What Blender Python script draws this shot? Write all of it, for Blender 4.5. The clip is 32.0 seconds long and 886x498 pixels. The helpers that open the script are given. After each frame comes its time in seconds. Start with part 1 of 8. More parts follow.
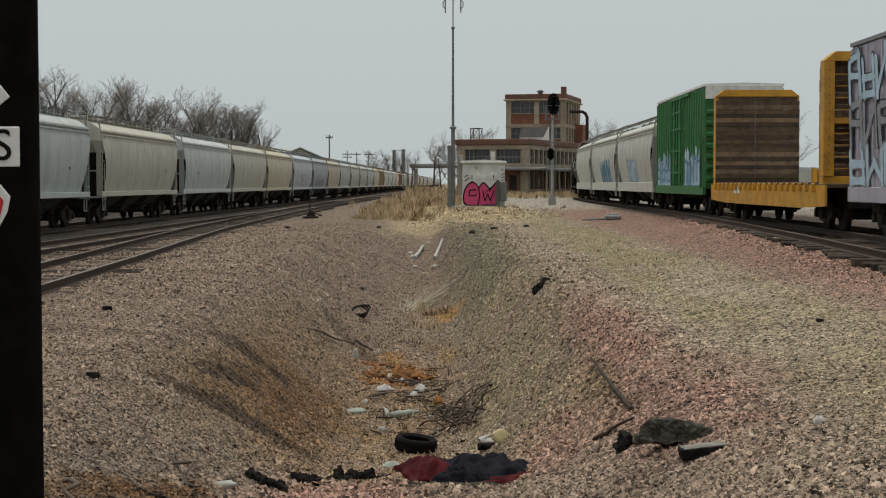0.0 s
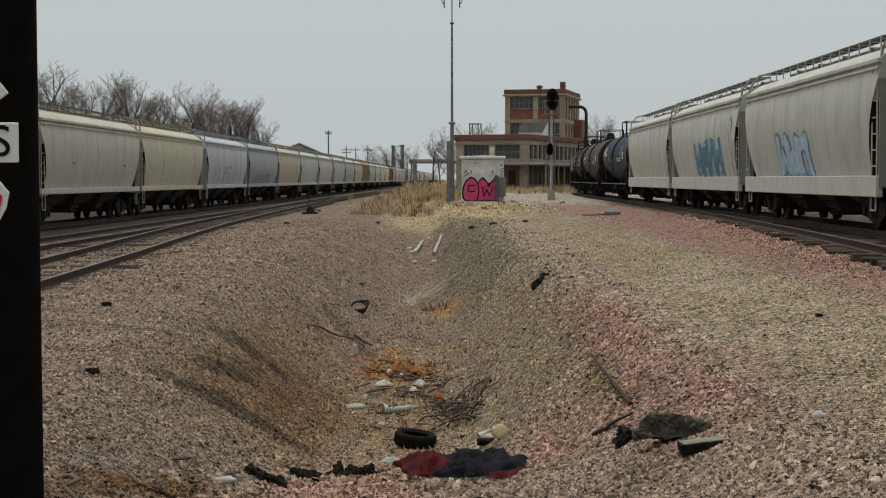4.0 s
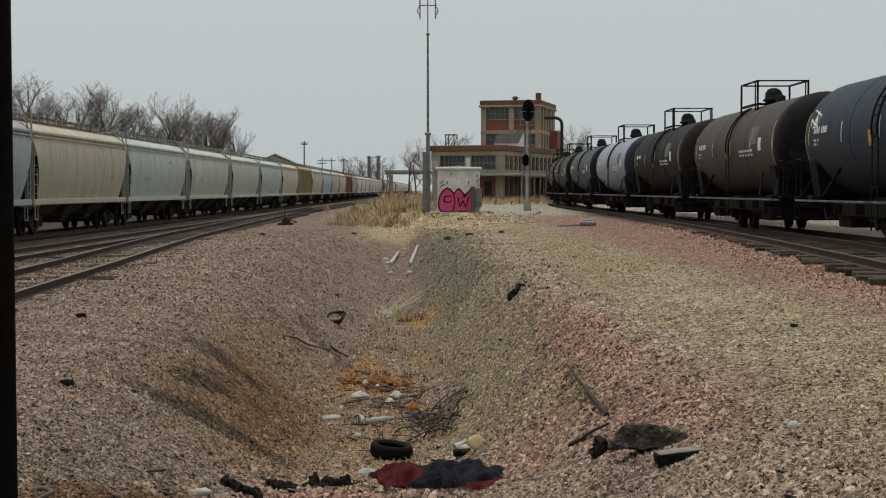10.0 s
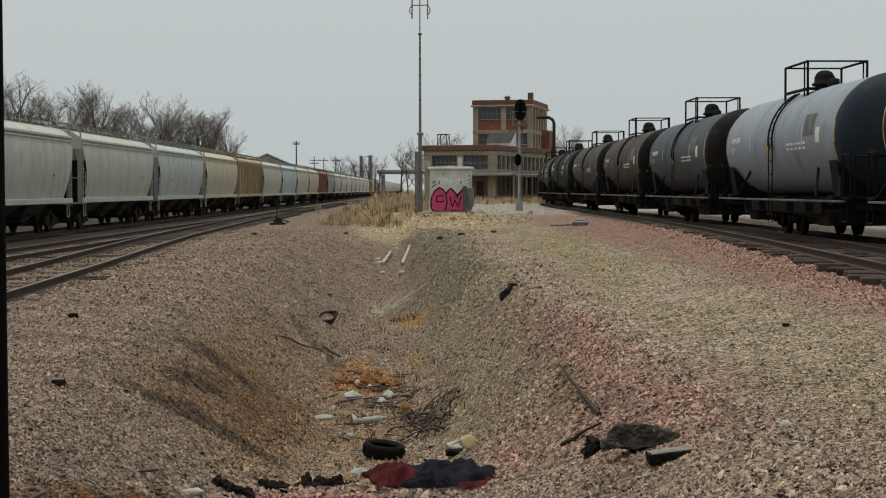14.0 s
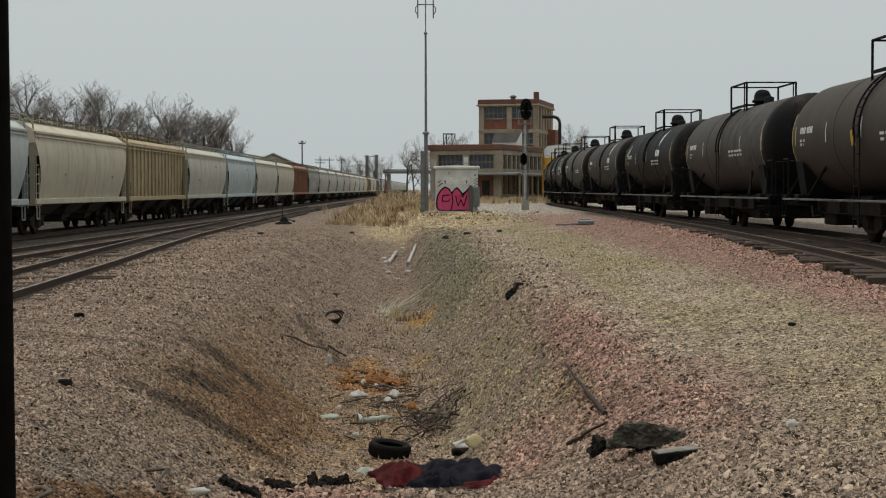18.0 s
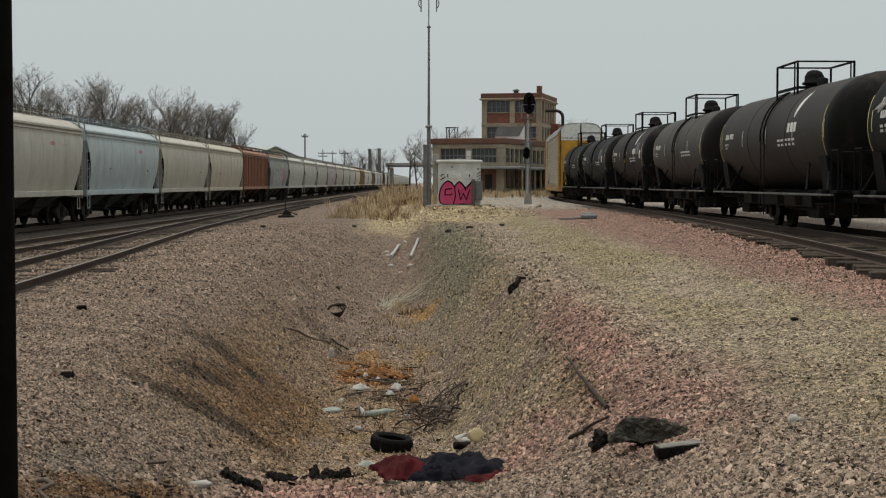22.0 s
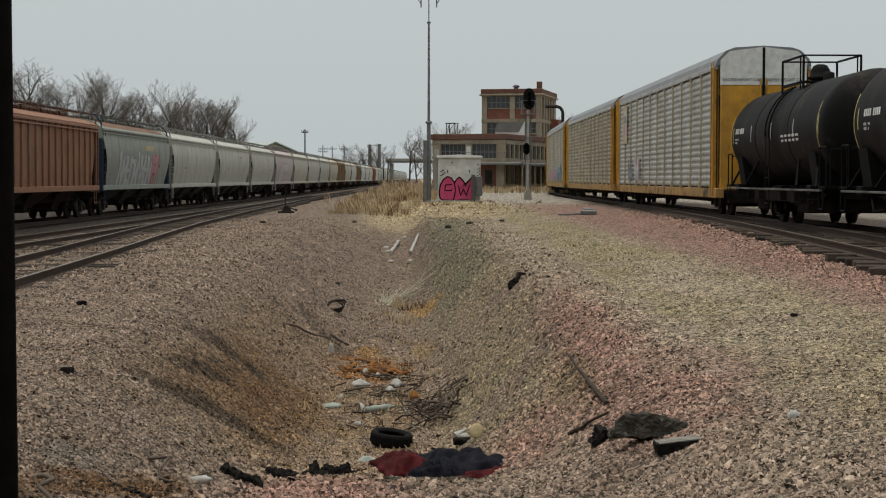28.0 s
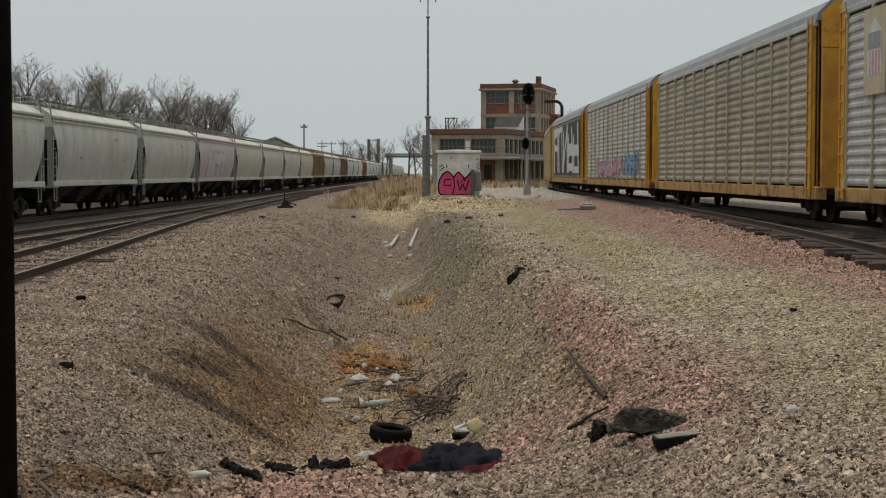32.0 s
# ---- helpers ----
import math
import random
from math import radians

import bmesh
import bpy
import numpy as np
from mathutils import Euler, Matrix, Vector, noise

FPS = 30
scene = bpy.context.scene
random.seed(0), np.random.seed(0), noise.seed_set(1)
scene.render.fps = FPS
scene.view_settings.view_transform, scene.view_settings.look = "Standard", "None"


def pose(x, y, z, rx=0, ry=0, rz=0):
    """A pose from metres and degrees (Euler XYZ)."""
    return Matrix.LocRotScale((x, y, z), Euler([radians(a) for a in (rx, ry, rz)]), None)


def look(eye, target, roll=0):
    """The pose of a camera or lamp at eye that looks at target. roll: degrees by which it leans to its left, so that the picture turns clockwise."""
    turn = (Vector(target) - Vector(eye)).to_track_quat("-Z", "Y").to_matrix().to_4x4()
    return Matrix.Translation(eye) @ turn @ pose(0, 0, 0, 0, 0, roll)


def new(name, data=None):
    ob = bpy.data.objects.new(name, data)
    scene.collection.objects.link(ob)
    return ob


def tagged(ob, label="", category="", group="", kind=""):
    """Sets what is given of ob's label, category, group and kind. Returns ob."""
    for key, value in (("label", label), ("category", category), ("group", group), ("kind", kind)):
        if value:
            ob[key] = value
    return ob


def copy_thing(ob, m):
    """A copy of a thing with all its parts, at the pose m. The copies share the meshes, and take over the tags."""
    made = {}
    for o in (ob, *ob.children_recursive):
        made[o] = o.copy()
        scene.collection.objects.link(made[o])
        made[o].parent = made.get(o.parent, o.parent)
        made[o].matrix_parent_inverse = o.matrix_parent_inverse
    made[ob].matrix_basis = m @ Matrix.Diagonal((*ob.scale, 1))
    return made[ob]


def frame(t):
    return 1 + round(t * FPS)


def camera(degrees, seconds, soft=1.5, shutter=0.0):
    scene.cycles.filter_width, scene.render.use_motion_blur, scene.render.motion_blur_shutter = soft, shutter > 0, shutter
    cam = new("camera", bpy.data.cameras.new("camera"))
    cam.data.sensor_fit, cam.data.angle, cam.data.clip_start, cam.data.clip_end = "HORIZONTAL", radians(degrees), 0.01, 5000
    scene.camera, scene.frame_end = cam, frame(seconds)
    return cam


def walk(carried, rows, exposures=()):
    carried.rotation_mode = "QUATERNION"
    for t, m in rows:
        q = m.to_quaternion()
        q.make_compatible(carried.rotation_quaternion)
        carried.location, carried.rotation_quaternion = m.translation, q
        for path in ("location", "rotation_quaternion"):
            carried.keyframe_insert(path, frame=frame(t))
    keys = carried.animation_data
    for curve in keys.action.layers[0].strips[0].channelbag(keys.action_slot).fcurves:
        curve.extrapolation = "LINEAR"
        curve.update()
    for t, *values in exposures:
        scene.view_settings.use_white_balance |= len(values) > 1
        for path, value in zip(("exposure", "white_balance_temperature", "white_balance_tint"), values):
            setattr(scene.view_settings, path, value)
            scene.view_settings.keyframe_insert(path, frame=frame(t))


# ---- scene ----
# ---- camera: hand-held beside the crossing, turning slowly ----
EYE = (0.0, 0.0, 1.64)
TURNS = [
    (0.0, -0.000, -2.416, 0.008), (0.5, 0.002, -2.444, -0.011), (1.0, 0.042, -2.498, -0.114), (1.5, -0.011, -2.476, -0.059),
    (2.0, 0.025, -2.478, -0.020), (2.5, 0.019, -2.518, -0.183), (3.0, 0.010, -2.609, -0.123), (3.5, 0.008, -2.609, -0.111),
    (5.5, -0.197, -2.427, 0.120), (6.0, -0.375, -2.408, -0.024), (6.5, -0.549, -2.364, -0.064), (7.0, -0.747, -2.327, -0.193),
    (7.5, -0.843, -2.361, -0.205), (8.0, -0.940, -2.342, -0.164), (8.5, -0.992, -2.313, -0.266), (9.0, -1.010, -2.258, -0.017),
    (9.5, -0.989, -2.242, 0.007), (10.0, -0.914, -2.187, -0.084), (10.5, -0.996, -2.136, 0.203), (11.0, -0.990, -2.161, 0.138),
    (11.5, -0.955, -2.205, 0.064), (12.0, -0.957, -2.241, 0.086), (12.5, -0.991, -2.253, -0.013), (13.0, -1.045, -2.171, -0.050),
    (13.5, -1.119, -2.168, 0.072), (14.0, -1.201, -2.197, -0.101), (14.5, -1.257, -2.250, -0.169), (16.5, -1.062, -2.058, -0.008),
    (17.0, -1.025, -2.022, -0.015), (17.5, -0.997, -2.099, -0.148), (18.0, -0.985, -2.219, -0.148), (18.5, -0.963, -2.308, -0.158),
    (19.0, -0.967, -2.322, -0.269), (19.5, -0.931, -2.435, 0.007), (20.0, -0.911, -2.437, -0.097), (20.5, -0.906, -2.470, -0.210),
    (21.0, -0.878, -2.503, -0.171), (21.5, -0.896, -2.483, 0.073), (22.0, -0.893, -2.450, 0.040), (22.5, -0.897, -2.509, 0.042),
    (23.0, -0.852, -2.560, -0.094), (23.5, -0.863, -2.578, -0.229), (24.0, -0.889, -2.579, -0.268), (24.5, -0.944, -2.638, -0.344),
    (25.0, -0.882, -2.686, -0.129), (25.5, -0.911, -2.665, -0.134), (27.5, -0.875, -2.532, -0.173), (28.0, -0.896, -2.609, 0.071),
    (28.5, -0.848, -2.637, -0.030), (29.0, -0.786, -2.687, -0.097), (29.5, -0.725, -2.700, -0.110), (30.0, -0.818, -2.697, -0.122),
    (30.5, -0.807, -2.706, 0.120), (31.0, -0.802, -2.765, 0.046), (31.5, -0.928, -2.736, 0.068), (32.0, -0.928, -2.799, 0.068),
]


def aim(yaw, pitch, roll):
    a, b = radians(yaw), radians(pitch)
    way = Vector((-math.sin(a) * math.cos(b), math.cos(a) * math.cos(b), math.sin(b)))
    return look(EYE, Vector(EYE) + way * 10, roll)


cam = camera(31.825, 32.0, soft=1.15)
walk(cam, [(t, aim(a, b, c)) for t, a, b, c in TURNS])

# ---- light: an even overcast sky with a weak, wide sun ----
world = bpy.data.worlds.new("overcast")
scene.world = world
world.use_nodes = True
wn, wl = world.node_tree.nodes, world.node_tree.links
sky = wn.new("ShaderNodeTexSky")
sky.sky_type, sky.sun_disc = "NISHITA", False
sky.sun_elevation, sky.sun_rotation = radians(80), radians(294)
sky.air_density, sky.dust_density = 2.0, 6.0
grey_sky = wn.new("ShaderNodeHueSaturation")
grey_sky.inputs["Saturation"].default_value = 0.12
grey_sky.inputs["Value"].default_value = 0.09
cloud = wn.new("ShaderNodeMix")
cloud.data_type = "RGBA"
cloud.inputs["Factor"].default_value = 0.86
cloud.inputs["B"].default_value = (0.563, 0.611, 0.616, 1)
wl.new(sky.outputs["Color"], grey_sky.inputs["Color"])
wl.new(grey_sky.outputs["Color"], cloud.inputs["A"])
wl.new(cloud.outputs["Result"], wn["Background"].inputs["Color"])
wn["Background"].inputs["Strength"].default_value = 1.0
sun = new("sun", bpy.data.lights.new("sun", "SUN"))
sun.data.energy, sun.data.angle, sun.data.color = 2.15, radians(50), (1.0, 0.95, 0.875)
sun.matrix_basis = look((0, 0, 60), (9, -4, 0))

# ---- mesh tools ----
class Geo:
    """Collects vertices and faces of one mesh."""

    def __init__(self):
        self.v, self.f, self.s = [], [], []

    def add(self, verts, faces, smooth=False):
        n = len(self.v)
        self.v += [tuple(p) for p in verts]
        self.f += [tuple(i + n for i in f) for f in faces]
        self.s += [smooth] * len(faces)
        return self

    def box(self, x0, x1, y0, y1, z0, z1, m=None):
        pts = [Vector((x, y, z)) for z in (z0, z1) for y in (y0, y1) for x in (x0, x1)]
        if m is not None:
            pts = [m @ p for p in pts]
        return self.add(pts, [(0, 2, 3, 1), (4, 5, 7, 6), (0, 1, 5, 4), (2, 6, 7, 3), (0, 4, 6, 2), (1, 3, 7, 5)])

    def cbox(self, x0, x1, y0, y1, z0, z1, b=0.02, m=None):
        """A box with chamfered edges."""
        def ring(z, i):
            a0, a1, b0, b1 = x0 + i, x1 - i, y0 + i, y1 - i
            return [(a0 + b, b0, z), (a1 - b, b0, z), (a1, b0 + b, z), (a1, b1 - b, z),
                    (a1 - b, b1, z), (a0 + b, b1, z), (a0, b1 - b, z), (a0, b0 + b, z)]
        pts = [Vector(p) for r in (ring(z0, b), ring(z0 + b, 0), ring(z1 - b, 0), ring(z1, b)) for p in r]
        if m is not None:
            pts = [m @ p for p in pts]
        faces = [tuple(range(7, -1, -1)), tuple(range(24, 32))]
        for k in range(3):
            faces += [(k * 8 + i, k * 8 + (i + 1) % 8, k * 8 + 8 + (i + 1) % 8, k * 8 + 8 + i) for i in range(8)]
        return self.add(pts, faces)

    def loft(self, rings, closed=True, caps=True, smooth=True):
        n, pts, faces = len(rings[0]), [p for r in rings for p in r], []
        for k in range(len(rings) - 1):
            for i in range(n if closed else n - 1):
                j = (i + 1) % n
                faces.append((k * n + i, k * n + j, k * n + n + j, k * n + n + i))
        self.add(pts, faces, smooth)
        if caps and closed:
            self.add(rings[0], [tuple(range(n - 1, -1, -1))])
            self.add(rings[-1], [tuple(range(n))])
        return self

    def tube(self, a, b, r, n=8, r2=None, caps=True):
        a, b = Vector(a), Vector(b)
        q = (b - a).to_track_quat("Z", "Y").to_matrix()
        ring = lambda c, k: [c + q @ Vector((k * math.cos(t), k * math.sin(t), 0)) for t in [math.tau * i / n for i in range(n)]]
        return self.loft([ring(a, r), ring(b, r if r2 is None else r2)], True, caps, n > 5)

    def pipe(self, pts, r, n=6):
        for a, b in zip(pts, pts[1:]):
            self.tube(a, b, r, n)
        return self

    def lathe(self, profile, n=24, m=None, smooth=True):
        """profile: (radius, height) pairs round the local z axis."""
        m = m or Matrix()
        rings = [[m @ Vector((r * math.cos(t), r * math.sin(t), z)) for t in [math.tau * i / n for i in range(n)]] for r, z in profile]
        return self.loft(rings, True, True, smooth)

    def prism(self, outline, axis, a, b):
        """outline: pairs in the plane across the axis, swept from a to b."""
        put = {"x": lambda p, d: (d, p[0], p[1]), "y": lambda p, d: (p[0], d, p[1]), "z": lambda p, d: (p[0], p[1], d)}[axis]
        return self.loft([[put(p, a) for p in outline], [put(p, b) for p in outline]], True, True, False)

    def mesh(self, name):
        me = bpy.data.meshes.new(name)
        me.from_pydata(self.v, [], self.f)
        me.polygons.foreach_set("use_smooth", self.s)
        bm = bmesh.new()
        bm.from_mesh(me)
        bmesh.ops.recalc_face_normals(bm, faces=bm.faces)
        bm.to_mesh(me)
        bm.free()
        return me


def part(name, geo, material, parent=None, label="", at=None, fix=True):
    """Links a mesh as one object under a thing or a part."""
    me = geo.mesh(name) if isinstance(geo, Geo) else geo
    if not me.materials:
        me.materials.append(material)
    ob = new(name, me)
    ob.parent = parent
    if at is not None:
        ob.matrix_basis = at
    return tagged(ob, label)


def thing(name, label, category, at=None, group="", kind=""):
    ob = new(name)
    ob.empty_display_size = 0.2
    ob.matrix_basis = at or Matrix()
    return tagged(ob, label, category, group, kind)


def solo(name, geo, material, label, category="", at=None, group="", kind=""):
    """A thing of one mesh."""
    return tagged(part(name, geo, material, None, label, at), label, category, group, kind)


# ---- materials ----
def nodes_of(name):
    m = bpy.data.materials.new(name)
    m.use_nodes = True
    return m, m.node_tree.nodes, m.node_tree.links, m.node_tree.nodes["Principled BSDF"]


def mixed(nodes, links, a, b, factor):
    """a and b: colours or sockets. Returns the socket of their mix."""
    n = nodes.new("ShaderNodeMix")
    n.data_type = "RGBA"
    for key, val in (("A", a), ("B", b)):
        if isinstance(val, bpy.types.NodeSocket):
            links.new(val, n.inputs[key])
        else:
            n.inputs[key].default_value = (*val[:3], 1)
    if isinstance(factor, bpy.types.NodeSocket):
        links.new(factor, n.inputs["Factor"])
    else:
        n.inputs["Factor"].default_value = factor
    return n.outputs["Result"]


def noise_mask(nodes, links, coords, scale, low, high, detail=4.0, stretch=(1, 1, 1), rough=0.6):
    """A 0 to 1 mask of noise between two levels."""
    mp = nodes.new("ShaderNodeMapping")
    mp.inputs["Scale"].default_value = stretch
    links.new(coords, mp.inputs["Vector"])
    n = nodes.new("ShaderNodeTexNoise")
    n.inputs["Scale"].default_value, n.inputs["Detail"].default_value, n.inputs["Roughness"].default_value = scale, detail, rough
    links.new(mp.outputs["Vector"], n.inputs["Vector"])
    r = nodes.new("ShaderNodeMapRange")
    r.inputs["From Min"].default_value, r.inputs["From Max"].default_value = low, high
    links.new(n.outputs["Fac"], r.inputs["Value"])
    return r.outputs["Result"]


def surface(name, colour, other=None, scale=6.0, rough=0.7, metal=0.0, bump=0.2, bump_scale=40.0, stain=None, streak=0.0, own=False, vary=0.0, gloss=0.22):
    """A weathered surface. stain: (colour, scale, low, high). streak: how far dirt runs down it. own: takes the object's colour."""
    m, nodes, links, bsdf = nodes_of(name)
    tc = nodes.new("ShaderNodeTexCoord").outputs["Object"]
    info = nodes.new("ShaderNodeObjectInfo")
    shift = nodes.new("ShaderNodeVectorMath")
    shift.operation = "ADD"
    links.new(tc, shift.inputs[0])
    spread = nodes.new("ShaderNodeVectorMath")
    spread.operation = "SCALE"
    spread.inputs[0].default_value = (37.0, 19.0, 11.0)
    links.new(info.outputs["Random"], spread.inputs["Scale"])
    links.new(spread.outputs["Vector"], shift.inputs[1])
    co = shift.outputs["Vector"]
    base = info.outputs["Color"] if own else colour
    if own:
        dark = nodes.new("ShaderNodeHueSaturation")
        dark.inputs["Value"].default_value = 0.82
        links.new(info.outputs["Color"], dark.inputs["Color"])
        second = dark.outputs["Color"]
    else:
        second = other or tuple(c * 0.7 for c in colour)
    col = mixed(nodes, links, base, second, noise_mask(nodes, links, co, scale, 0.35, 0.7))
    if streak:
        run = noise_mask(nodes, links, co, 0.9, 0.46, 0.78, 5.0, (1.0, 1.2, 0.22))
        amount = nodes.new("ShaderNodeMath")
        amount.operation = "MULTIPLY"
        amount.inputs[1].default_value = streak
        links.new(run, amount.inputs[0])
        col = mixed(nodes, links, col, (0.16, 0.125, 0.09), amount.outputs["Value"])
    if stain:
        c, sc, lo, hi = stain
        col = mixed(nodes, links, col, c, noise_mask(nodes, links, co, sc, lo, hi, 6.0, rough=0.7))
    if vary:
        hv = nodes.new("ShaderNodeHueSaturation")
        mr = nodes.new("ShaderNodeMapRange")
        mr.inputs["To Min"].default_value, mr.inputs["To Max"].default_value = 1 - vary, 1 + vary
        links.new(info.outputs["Random"], mr.inputs["Value"])
        links.new(mr.outputs["Result"], hv.inputs["Value"])
        links.new(col, hv.inputs["Color"])
        col = hv.outputs["Color"]
    links.new(col, bsdf.inputs["Base Color"])
    bsdf.inputs["Roughness"].default_value, bsdf.inputs["Metallic"].default_value = rough, metal
    bsdf.inputs["Specular IOR Level"].default_value = gloss
    if bump:
        nz = nodes.new("ShaderNodeTexNoise")
        nz.inputs["Scale"].default_value, nz.inputs["Detail"].default_value = bump_scale, 5.0
        links.new(co, nz.inputs["Vector"])
        bp = nodes.new("ShaderNodeBump")
        bp.inputs["Strength"].default_value, bp.inputs["Distance"].default_value = bump, 0.02
        links.new(nz.outputs["Fac"], bp.inputs["Height"])
        links.new(bp.outputs["Normal"], bsdf.inputs["Normal"])
    return m


CAR_PAINT = surface("car_paint", (0.5, 0.5, 0.5), own=True, scale=1.4, rough=0.55, bump=0.08, bump_scale=3.0, streak=0.35,
                    stain=((0.22, 0.17, 0.12), 1.1, 0.62, 0.95))
RUSTED_PAINT = surface("rust_streaked_car_paint", (0.5, 0.5, 0.5), own=True, scale=1.4, rough=0.65, bump=0.08, bump_scale=3.0, streak=0.85,
                       stain=((0.17, 0.085, 0.04), 0.9, 0.50, 0.80))
FLAT_PAINT = surface("flat_paint", (0.5, 0.5, 0.5), own=True, scale=3.0, rough=0.6, bump=0.05, streak=0.25)
TANK_PAINT = surface("tank_paint", (0.5, 0.5, 0.5), own=True, scale=0.9, rough=0.58, bump=0.05, bump_scale=2.0, streak=0.12, gloss=0.07,
                     stain=((0.075, 0.062, 0.052), 0.8, 0.55, 0.95))
# grimy running gear, darkened further: shade below the cars is in the colour
GRIME_SHADE = surface("undercarriage_grime_shade", (0.014, 0.012, 0.011), (0.028, 0.023, 0.019), 5.0, 0.9, 0.0, 0.3, 30.0, gloss=0.05)
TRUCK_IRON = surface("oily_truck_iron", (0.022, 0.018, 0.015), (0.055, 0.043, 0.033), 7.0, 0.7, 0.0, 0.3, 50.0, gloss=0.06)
IRON = surface("worn_iron", (0.024, 0.021, 0.019), (0.045, 0.035, 0.027), 9.0, 0.75, 0.0, 0.3, 50.0, gloss=0.1)
WHITE = surface("weathered_white_paint", (0.72, 0.72, 0.69), (0.54, 0.54, 0.51), 5.0, 0.6, 0.0, 0.1)
YELLOW = surface("yellow_paint", (0.60, 0.31, 0.03), (0.40, 0.20, 0.03), 2.0, 0.55, 0.0, 0.1, 20.0, streak=0.45, stain=((0.13, 0.075, 0.04), 1.8, 0.56, 0.8))
BLACK = surface("black_paint", (0.006, 0.006, 0.0065), (0.011, 0.0105, 0.010), 6.0, 0.7, 0.0, 0.15, gloss=0.08)
GREEN = surface("green_paint", (0.033, 0.165, 0.046), (0.021, 0.112, 0.034), 1.6, 0.5, 0.0, 0.1, 4.0, streak=0.3, stain=((0.10, 0.07, 0.04), 1.3, 0.66, 0.85))
GALV = surface("galvanised_panel", (0.46, 0.465, 0.445), (0.32, 0.32, 0.30), 2.0, 0.5, 0.15, 0.1, 12.0, streak=0.6)
GALV_DIRTY = surface("dirty_galvanised_panel", (0.36, 0.325, 0.255), (0.24, 0.21, 0.16), 1.5, 0.55, 0.1, 0.1, 12.0, streak=0.7)
SILL_PAINT = surface("grimy_yellow_sill", (0.43, 0.25, 0.075), (0.26, 0.155, 0.065), 1.6, 0.7, 0.0, 0.1, 20.0, streak=0.6, stain=((0.06, 0.042, 0.03), 1.6, 0.52, 0.66))
ROOF_GALV = surface("galvanised_roof", (0.235, 0.245, 0.25), (0.18, 0.185, 0.19), 1.2, 0.55, 0.2, 0.1, 10.0)

# ---- the lie of the land ----
def smooth(t):
    t = np.clip(t, 0.0, 1.0)
    return t * t * (3 - 2 * t)


_Y = np.arange(-60.0, 1400.0, 0.5)
_H = 0.01724 + (0.01146 - 0.01724) * smooth((_Y - 40) / 180)
_LX = -17.05 + np.concatenate([[0.0], np.cumsum(_H[:-1] * 0.5)])
_LX -= np.interp(0.0, _Y, _LX) + 17.05


def left_x(y):
    """Centre line of the track that carries the grain train."""
    return np.interp(y, _Y, _LX)


def middle_x(y):
    return left_x(y) + 4.9


def branch_x(y):
    """The turnout that leaves the middle track towards the crossing."""
    return left_x(y) + np.interp(y, (0, 25, 36, 47, 58, 80, 105, 140, 170), (10.7, 9.35, 8.68, 7.9, 7.2, 6.4, 5.75, 5.1, 4.9))


def right_x(y):
    """Centre line of the track that carries the mixed freight train."""
    far = np.maximum(0.0, np.asarray(y, float) - 103.6)
    return 10.91 + 0.0071 * np.asarray(y, float) + 8.6e-4 * far ** 2


def siding_x(y):
    return right_x(y) - np.interp(y, (-20, 10, 25.8, 38, 51, 70, 90), (6.0, 3.7, 2.44, 1.65, 1.0, 0.35, 0.0))


RIGHT_LEVEL = 0.40
YARD_DROP = 0.12


def land(x, y):
    """Height of the ground."""
    x, y = np.asarray(x, float), np.asarray(y, float)
    floor_z = np.interp(y, (0, 4, 9, 14, 18, 21, 25, 32, 42, 55, 64, 76, 90), (0, -0.03, -0.55, -1.2, -1.68, -2.0, -2.06, -2.02, -1.86, -1.45, -1.05, -0.35, 0.1))
    left_z = np.interp(y, (0, 8, 16, 300), (0.0, -0.08, -0.22, -0.20)) + 0.0 * x
    right_z = np.interp(x, (-2, 2.0, 4.0, 6.4, 7.4, 9.0, 10.5, 15.0, 22.0), (-0.12, -0.12, -0.02, 0.13, 0.135, 0.195, 0.235, 0.235, 0.12))
    right_z = right_z + np.interp(y, (5, 9, 14, 20, 30, 60, 90), (0.05, -0.18, -0.3, -0.1, 0.0, 0.05, 0.08)) * np.interp(x, (1.0, 5.0), (1.0, 0.2))
    xl = np.interp(y, (0, 10, 14, 20, 43, 71, 95), (-3.4, -3.3, -3.5, -3.75, -4.2, -3.9, -3.0))
    bl = np.interp(y, (0, 12, 18, 27, 41, 60, 80), (-1.7, -1.5, -1.35, -1.5, -1.45, -1.2, -0.9))
    br = np.interp(y, (0, 12, 18, 27, 41, 60, 80), (0.7, 0.7, 0.45, 0.2, 0.1, -0.5, -0.7))
    xr = np.interp(y, (0, 12, 18, 27, 40, 60, 80), (2.6, 2.5, 2.3, 2.15, 1.7, 0.5, 0.2))
    a, b = np.clip((x - xl) / (bl - xl), 0, 1), np.clip((x - br) / (xr - br), 0, 1)
    a, b = 0.55 * smooth(a) + 0.45 * a, 0.5 * smooth(b) + 0.5 * b
    z = floor_z + (left_z - floor_z) * (1 - a) + (right_z - floor_z) * b
    mound = np.exp(-((x - 2.2) / 3.4) ** 2 - ((y - 96) / 11.0) ** 2) * 0.22
    far = smooth((y - 115) / 60)
    flat = -0.12 + 0.25 * smooth((x + 2) / 10)
    z = (z + mound) * (1 - far) + flat * far
    # the trackbeds are level across
    bed = np.clip((left_x(y) + 12.6 - x) / 1.2, 0, 1)
    z = z * (1 - bed) + (-0.163 - YARD_DROP * smooth((left_x(y) + 8.0 - x) / 1.5)) * bed
    # unseen raised bank, added to cut off bright ground beyond the grain train
    out = smooth((-20.5 - x) / 3)
    bank = -0.4 + 1.7 * smooth((-21 - x) / 4)
    return z * (1 - out) + bank * out


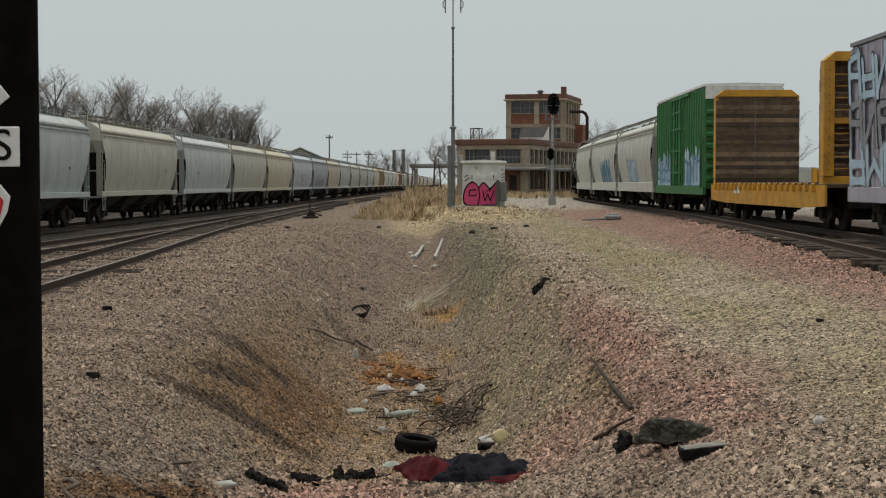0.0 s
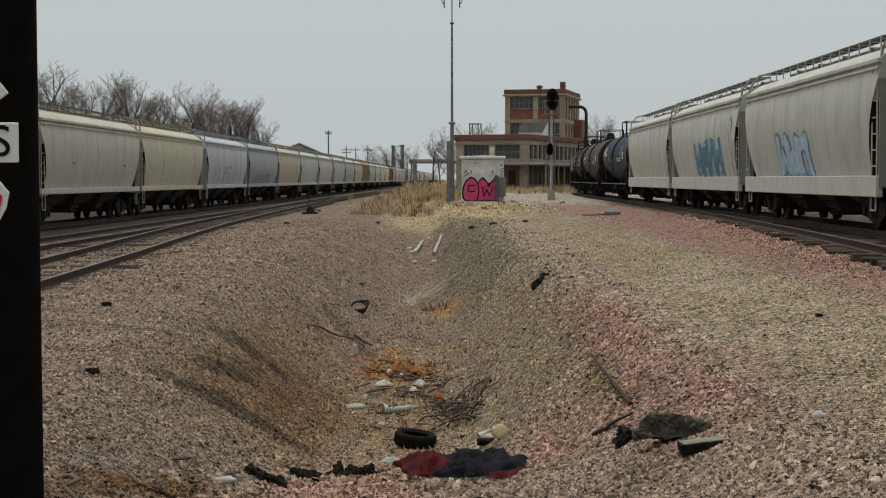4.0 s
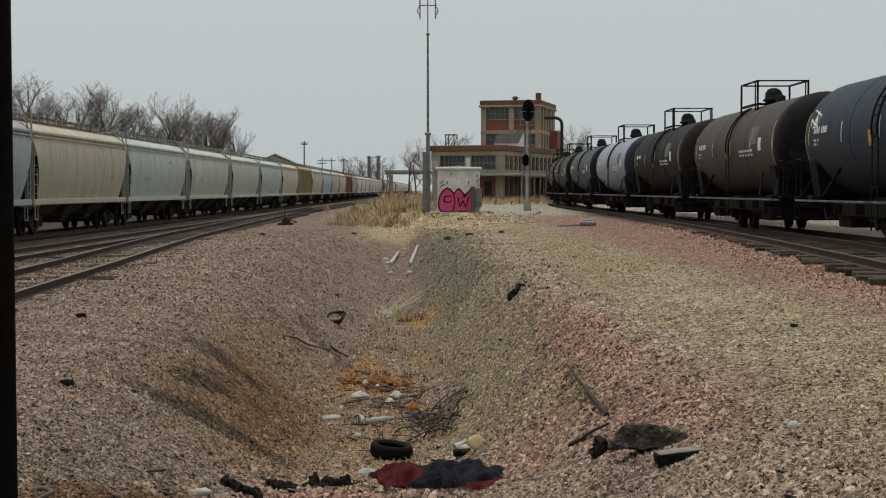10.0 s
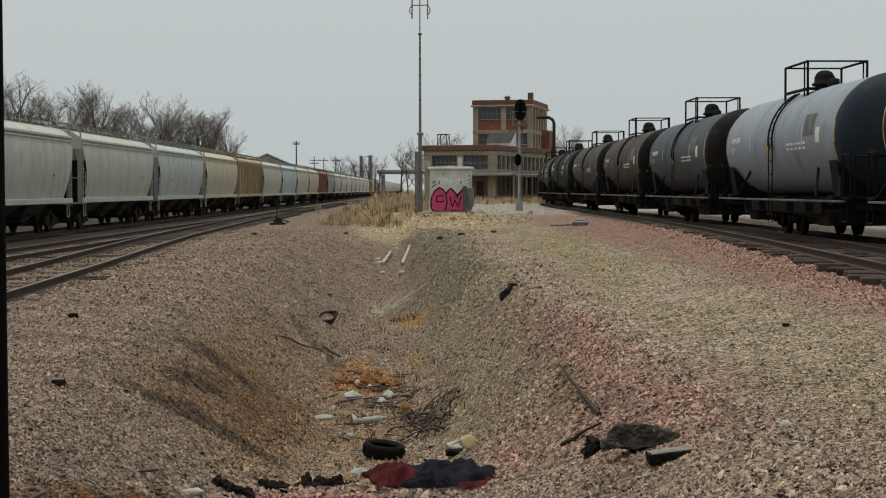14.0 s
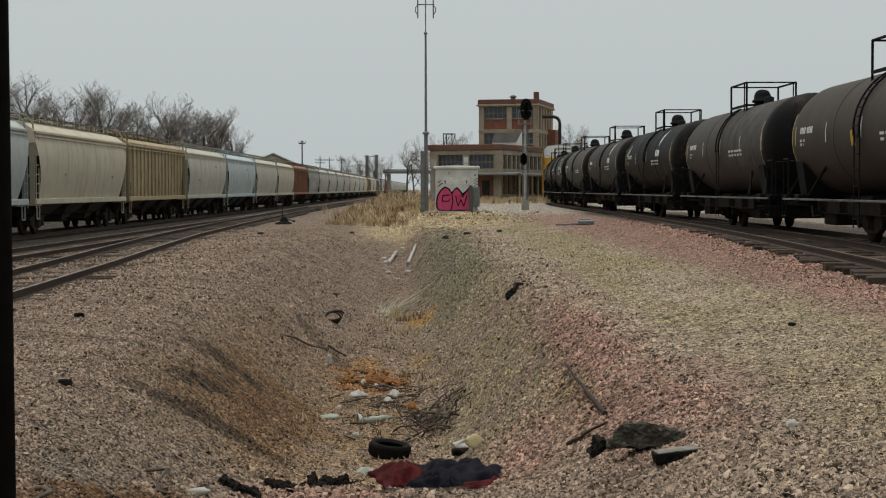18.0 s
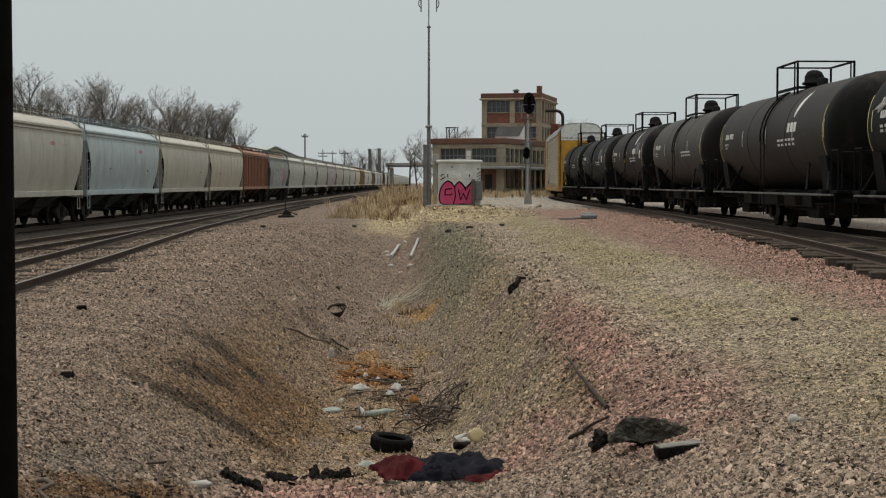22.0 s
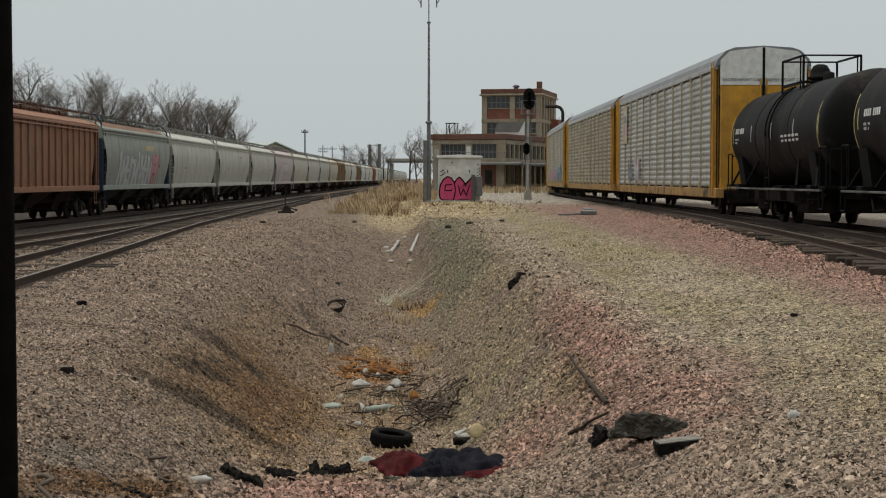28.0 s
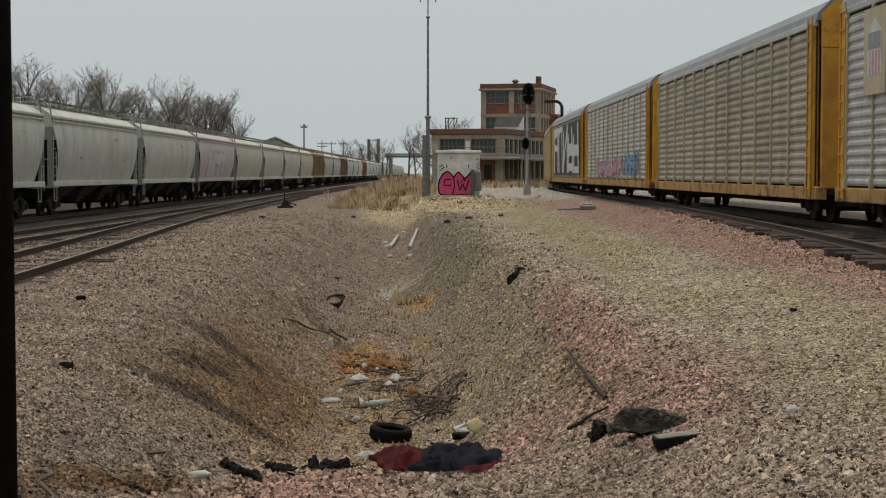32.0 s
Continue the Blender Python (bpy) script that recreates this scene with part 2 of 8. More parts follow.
def rough_land(x, y):
    """The height with lumps, for one point."""
    z = float(land(x, y))
    k = 1.0 if y < 60 else 0.4
    return z + k * (0.055 * noise.noise((x * 0.9, y * 0.9, 0)) + 0.03 * noise.noise((x * 2.7, y * 2.7, 5)))


# ---- ground material: ballast, pink rock, moss, washed earth ----
def ground_material(name, fine=True):
    m, nodes, links, bsdf = nodes_of(name)
    geo = nodes.new("ShaderNodeNewGeometry")
    pos = geo.outputs["Position"]
    sep = nodes.new("ShaderNodeSeparateXYZ")
    links.new(pos, sep.inputs["Vector"])

    def ramp(sock, lo, hi):
        r = nodes.new("ShaderNodeMapRange")
        r.interpolation_type = "SMOOTHSTEP"
        r.inputs["From Min"].default_value, r.inputs["From Max"].default_value = lo, hi
        links.new(sock, r.inputs["Value"])
        return r.outputs["Result"]

    def times(*socks):
        out = socks[0]
        for s in socks[1:]:
            n = nodes.new("ShaderNodeMath")
            n.operation = "MULTIPLY"
            links.new(out, n.inputs[0])
            if isinstance(s, float):
                n.inputs[1].default_value = s
            else:
                links.new(s, n.inputs[1])
            out = n.outputs["Value"]
        return out

    def wobbly(sock, scale, amount):
        nz = nodes.new("ShaderNodeTexNoise")
        nz.inputs["Scale"].default_value, nz.inputs["Detail"].default_value = scale, 5.0
        links.new(pos, nz.inputs["Vector"])
        n = nodes.new("ShaderNodeMath")
        n.operation = "MULTIPLY_ADD"
        links.new(nz.outputs["Fac"], n.inputs[0])
        n.inputs[1].default_value = amount
        links.new(sock, n.inputs[2])
        return n.outputs["Value"]

    X, Y, Z = sep.outputs["X"], sep.outputs["Y"], sep.outputs["Z"]

    def vec(op, a, b=None, scale=None):
        n = nodes.new("ShaderNodeVectorMath")
        n.operation = op
        for k, v in enumerate((a, b)):
            if isinstance(v, bpy.types.NodeSocket):
                links.new(v, n.inputs[k])
            elif v is not None:
                n.inputs[k].default_value = v
        if scale is not None:
            links.new(scale, n.inputs["Scale"])
        return n.outputs["Value" if op in ("DOT_PRODUCT", "LENGTH") else "Vector"]

    # ragged plan coordinates; lengths along the line count a fifth
    rag = nodes.new("ShaderNodeTexNoise")
    rag.inputs["Scale"].default_value, rag.inputs["Detail"].default_value = 3.2, 5.0
    links.new(pos, rag.inputs["Vector"])
    plan = vec("ADD", vec("MULTIPLY", pos, (1.0, 0.2, 0.0)), vec("MULTIPLY", vec("SUBTRACT", rag.outputs["Color"], (0.5, 0.5, 0.5)), (0.42, 0.30, 0.0)))

    def patch(cx, cy, rx, ry, strong=1.0):
        """A ragged round spot."""
        d = vec("LENGTH", vec("MULTIPLY", vec("SUBTRACT", plan, (cx, cy / 5, 0)), (1 / rx, 5 / ry, 0)))
        return times(ramp(d, 1.25, 0.45), strong)

    def wash(ax, ay, bx, by, wide, strong=1.0):
        """A ragged streak from one point of the plan to another."""
        a, b = Vector((ax, ay / 5, 0)), Vector((bx, by / 5, 0))
        rel, way = vec("SUBTRACT", plan, tuple(a)), b - a
        h = nodes.new("ShaderNodeClamp")
        links.new(vec("DOT_PRODUCT", rel, tuple(way / way.length_squared)), h.inputs["Value"])
        along = vec("SCALE", tuple(way), None, h.outputs["Result"])
        return times(ramp(vec("LENGTH", vec("SUBTRACT", rel, along)), wide * 1.5, wide * 0.4), strong)

    col = mixed(nodes, links, (0.285, 0.214, 0.163), (0.190, 0.138, 0.103), noise_mask(nodes, links, pos, 0.9, 0.35, 0.68, 6.0))
    xw = wobbly(X, 0.7, 1.2)
    # olive lichen and thin dry growth on the right-hand slope
    side = times(ramp(xw, 0.5, 1.3), ramp(xw, 3.0, 2.2), noise_mask(nodes, links, pos, 0.6, 0.36, 0.56, 6.0), ramp(wobbly(Y, 0.3, 6.0), 16.0, 22.0), 0.7)
    col = mixed(nodes, links, col, (0.31, 0.255, 0.150), side)
    # dusty pale crown worn by wheels
    tan = times(ramp(xw, 2.2, 3.2), ramp(wobbly(Y, 0.3, 6.0), 5.0, 26.0), noise_mask(nodes, links, pos, 0.5, 0.25, 0.55, 5.0))
    col = mixed(nodes, links, col, (0.40, 0.325, 0.235), tan)
    # thin dry grass and moss in strips along the crown
    moss = times(ramp(xw, 3.5, 4.2), ramp(wobbly(Y, 0.3, 6.0), 8.0, 26.0), ramp(wobbly(X, 0.5, 1.6), 6.9, 5.6), noise_mask(nodes, links, pos, 0.55, 0.34, 0.62, 6.0, (1.0, 0.25, 1.0)), 0.9)
    col = mixed(nodes, links, col, (0.315, 0.265, 0.140), moss)
    # pink crushed rock: along the right-hand track and on the near bank
    bed = times(ramp(wobbly(X, 0.8, 1.0), 5.4, 6.8), ramp(wobbly(Y, 0.1, 30.0), 130.0, 85.0))
    bank = times(ramp(xw, 2.0, 2.6), ramp(wobbly(X, 0.9, 1.0), 3.6, 2.9), ramp(wobbly(Y, 0.3, 6.0), 34.0, 24.0), ramp(wobbly(Y, 0.5, 3.0), 14.0, 16.0))
    heap = times(ramp(xw, -1.4, -0.6), ramp(wobbly(X, 0.9, 1.0), 0.6, 0.0), ramp(wobbly(Y, 0.6, 2.0), 17.5, 15.5), 0.8)
    pink = mixed(nodes, links, (0.355, 0.200, 0.160), (0.245, 0.138, 0.110), noise_mask(nodes, links, pos, 1.7, 0.35, 0.65))
    spill = noise_mask(nodes, links, pos, 1.1, 0.30, 0.55, 5.0)
    for cx, cy, rx, ry, strong in ((2.05, 17.2, 0.62, 3.2, 0.75), (1.15, 16.6, 0.55, 2.4, 0.7), (2.25, 13.4, 0.7, 2.2, 0.55), (2.2, 21.5, 0.42, 3.0, 0.6), (2.9, 15.5, 0.5, 2.4, 0.35)):
        col = mixed(nodes, links, col, pink, times(patch(cx, cy, rx, ry, strong), spill))
    col = mixed(nodes, links, col, (0.205, 0.165, 0.085), times(patch(1.75, 17.0, 0.26, 1.8, 0.75), spill))
    for k in (times(bed, 0.8), times(bank, 0.4), heap):
        col = mixed(nodes, links, col, pink, k)
    dark = times(ramp(wobbly(Y, 0.2, 8.0), 36.0, 44.0), ramp(wobbly(Y, 0.2, 8.0), 74.0, 64.0), ramp(xw, 0.1, 1.7), ramp(xw, 2.9, 1.9), noise_mask(nodes, links, pos, 0.4, 0.25, 0.5), 0.7)
    col = mixed(nodes, links, col, (0.140, 0.142, 0.094), dark)
    # straw-coloured mound round the cabinet
    straw = times(ramp(wobbly(Y, 0.2, 10.0), 68.0, 78.0), ramp(Y, 150.0, 105.0), ramp(xw, -2.9, -1.4), ramp(wobbly(X, 0.2, 3.0), 7.5, 4.5), noise_mask(nodes, links, pos, 0.35, 0.25, 0.5))
    col = mixed(nodes, links, col, (0.47, 0.375, 0.225), straw)
    # ochre earth on the lower left bank and in the ditch
    warm = times(ramp(wobbly(X, 1.0, 0.8), -3.3, -2.2), ramp(wobbly(X, 1.0, 0.8), 0.9, 0.1), ramp(wobbly(Y, 0.5, 3.0), 15.5, 19.0), ramp(wobbly(Y, 0.4, 4.0), 40.0, 27.0), noise_mask(nodes, links, pos, 0.8, 0.28, 0.52, 6.0), 0.72)
    col = mixed(nodes, links, col, (0.25, 0.170, 0.095), warm)
    rust = times(ramp(wobbly(X, 1.0, 0.6), -2.9, -2.3), ramp(wobbly(X, 1.0, 0.6), -1.0, -1.5), ramp(wobbly(Y, 0.6, 2.0), 17.5, 20.0), ramp(wobbly(Y, 0.6, 2.0), 28.0, 25.0), noise_mask(nodes, links, pos, 1.4, 0.28, 0.5, 6.0), 0.85)
    col = mixed(nodes, links, col, (0.165, 0.092, 0.038), rust)
    # dark earth washed down the left bank in tongues, rust-brown between them
    earth = noise_mask(nodes, links, pos, 3.5, 0.2, 0.5)
    for ax, ay, bx, by, wide, strong in ((-3.36, 22.2, -2.9, 22.9, 0.07, 0.7), (-3.0, 22.8, -2.40, 23.6, 0.10, 0.95), (-3.06, 20.6, -2.65, 22.1, 0.06, 0.6),
                                         (-3.0, 19.4, -2.60, 20.8, 0.12, 0.95), (-3.16, 16.9, -2.67, 17.6, 0.07, 0.8), (-2.85, 17.3, -2.15, 18.3, 0.12, 0.98),
                                         (-2.2, 18.2, -1.62, 18.7, 0.11, 0.8), (-2.6, 34.5, -1.5, 32.0, 0.12, 0.6)):
        col = mixed(nodes, links, col, (0.034, 0.018, 0.006), times(wash(ax, ay, bx, by, wide, strong), earth))
    for cx, cy, rx, ry, c, strong in ((-2.15, 21.6, 0.36, 2.0, (0.135, 0.070, 0.030), 0.75), (0.1, 40.8, 0.5, 1.6, (0.40, 0.235, 0.075), 0.85), (-1.05, 32.5, 0.32, 1.1, (0.32, 0.165, 0.045), 0.8),
                                      (0.08, 32.6, 0.3, 1.3, (0.33, 0.22, 0.09), 0.6), (-0.95, 21.9, 0.25, 0.9, (0.30, 0.20, 0.09), 0.6), (-1.42, 23.0, 0.3, 1.0, (0.19, 0.115, 0.055), 0.6),
                                      (-2.5, 11.5, 0.32, 0.9, (0.135, 0.125, 0.105), 0.7), (-2.35, 13.6, 0.9, 3.2, (0.19, 0.145, 0.107), 0.6)):
        col = mixed(nodes, links, col, c, times(patch(cx, cy, rx, ry, strong), earth))
    silt = times(ramp(wobbly(X, 1.4, 0.8), -1.6, -1.1), ramp(wobbly(X, 1.4, 0.8), 0.3, -0.2), noise_mask(nodes, links, pos, 1.0, 0.48, 0.58, 5.0), ramp(Y, 27.0, 28.8), ramp(Y, 33.5, 31.0), 0.8)
    col = mixed(nodes, links, col, (0.33, 0.125, 0.02), silt)
    soil = times(ramp(wobbly(X, 0.9, 1.2), -1.2, -2.0), ramp(wobbly(Y, 0.9, 1.0), 10.7, 10.2), 0.9)
    col = mixed(nodes, links, col, (0.13, 0.066, 0.024), soil)
    col = mixed(nodes, links, col, (0.11, 0.055, 0.020), wash(-2.70, 9.6, -1.98, 12.0, 0.13, 0.92))
    # pale lot beyond the right-hand track, service road, dull field
    lot = times(ramp(wobbly(X, 0.1, 4.0), 15.5, 18.0), 0.9)
    col = mixed(nodes, links, col, (0.34, 0.31, 0.255), lot)
    road = times(ramp(Y, 82.0, 95.0), ramp(wobbly(X, 0.2, 2.0), 4.0, 6.5), 0.85)
    col = mixed(nodes, links, col, (0.45, 0.41, 0.345), road)
    # oil and brake dust on the trackbeds, plus shade below the cars as colour
    grime_and_shade = times(ramp(wobbly(X, 0.6, 0.8), 9.4, 10.2), ramp(wobbly(X, 0.6, 0.8), 17.5, 15.5), ramp(Y, 104.0, 84.0), 0.85)
    col = mixed(nodes, links, col, (0.045, 0.036, 0.03), grime_and_shade)
    yard = times(ramp(wobbly(X, 0.6, 0.8), -6.2, -7.4), ramp(X, -21.0, -19.0), noise_mask(nodes, links, pos, 0.8, 0.3, 0.6, 5.0, (1.0, 0.2, 1.0)), 0.7)
    col = mixed(nodes, links, col, (0.150, 0.115, 0.086), yard)
    # shade below the grain train, put into the ground as a near-black strip
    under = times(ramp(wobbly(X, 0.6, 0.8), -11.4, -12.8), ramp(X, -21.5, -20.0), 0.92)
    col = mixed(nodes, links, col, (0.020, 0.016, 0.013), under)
    # field colour darkened so that the gaps below the grain cars look shaded
    field = ramp(X, -19.6, -21.0)
    col = mixed(nodes, links, col, (0.036, 0.027, 0.018), field)
    # single stones: each cell has its own shade
    vor = nodes.new("ShaderNodeTexVoronoi")
    vor.inputs["Scale"].default_value = 33.0
    links.new(pos, vor.inputs["Vector"])
    bw = nodes.new("ShaderNodeSeparateColor")
    if fine:
        links.new(vor.outputs["Color"], bw.inputs["Color"])
        shade, tint = bw.outputs["Red"], bw.outputs["Green"]
    else:
        shade = geo.outputs["Random Per Island"]
        scatter = nodes.new("ShaderNodeTexWhiteNoise")
        scatter.noise_dimensions = "1D"
        links.new(shade, scatter.inputs["W"])
        tint = scatter.outputs["Value"]
    # every stone leans to a rock colour of its own
    rocks = nodes.new("ShaderNodeValToRGB")
    rocks.color_ramp.interpolation = "CONSTANT"
    for k, (at, c) in enumerate(((0.0, (0.10, 0.085, 0.07)), (0.22, (0.21, 0.185, 0.155)), (0.42, (0.27, 0.215, 0.15)), (0.60, (0.31, 0.20, 0.165)), (0.76, (0.235, 0.21, 0.18)), (0.94, (0.42, 0.37, 0.30)))):
        e = rocks.color_ramp.elements[k] if k < 2 else rocks.color_ramp.elements.new(at)
        e.position, e.color = at, (*c, 1)
    links.new(tint, rocks.inputs["Fac"])
    near = times(ramp(Z, 1.0, 0.9), 0.22 if fine else 0.30)
    calm = noise_mask(nodes, links, pos, 2.5, 0.3, 0.6)
    col = mixed(nodes, links, col, rocks.outputs["Color"], times(near, calm))
    hv = nodes.new("ShaderNodeHueSaturation")
    mr = nodes.new("ShaderNodeMapRange")
    mr.inputs["To Min"].default_value, mr.inputs["To Max"].default_value = (0.05, 1.46) if fine else (0.14, 1.60)
    links.new(shade, mr.inputs["Value"])
    links.new(mr.outputs["Result"], hv.inputs["Value"])
    # clods and worn places a hand to an arm across
    lump = nodes.new("ShaderNodeHueSaturation")
    lump.inputs["Saturation"].default_value = 1.06
    swell = nodes.new("ShaderNodeMapRange")
    swell.inputs["To Min"].default_value, swell.inputs["To Max"].default_value = 0.52, 1.58
    links.new(noise_mask(nodes, links, pos, 6.5, 0.3, 0.7, 6.0, rough=0.8), swell.inputs["Value"])
    links.new(swell.outputs["Result"], lump.inputs["Value"])
    links.new(col, lump.inputs["Color"])
    links.new(lump.outputs["Color"], hv.inputs["Color"])
    links.new(hv.outputs["Color"], bsdf.inputs["Base Color"])
    bsdf.inputs["Roughness"].default_value = 0.95
    bsdf.inputs["Specular IOR Level"].default_value = 0.25
    bp = nodes.new("ShaderNodeBump")
    bp.inputs["Strength"].default_value, bp.inputs["Distance"].default_value = (0.8, 0.05) if fine else (0.4, 0.01)
    if fine:
        links.new(vor.outputs["Distance"], bp.inputs["Height"])
        bp.invert = True
    else:
        nz = nodes.new("ShaderNodeTexNoise")
        nz.inputs["Scale"].default_value = 60.0
        links.new(pos, nz.inputs["Vector"])
        links.new(nz.outputs["Fac"], bp.inputs["Height"])
    links.new(bp.outputs["Normal"], bsdf.inputs["Normal"])
    return m


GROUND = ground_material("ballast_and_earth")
STONE = ground_material("loose_ballast", fine=False)


def make_ground():
    xs = np.concatenate([[-3000, -900, -300, -120, -60, -40, -30, -25, -21], np.arange(-18, -6, 0.6), np.arange(-6, 6, 0.11),
                         np.arange(6, 16, 0.4), [17, 19, 22, 28, 40, 70, 150, 400, 1000, 3000]])
    ys = np.concatenate([[-400, -120, -40, -15, -5, 0], np.arange(2, 30, 0.14), np.arange(30, 60, 0.35), np.arange(60, 116, 1.0),
                         [120, 126, 134, 145, 160, 180, 210, 250, 320, 450, 700, 1200, 3400]])
    gx, gy = np.meshgrid(xs, ys)
    gz = land(gx, gy)
    nx, ny = len(xs), len(ys)
    pts = []
    for j in range(ny):
        for i in range(nx):
            x, y, z = float(gx[j, i]), float(gy[j, i]), float(gz[j, i])
            if -9 < x < 10 and y < 116:
                k = 1.0 if y < 60 else 0.4
                z += k * (0.055 * noise.noise((x * 0.9, y * 0.9, 0)) + 0.03 * noise.noise((x * 2.7, y * 2.7, 5)))
                if -6 < x < 6 and y < 45:
                    z += 0.02 * noise.noise((x * 8, y * 8, 9))
            pts.append((x, y, z))
    g = Geo()
    g.add(pts, [(j * nx + i, j * nx + i + 1, j * nx + nx + i + 1, j * nx + nx + i) for j in range(ny - 1) for i in range(nx - 1)], True)
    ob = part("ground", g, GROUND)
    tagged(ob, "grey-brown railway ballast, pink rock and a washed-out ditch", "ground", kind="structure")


make_ground()


# ---- tracks ----
RUST = surface("rail_rust", (0.085, 0.055, 0.04), (0.05, 0.036, 0.03), 7.0, 0.75, 0.3, 0.3, 60.0)
SHINE = surface("rail_head_steel", (0.20, 0.17, 0.145), (0.12, 0.09, 0.07), 3.0, 0.45, 0.5, 0.05)
TIE = surface("creosoted_tie", (0.048, 0.038, 0.031), (0.09, 0.073, 0.058), 5.0, 0.95, 0.0, 0.6, 25.0, vary=0.4, gloss=0.08)
TIE_MESH = Geo().cbox(-1.3, 1.3, -0.115, 0.115, -0.18, 0.0, 0.015).mesh("tie")


def sweep(fx, y0, y1, level, side, step=3.0):
    """A rail and its bright running surface along a centre line."""
    base = [(-0.07, -0.17), (0.07, -0.17), (0.07, -0.155), (0.012, -0.13), (0.012, -0.045), (0.036, -0.035), (0.036, -0.002),
            (-0.036, -0.002), (-0.036, -0.035), (-0.012, -0.045), (-0.012, -0.13), (-0.07, -0.155)]
    n = max(2, int((y1 - y0) / step))
    ys = np.linspace(y0, y1, n)
    rings, tops = [], []
    for y in ys:
        x = float(fx(y)) + side * 0.7525
        rings.append([(x + a, y, level + b) for a, b in base])
        tops.append([(x + a, y, level + b) for a, b in ((-0.03, -0.004), (0.03, -0.004), (0.03, 0.0), (-0.03, 0.0))])
    return Geo().loft(rings, smooth=False), Geo().loft(tops, smooth=False)


def track(label, fx, y0, y1, level, tie0, tie1, far_step=None):
    t = thing("railway_track", label, "railway track", kind="structure")
    for side in (-1, 1):
        rail, top = sweep(fx, y0, y1, level, side)
        r = part("rail", rail, RUST, t)
        part("running_surface", top, SHINE, r)
    rng = random.Random(int(abs(y1) + level * 100 + tie1))
    y = tie0
    while y < tie1:
        dx = float(fx(y + 0.5) - fx(y - 0.5))
        part("tie", TIE_MESH, TIE, t, at=pose(float(fx(y)) + rng.uniform(-0.13, 0.13), y, level - 0.145 + rng.uniform(-0.035, 0.008), rng.uniform(-2, 2), rng.uniform(-0.6, 0.6), -math.degrees(dx) + rng.uniform(-2.2, 2.2)))
        y += 0.52 + rng.uniform(-0.02, 0.02)
    if far_step:
        g = Geo()
        for y in np.arange(tie1, far_step, 0.53):
            x = float(fx(y))
            g.box(x - 1.3, x + 1.3, y - 0.115, y + 0.115, level - 0.32, level - 0.145)
        tagged(part("far_ties", g, TIE, t), kind="stuff")
    return t


track("rusty main track under the grain train", left_x, -20, 1300, -YARD_DROP, 52, 60, 300)
track("worn middle track with dark ties", middle_x, -10, 900, -YARD_DROP, 24, 110, 220)
track("turnout track with worn ties at the ballast edge", branch_x, 5, 150, 0.0, 16, 118)
track("main track under the freight train on raised ballast", right_x, -30, 330, RIGHT_LEVEL, 20, 60, 150)
track("siding turnout with long dark ties on pink ballast", siding_x, -5, 85, RIGHT_LEVEL, 16, 84)

# ---- rolling stock: each car lies along its own y axis, z = 0 at the rail ----
def left_y(s, t):
    return s - 11.296 * (t - 16) + 0.0037 * (t - 16) ** 2


def right_y(s, t):
    return s - 10.088 * (t - 16) - 0.0119 * (t - 16) ** 2


def _truck_meshes():
    side = Geo()
    out = [(-1.02, 0.62), (-0.98, 0.38), (-0.72, 0.36), (-0.45, 0.24), (0.45, 0.24), (0.72, 0.36), (0.98, 0.38), (1.02, 0.62), (0.7, 0.70), (0.36, 0.80), (-0.36, 0.80), (-0.7, 0.70)]
    side.prism(out, "x", -0.07, 0.07)
    for y in (-0.86, 0.86):
        side.tube((-0.12, y, 0.457), (0.12, y, 0.457), 0.13, 10)
    spring = Geo()
    for y in (-0.15, 0.0, 0.15):
        spring.tube((-0.05, y, 0.30), (-0.05, y, 0.56), 0.06, 8)
        spring.tube((0.05, y, 0.30), (0.05, y, 0.56), 0.06, 8)
    bolster = Geo().cbox(-1.15, 1.15, -0.2, 0.2, 0.52, 0.78, 0.03).cbox(-0.9, 0.9, -0.62, -0.56, 0.40, 0.50, 0.01).cbox(-0.9, 0.9, 0.56, 0.62, 0.40, 0.50, 0.01)
    # one added block for the brake gear closes the bright gap between wheels
    bolster.cbox(-0.66, 0.66, -1.05, 1.05, 0.30, 0.62, 0.05)
    wheel = Geo()
    turn = Matrix.Rotation(math.pi / 2, 4, "Y")
    for s in (-1, 1):
        m = Matrix.Translation((s * 0.75, 0, 0)) @ turn
        wheel.lathe([(0.10, -0.09), (0.14, -0.05), (0.36, -0.03), (0.40, -0.065), (0.455, -0.065), (0.457, 0.065), (0.40, 0.065), (0.36, 0.01), (0.14, 0.04), (0.10, 0.09)], 16, m)
        wheel.lathe([(0.457, -s * 0.07 - 0.012), (0.485, -s * 0.07 - 0.008), (0.485, -s * 0.07 + 0.008), (0.457, -s * 0.07 + 0.012)], 16, m)
    wheel.tube((-1.05, 0, 0), (1.05, 0, 0), 0.075, 10)
    tread = Geo()
    for s in (-1, 1):
        m = Matrix.Translation((s * 0.75, 0, 0)) @ turn
        tread.lathe([(0.41, s * 0.067), (0.452, s * 0.067), (0.452, s * 0.072), (0.41, s * 0.072)], 20, m)
    return {k: g.mesh(k) for k, g in (("side_frame", side), ("spring_pack", spring), ("bolster", bolster), ("wheelset", wheel), ("rim", tread))}


TRUCK = _truck_meshes()


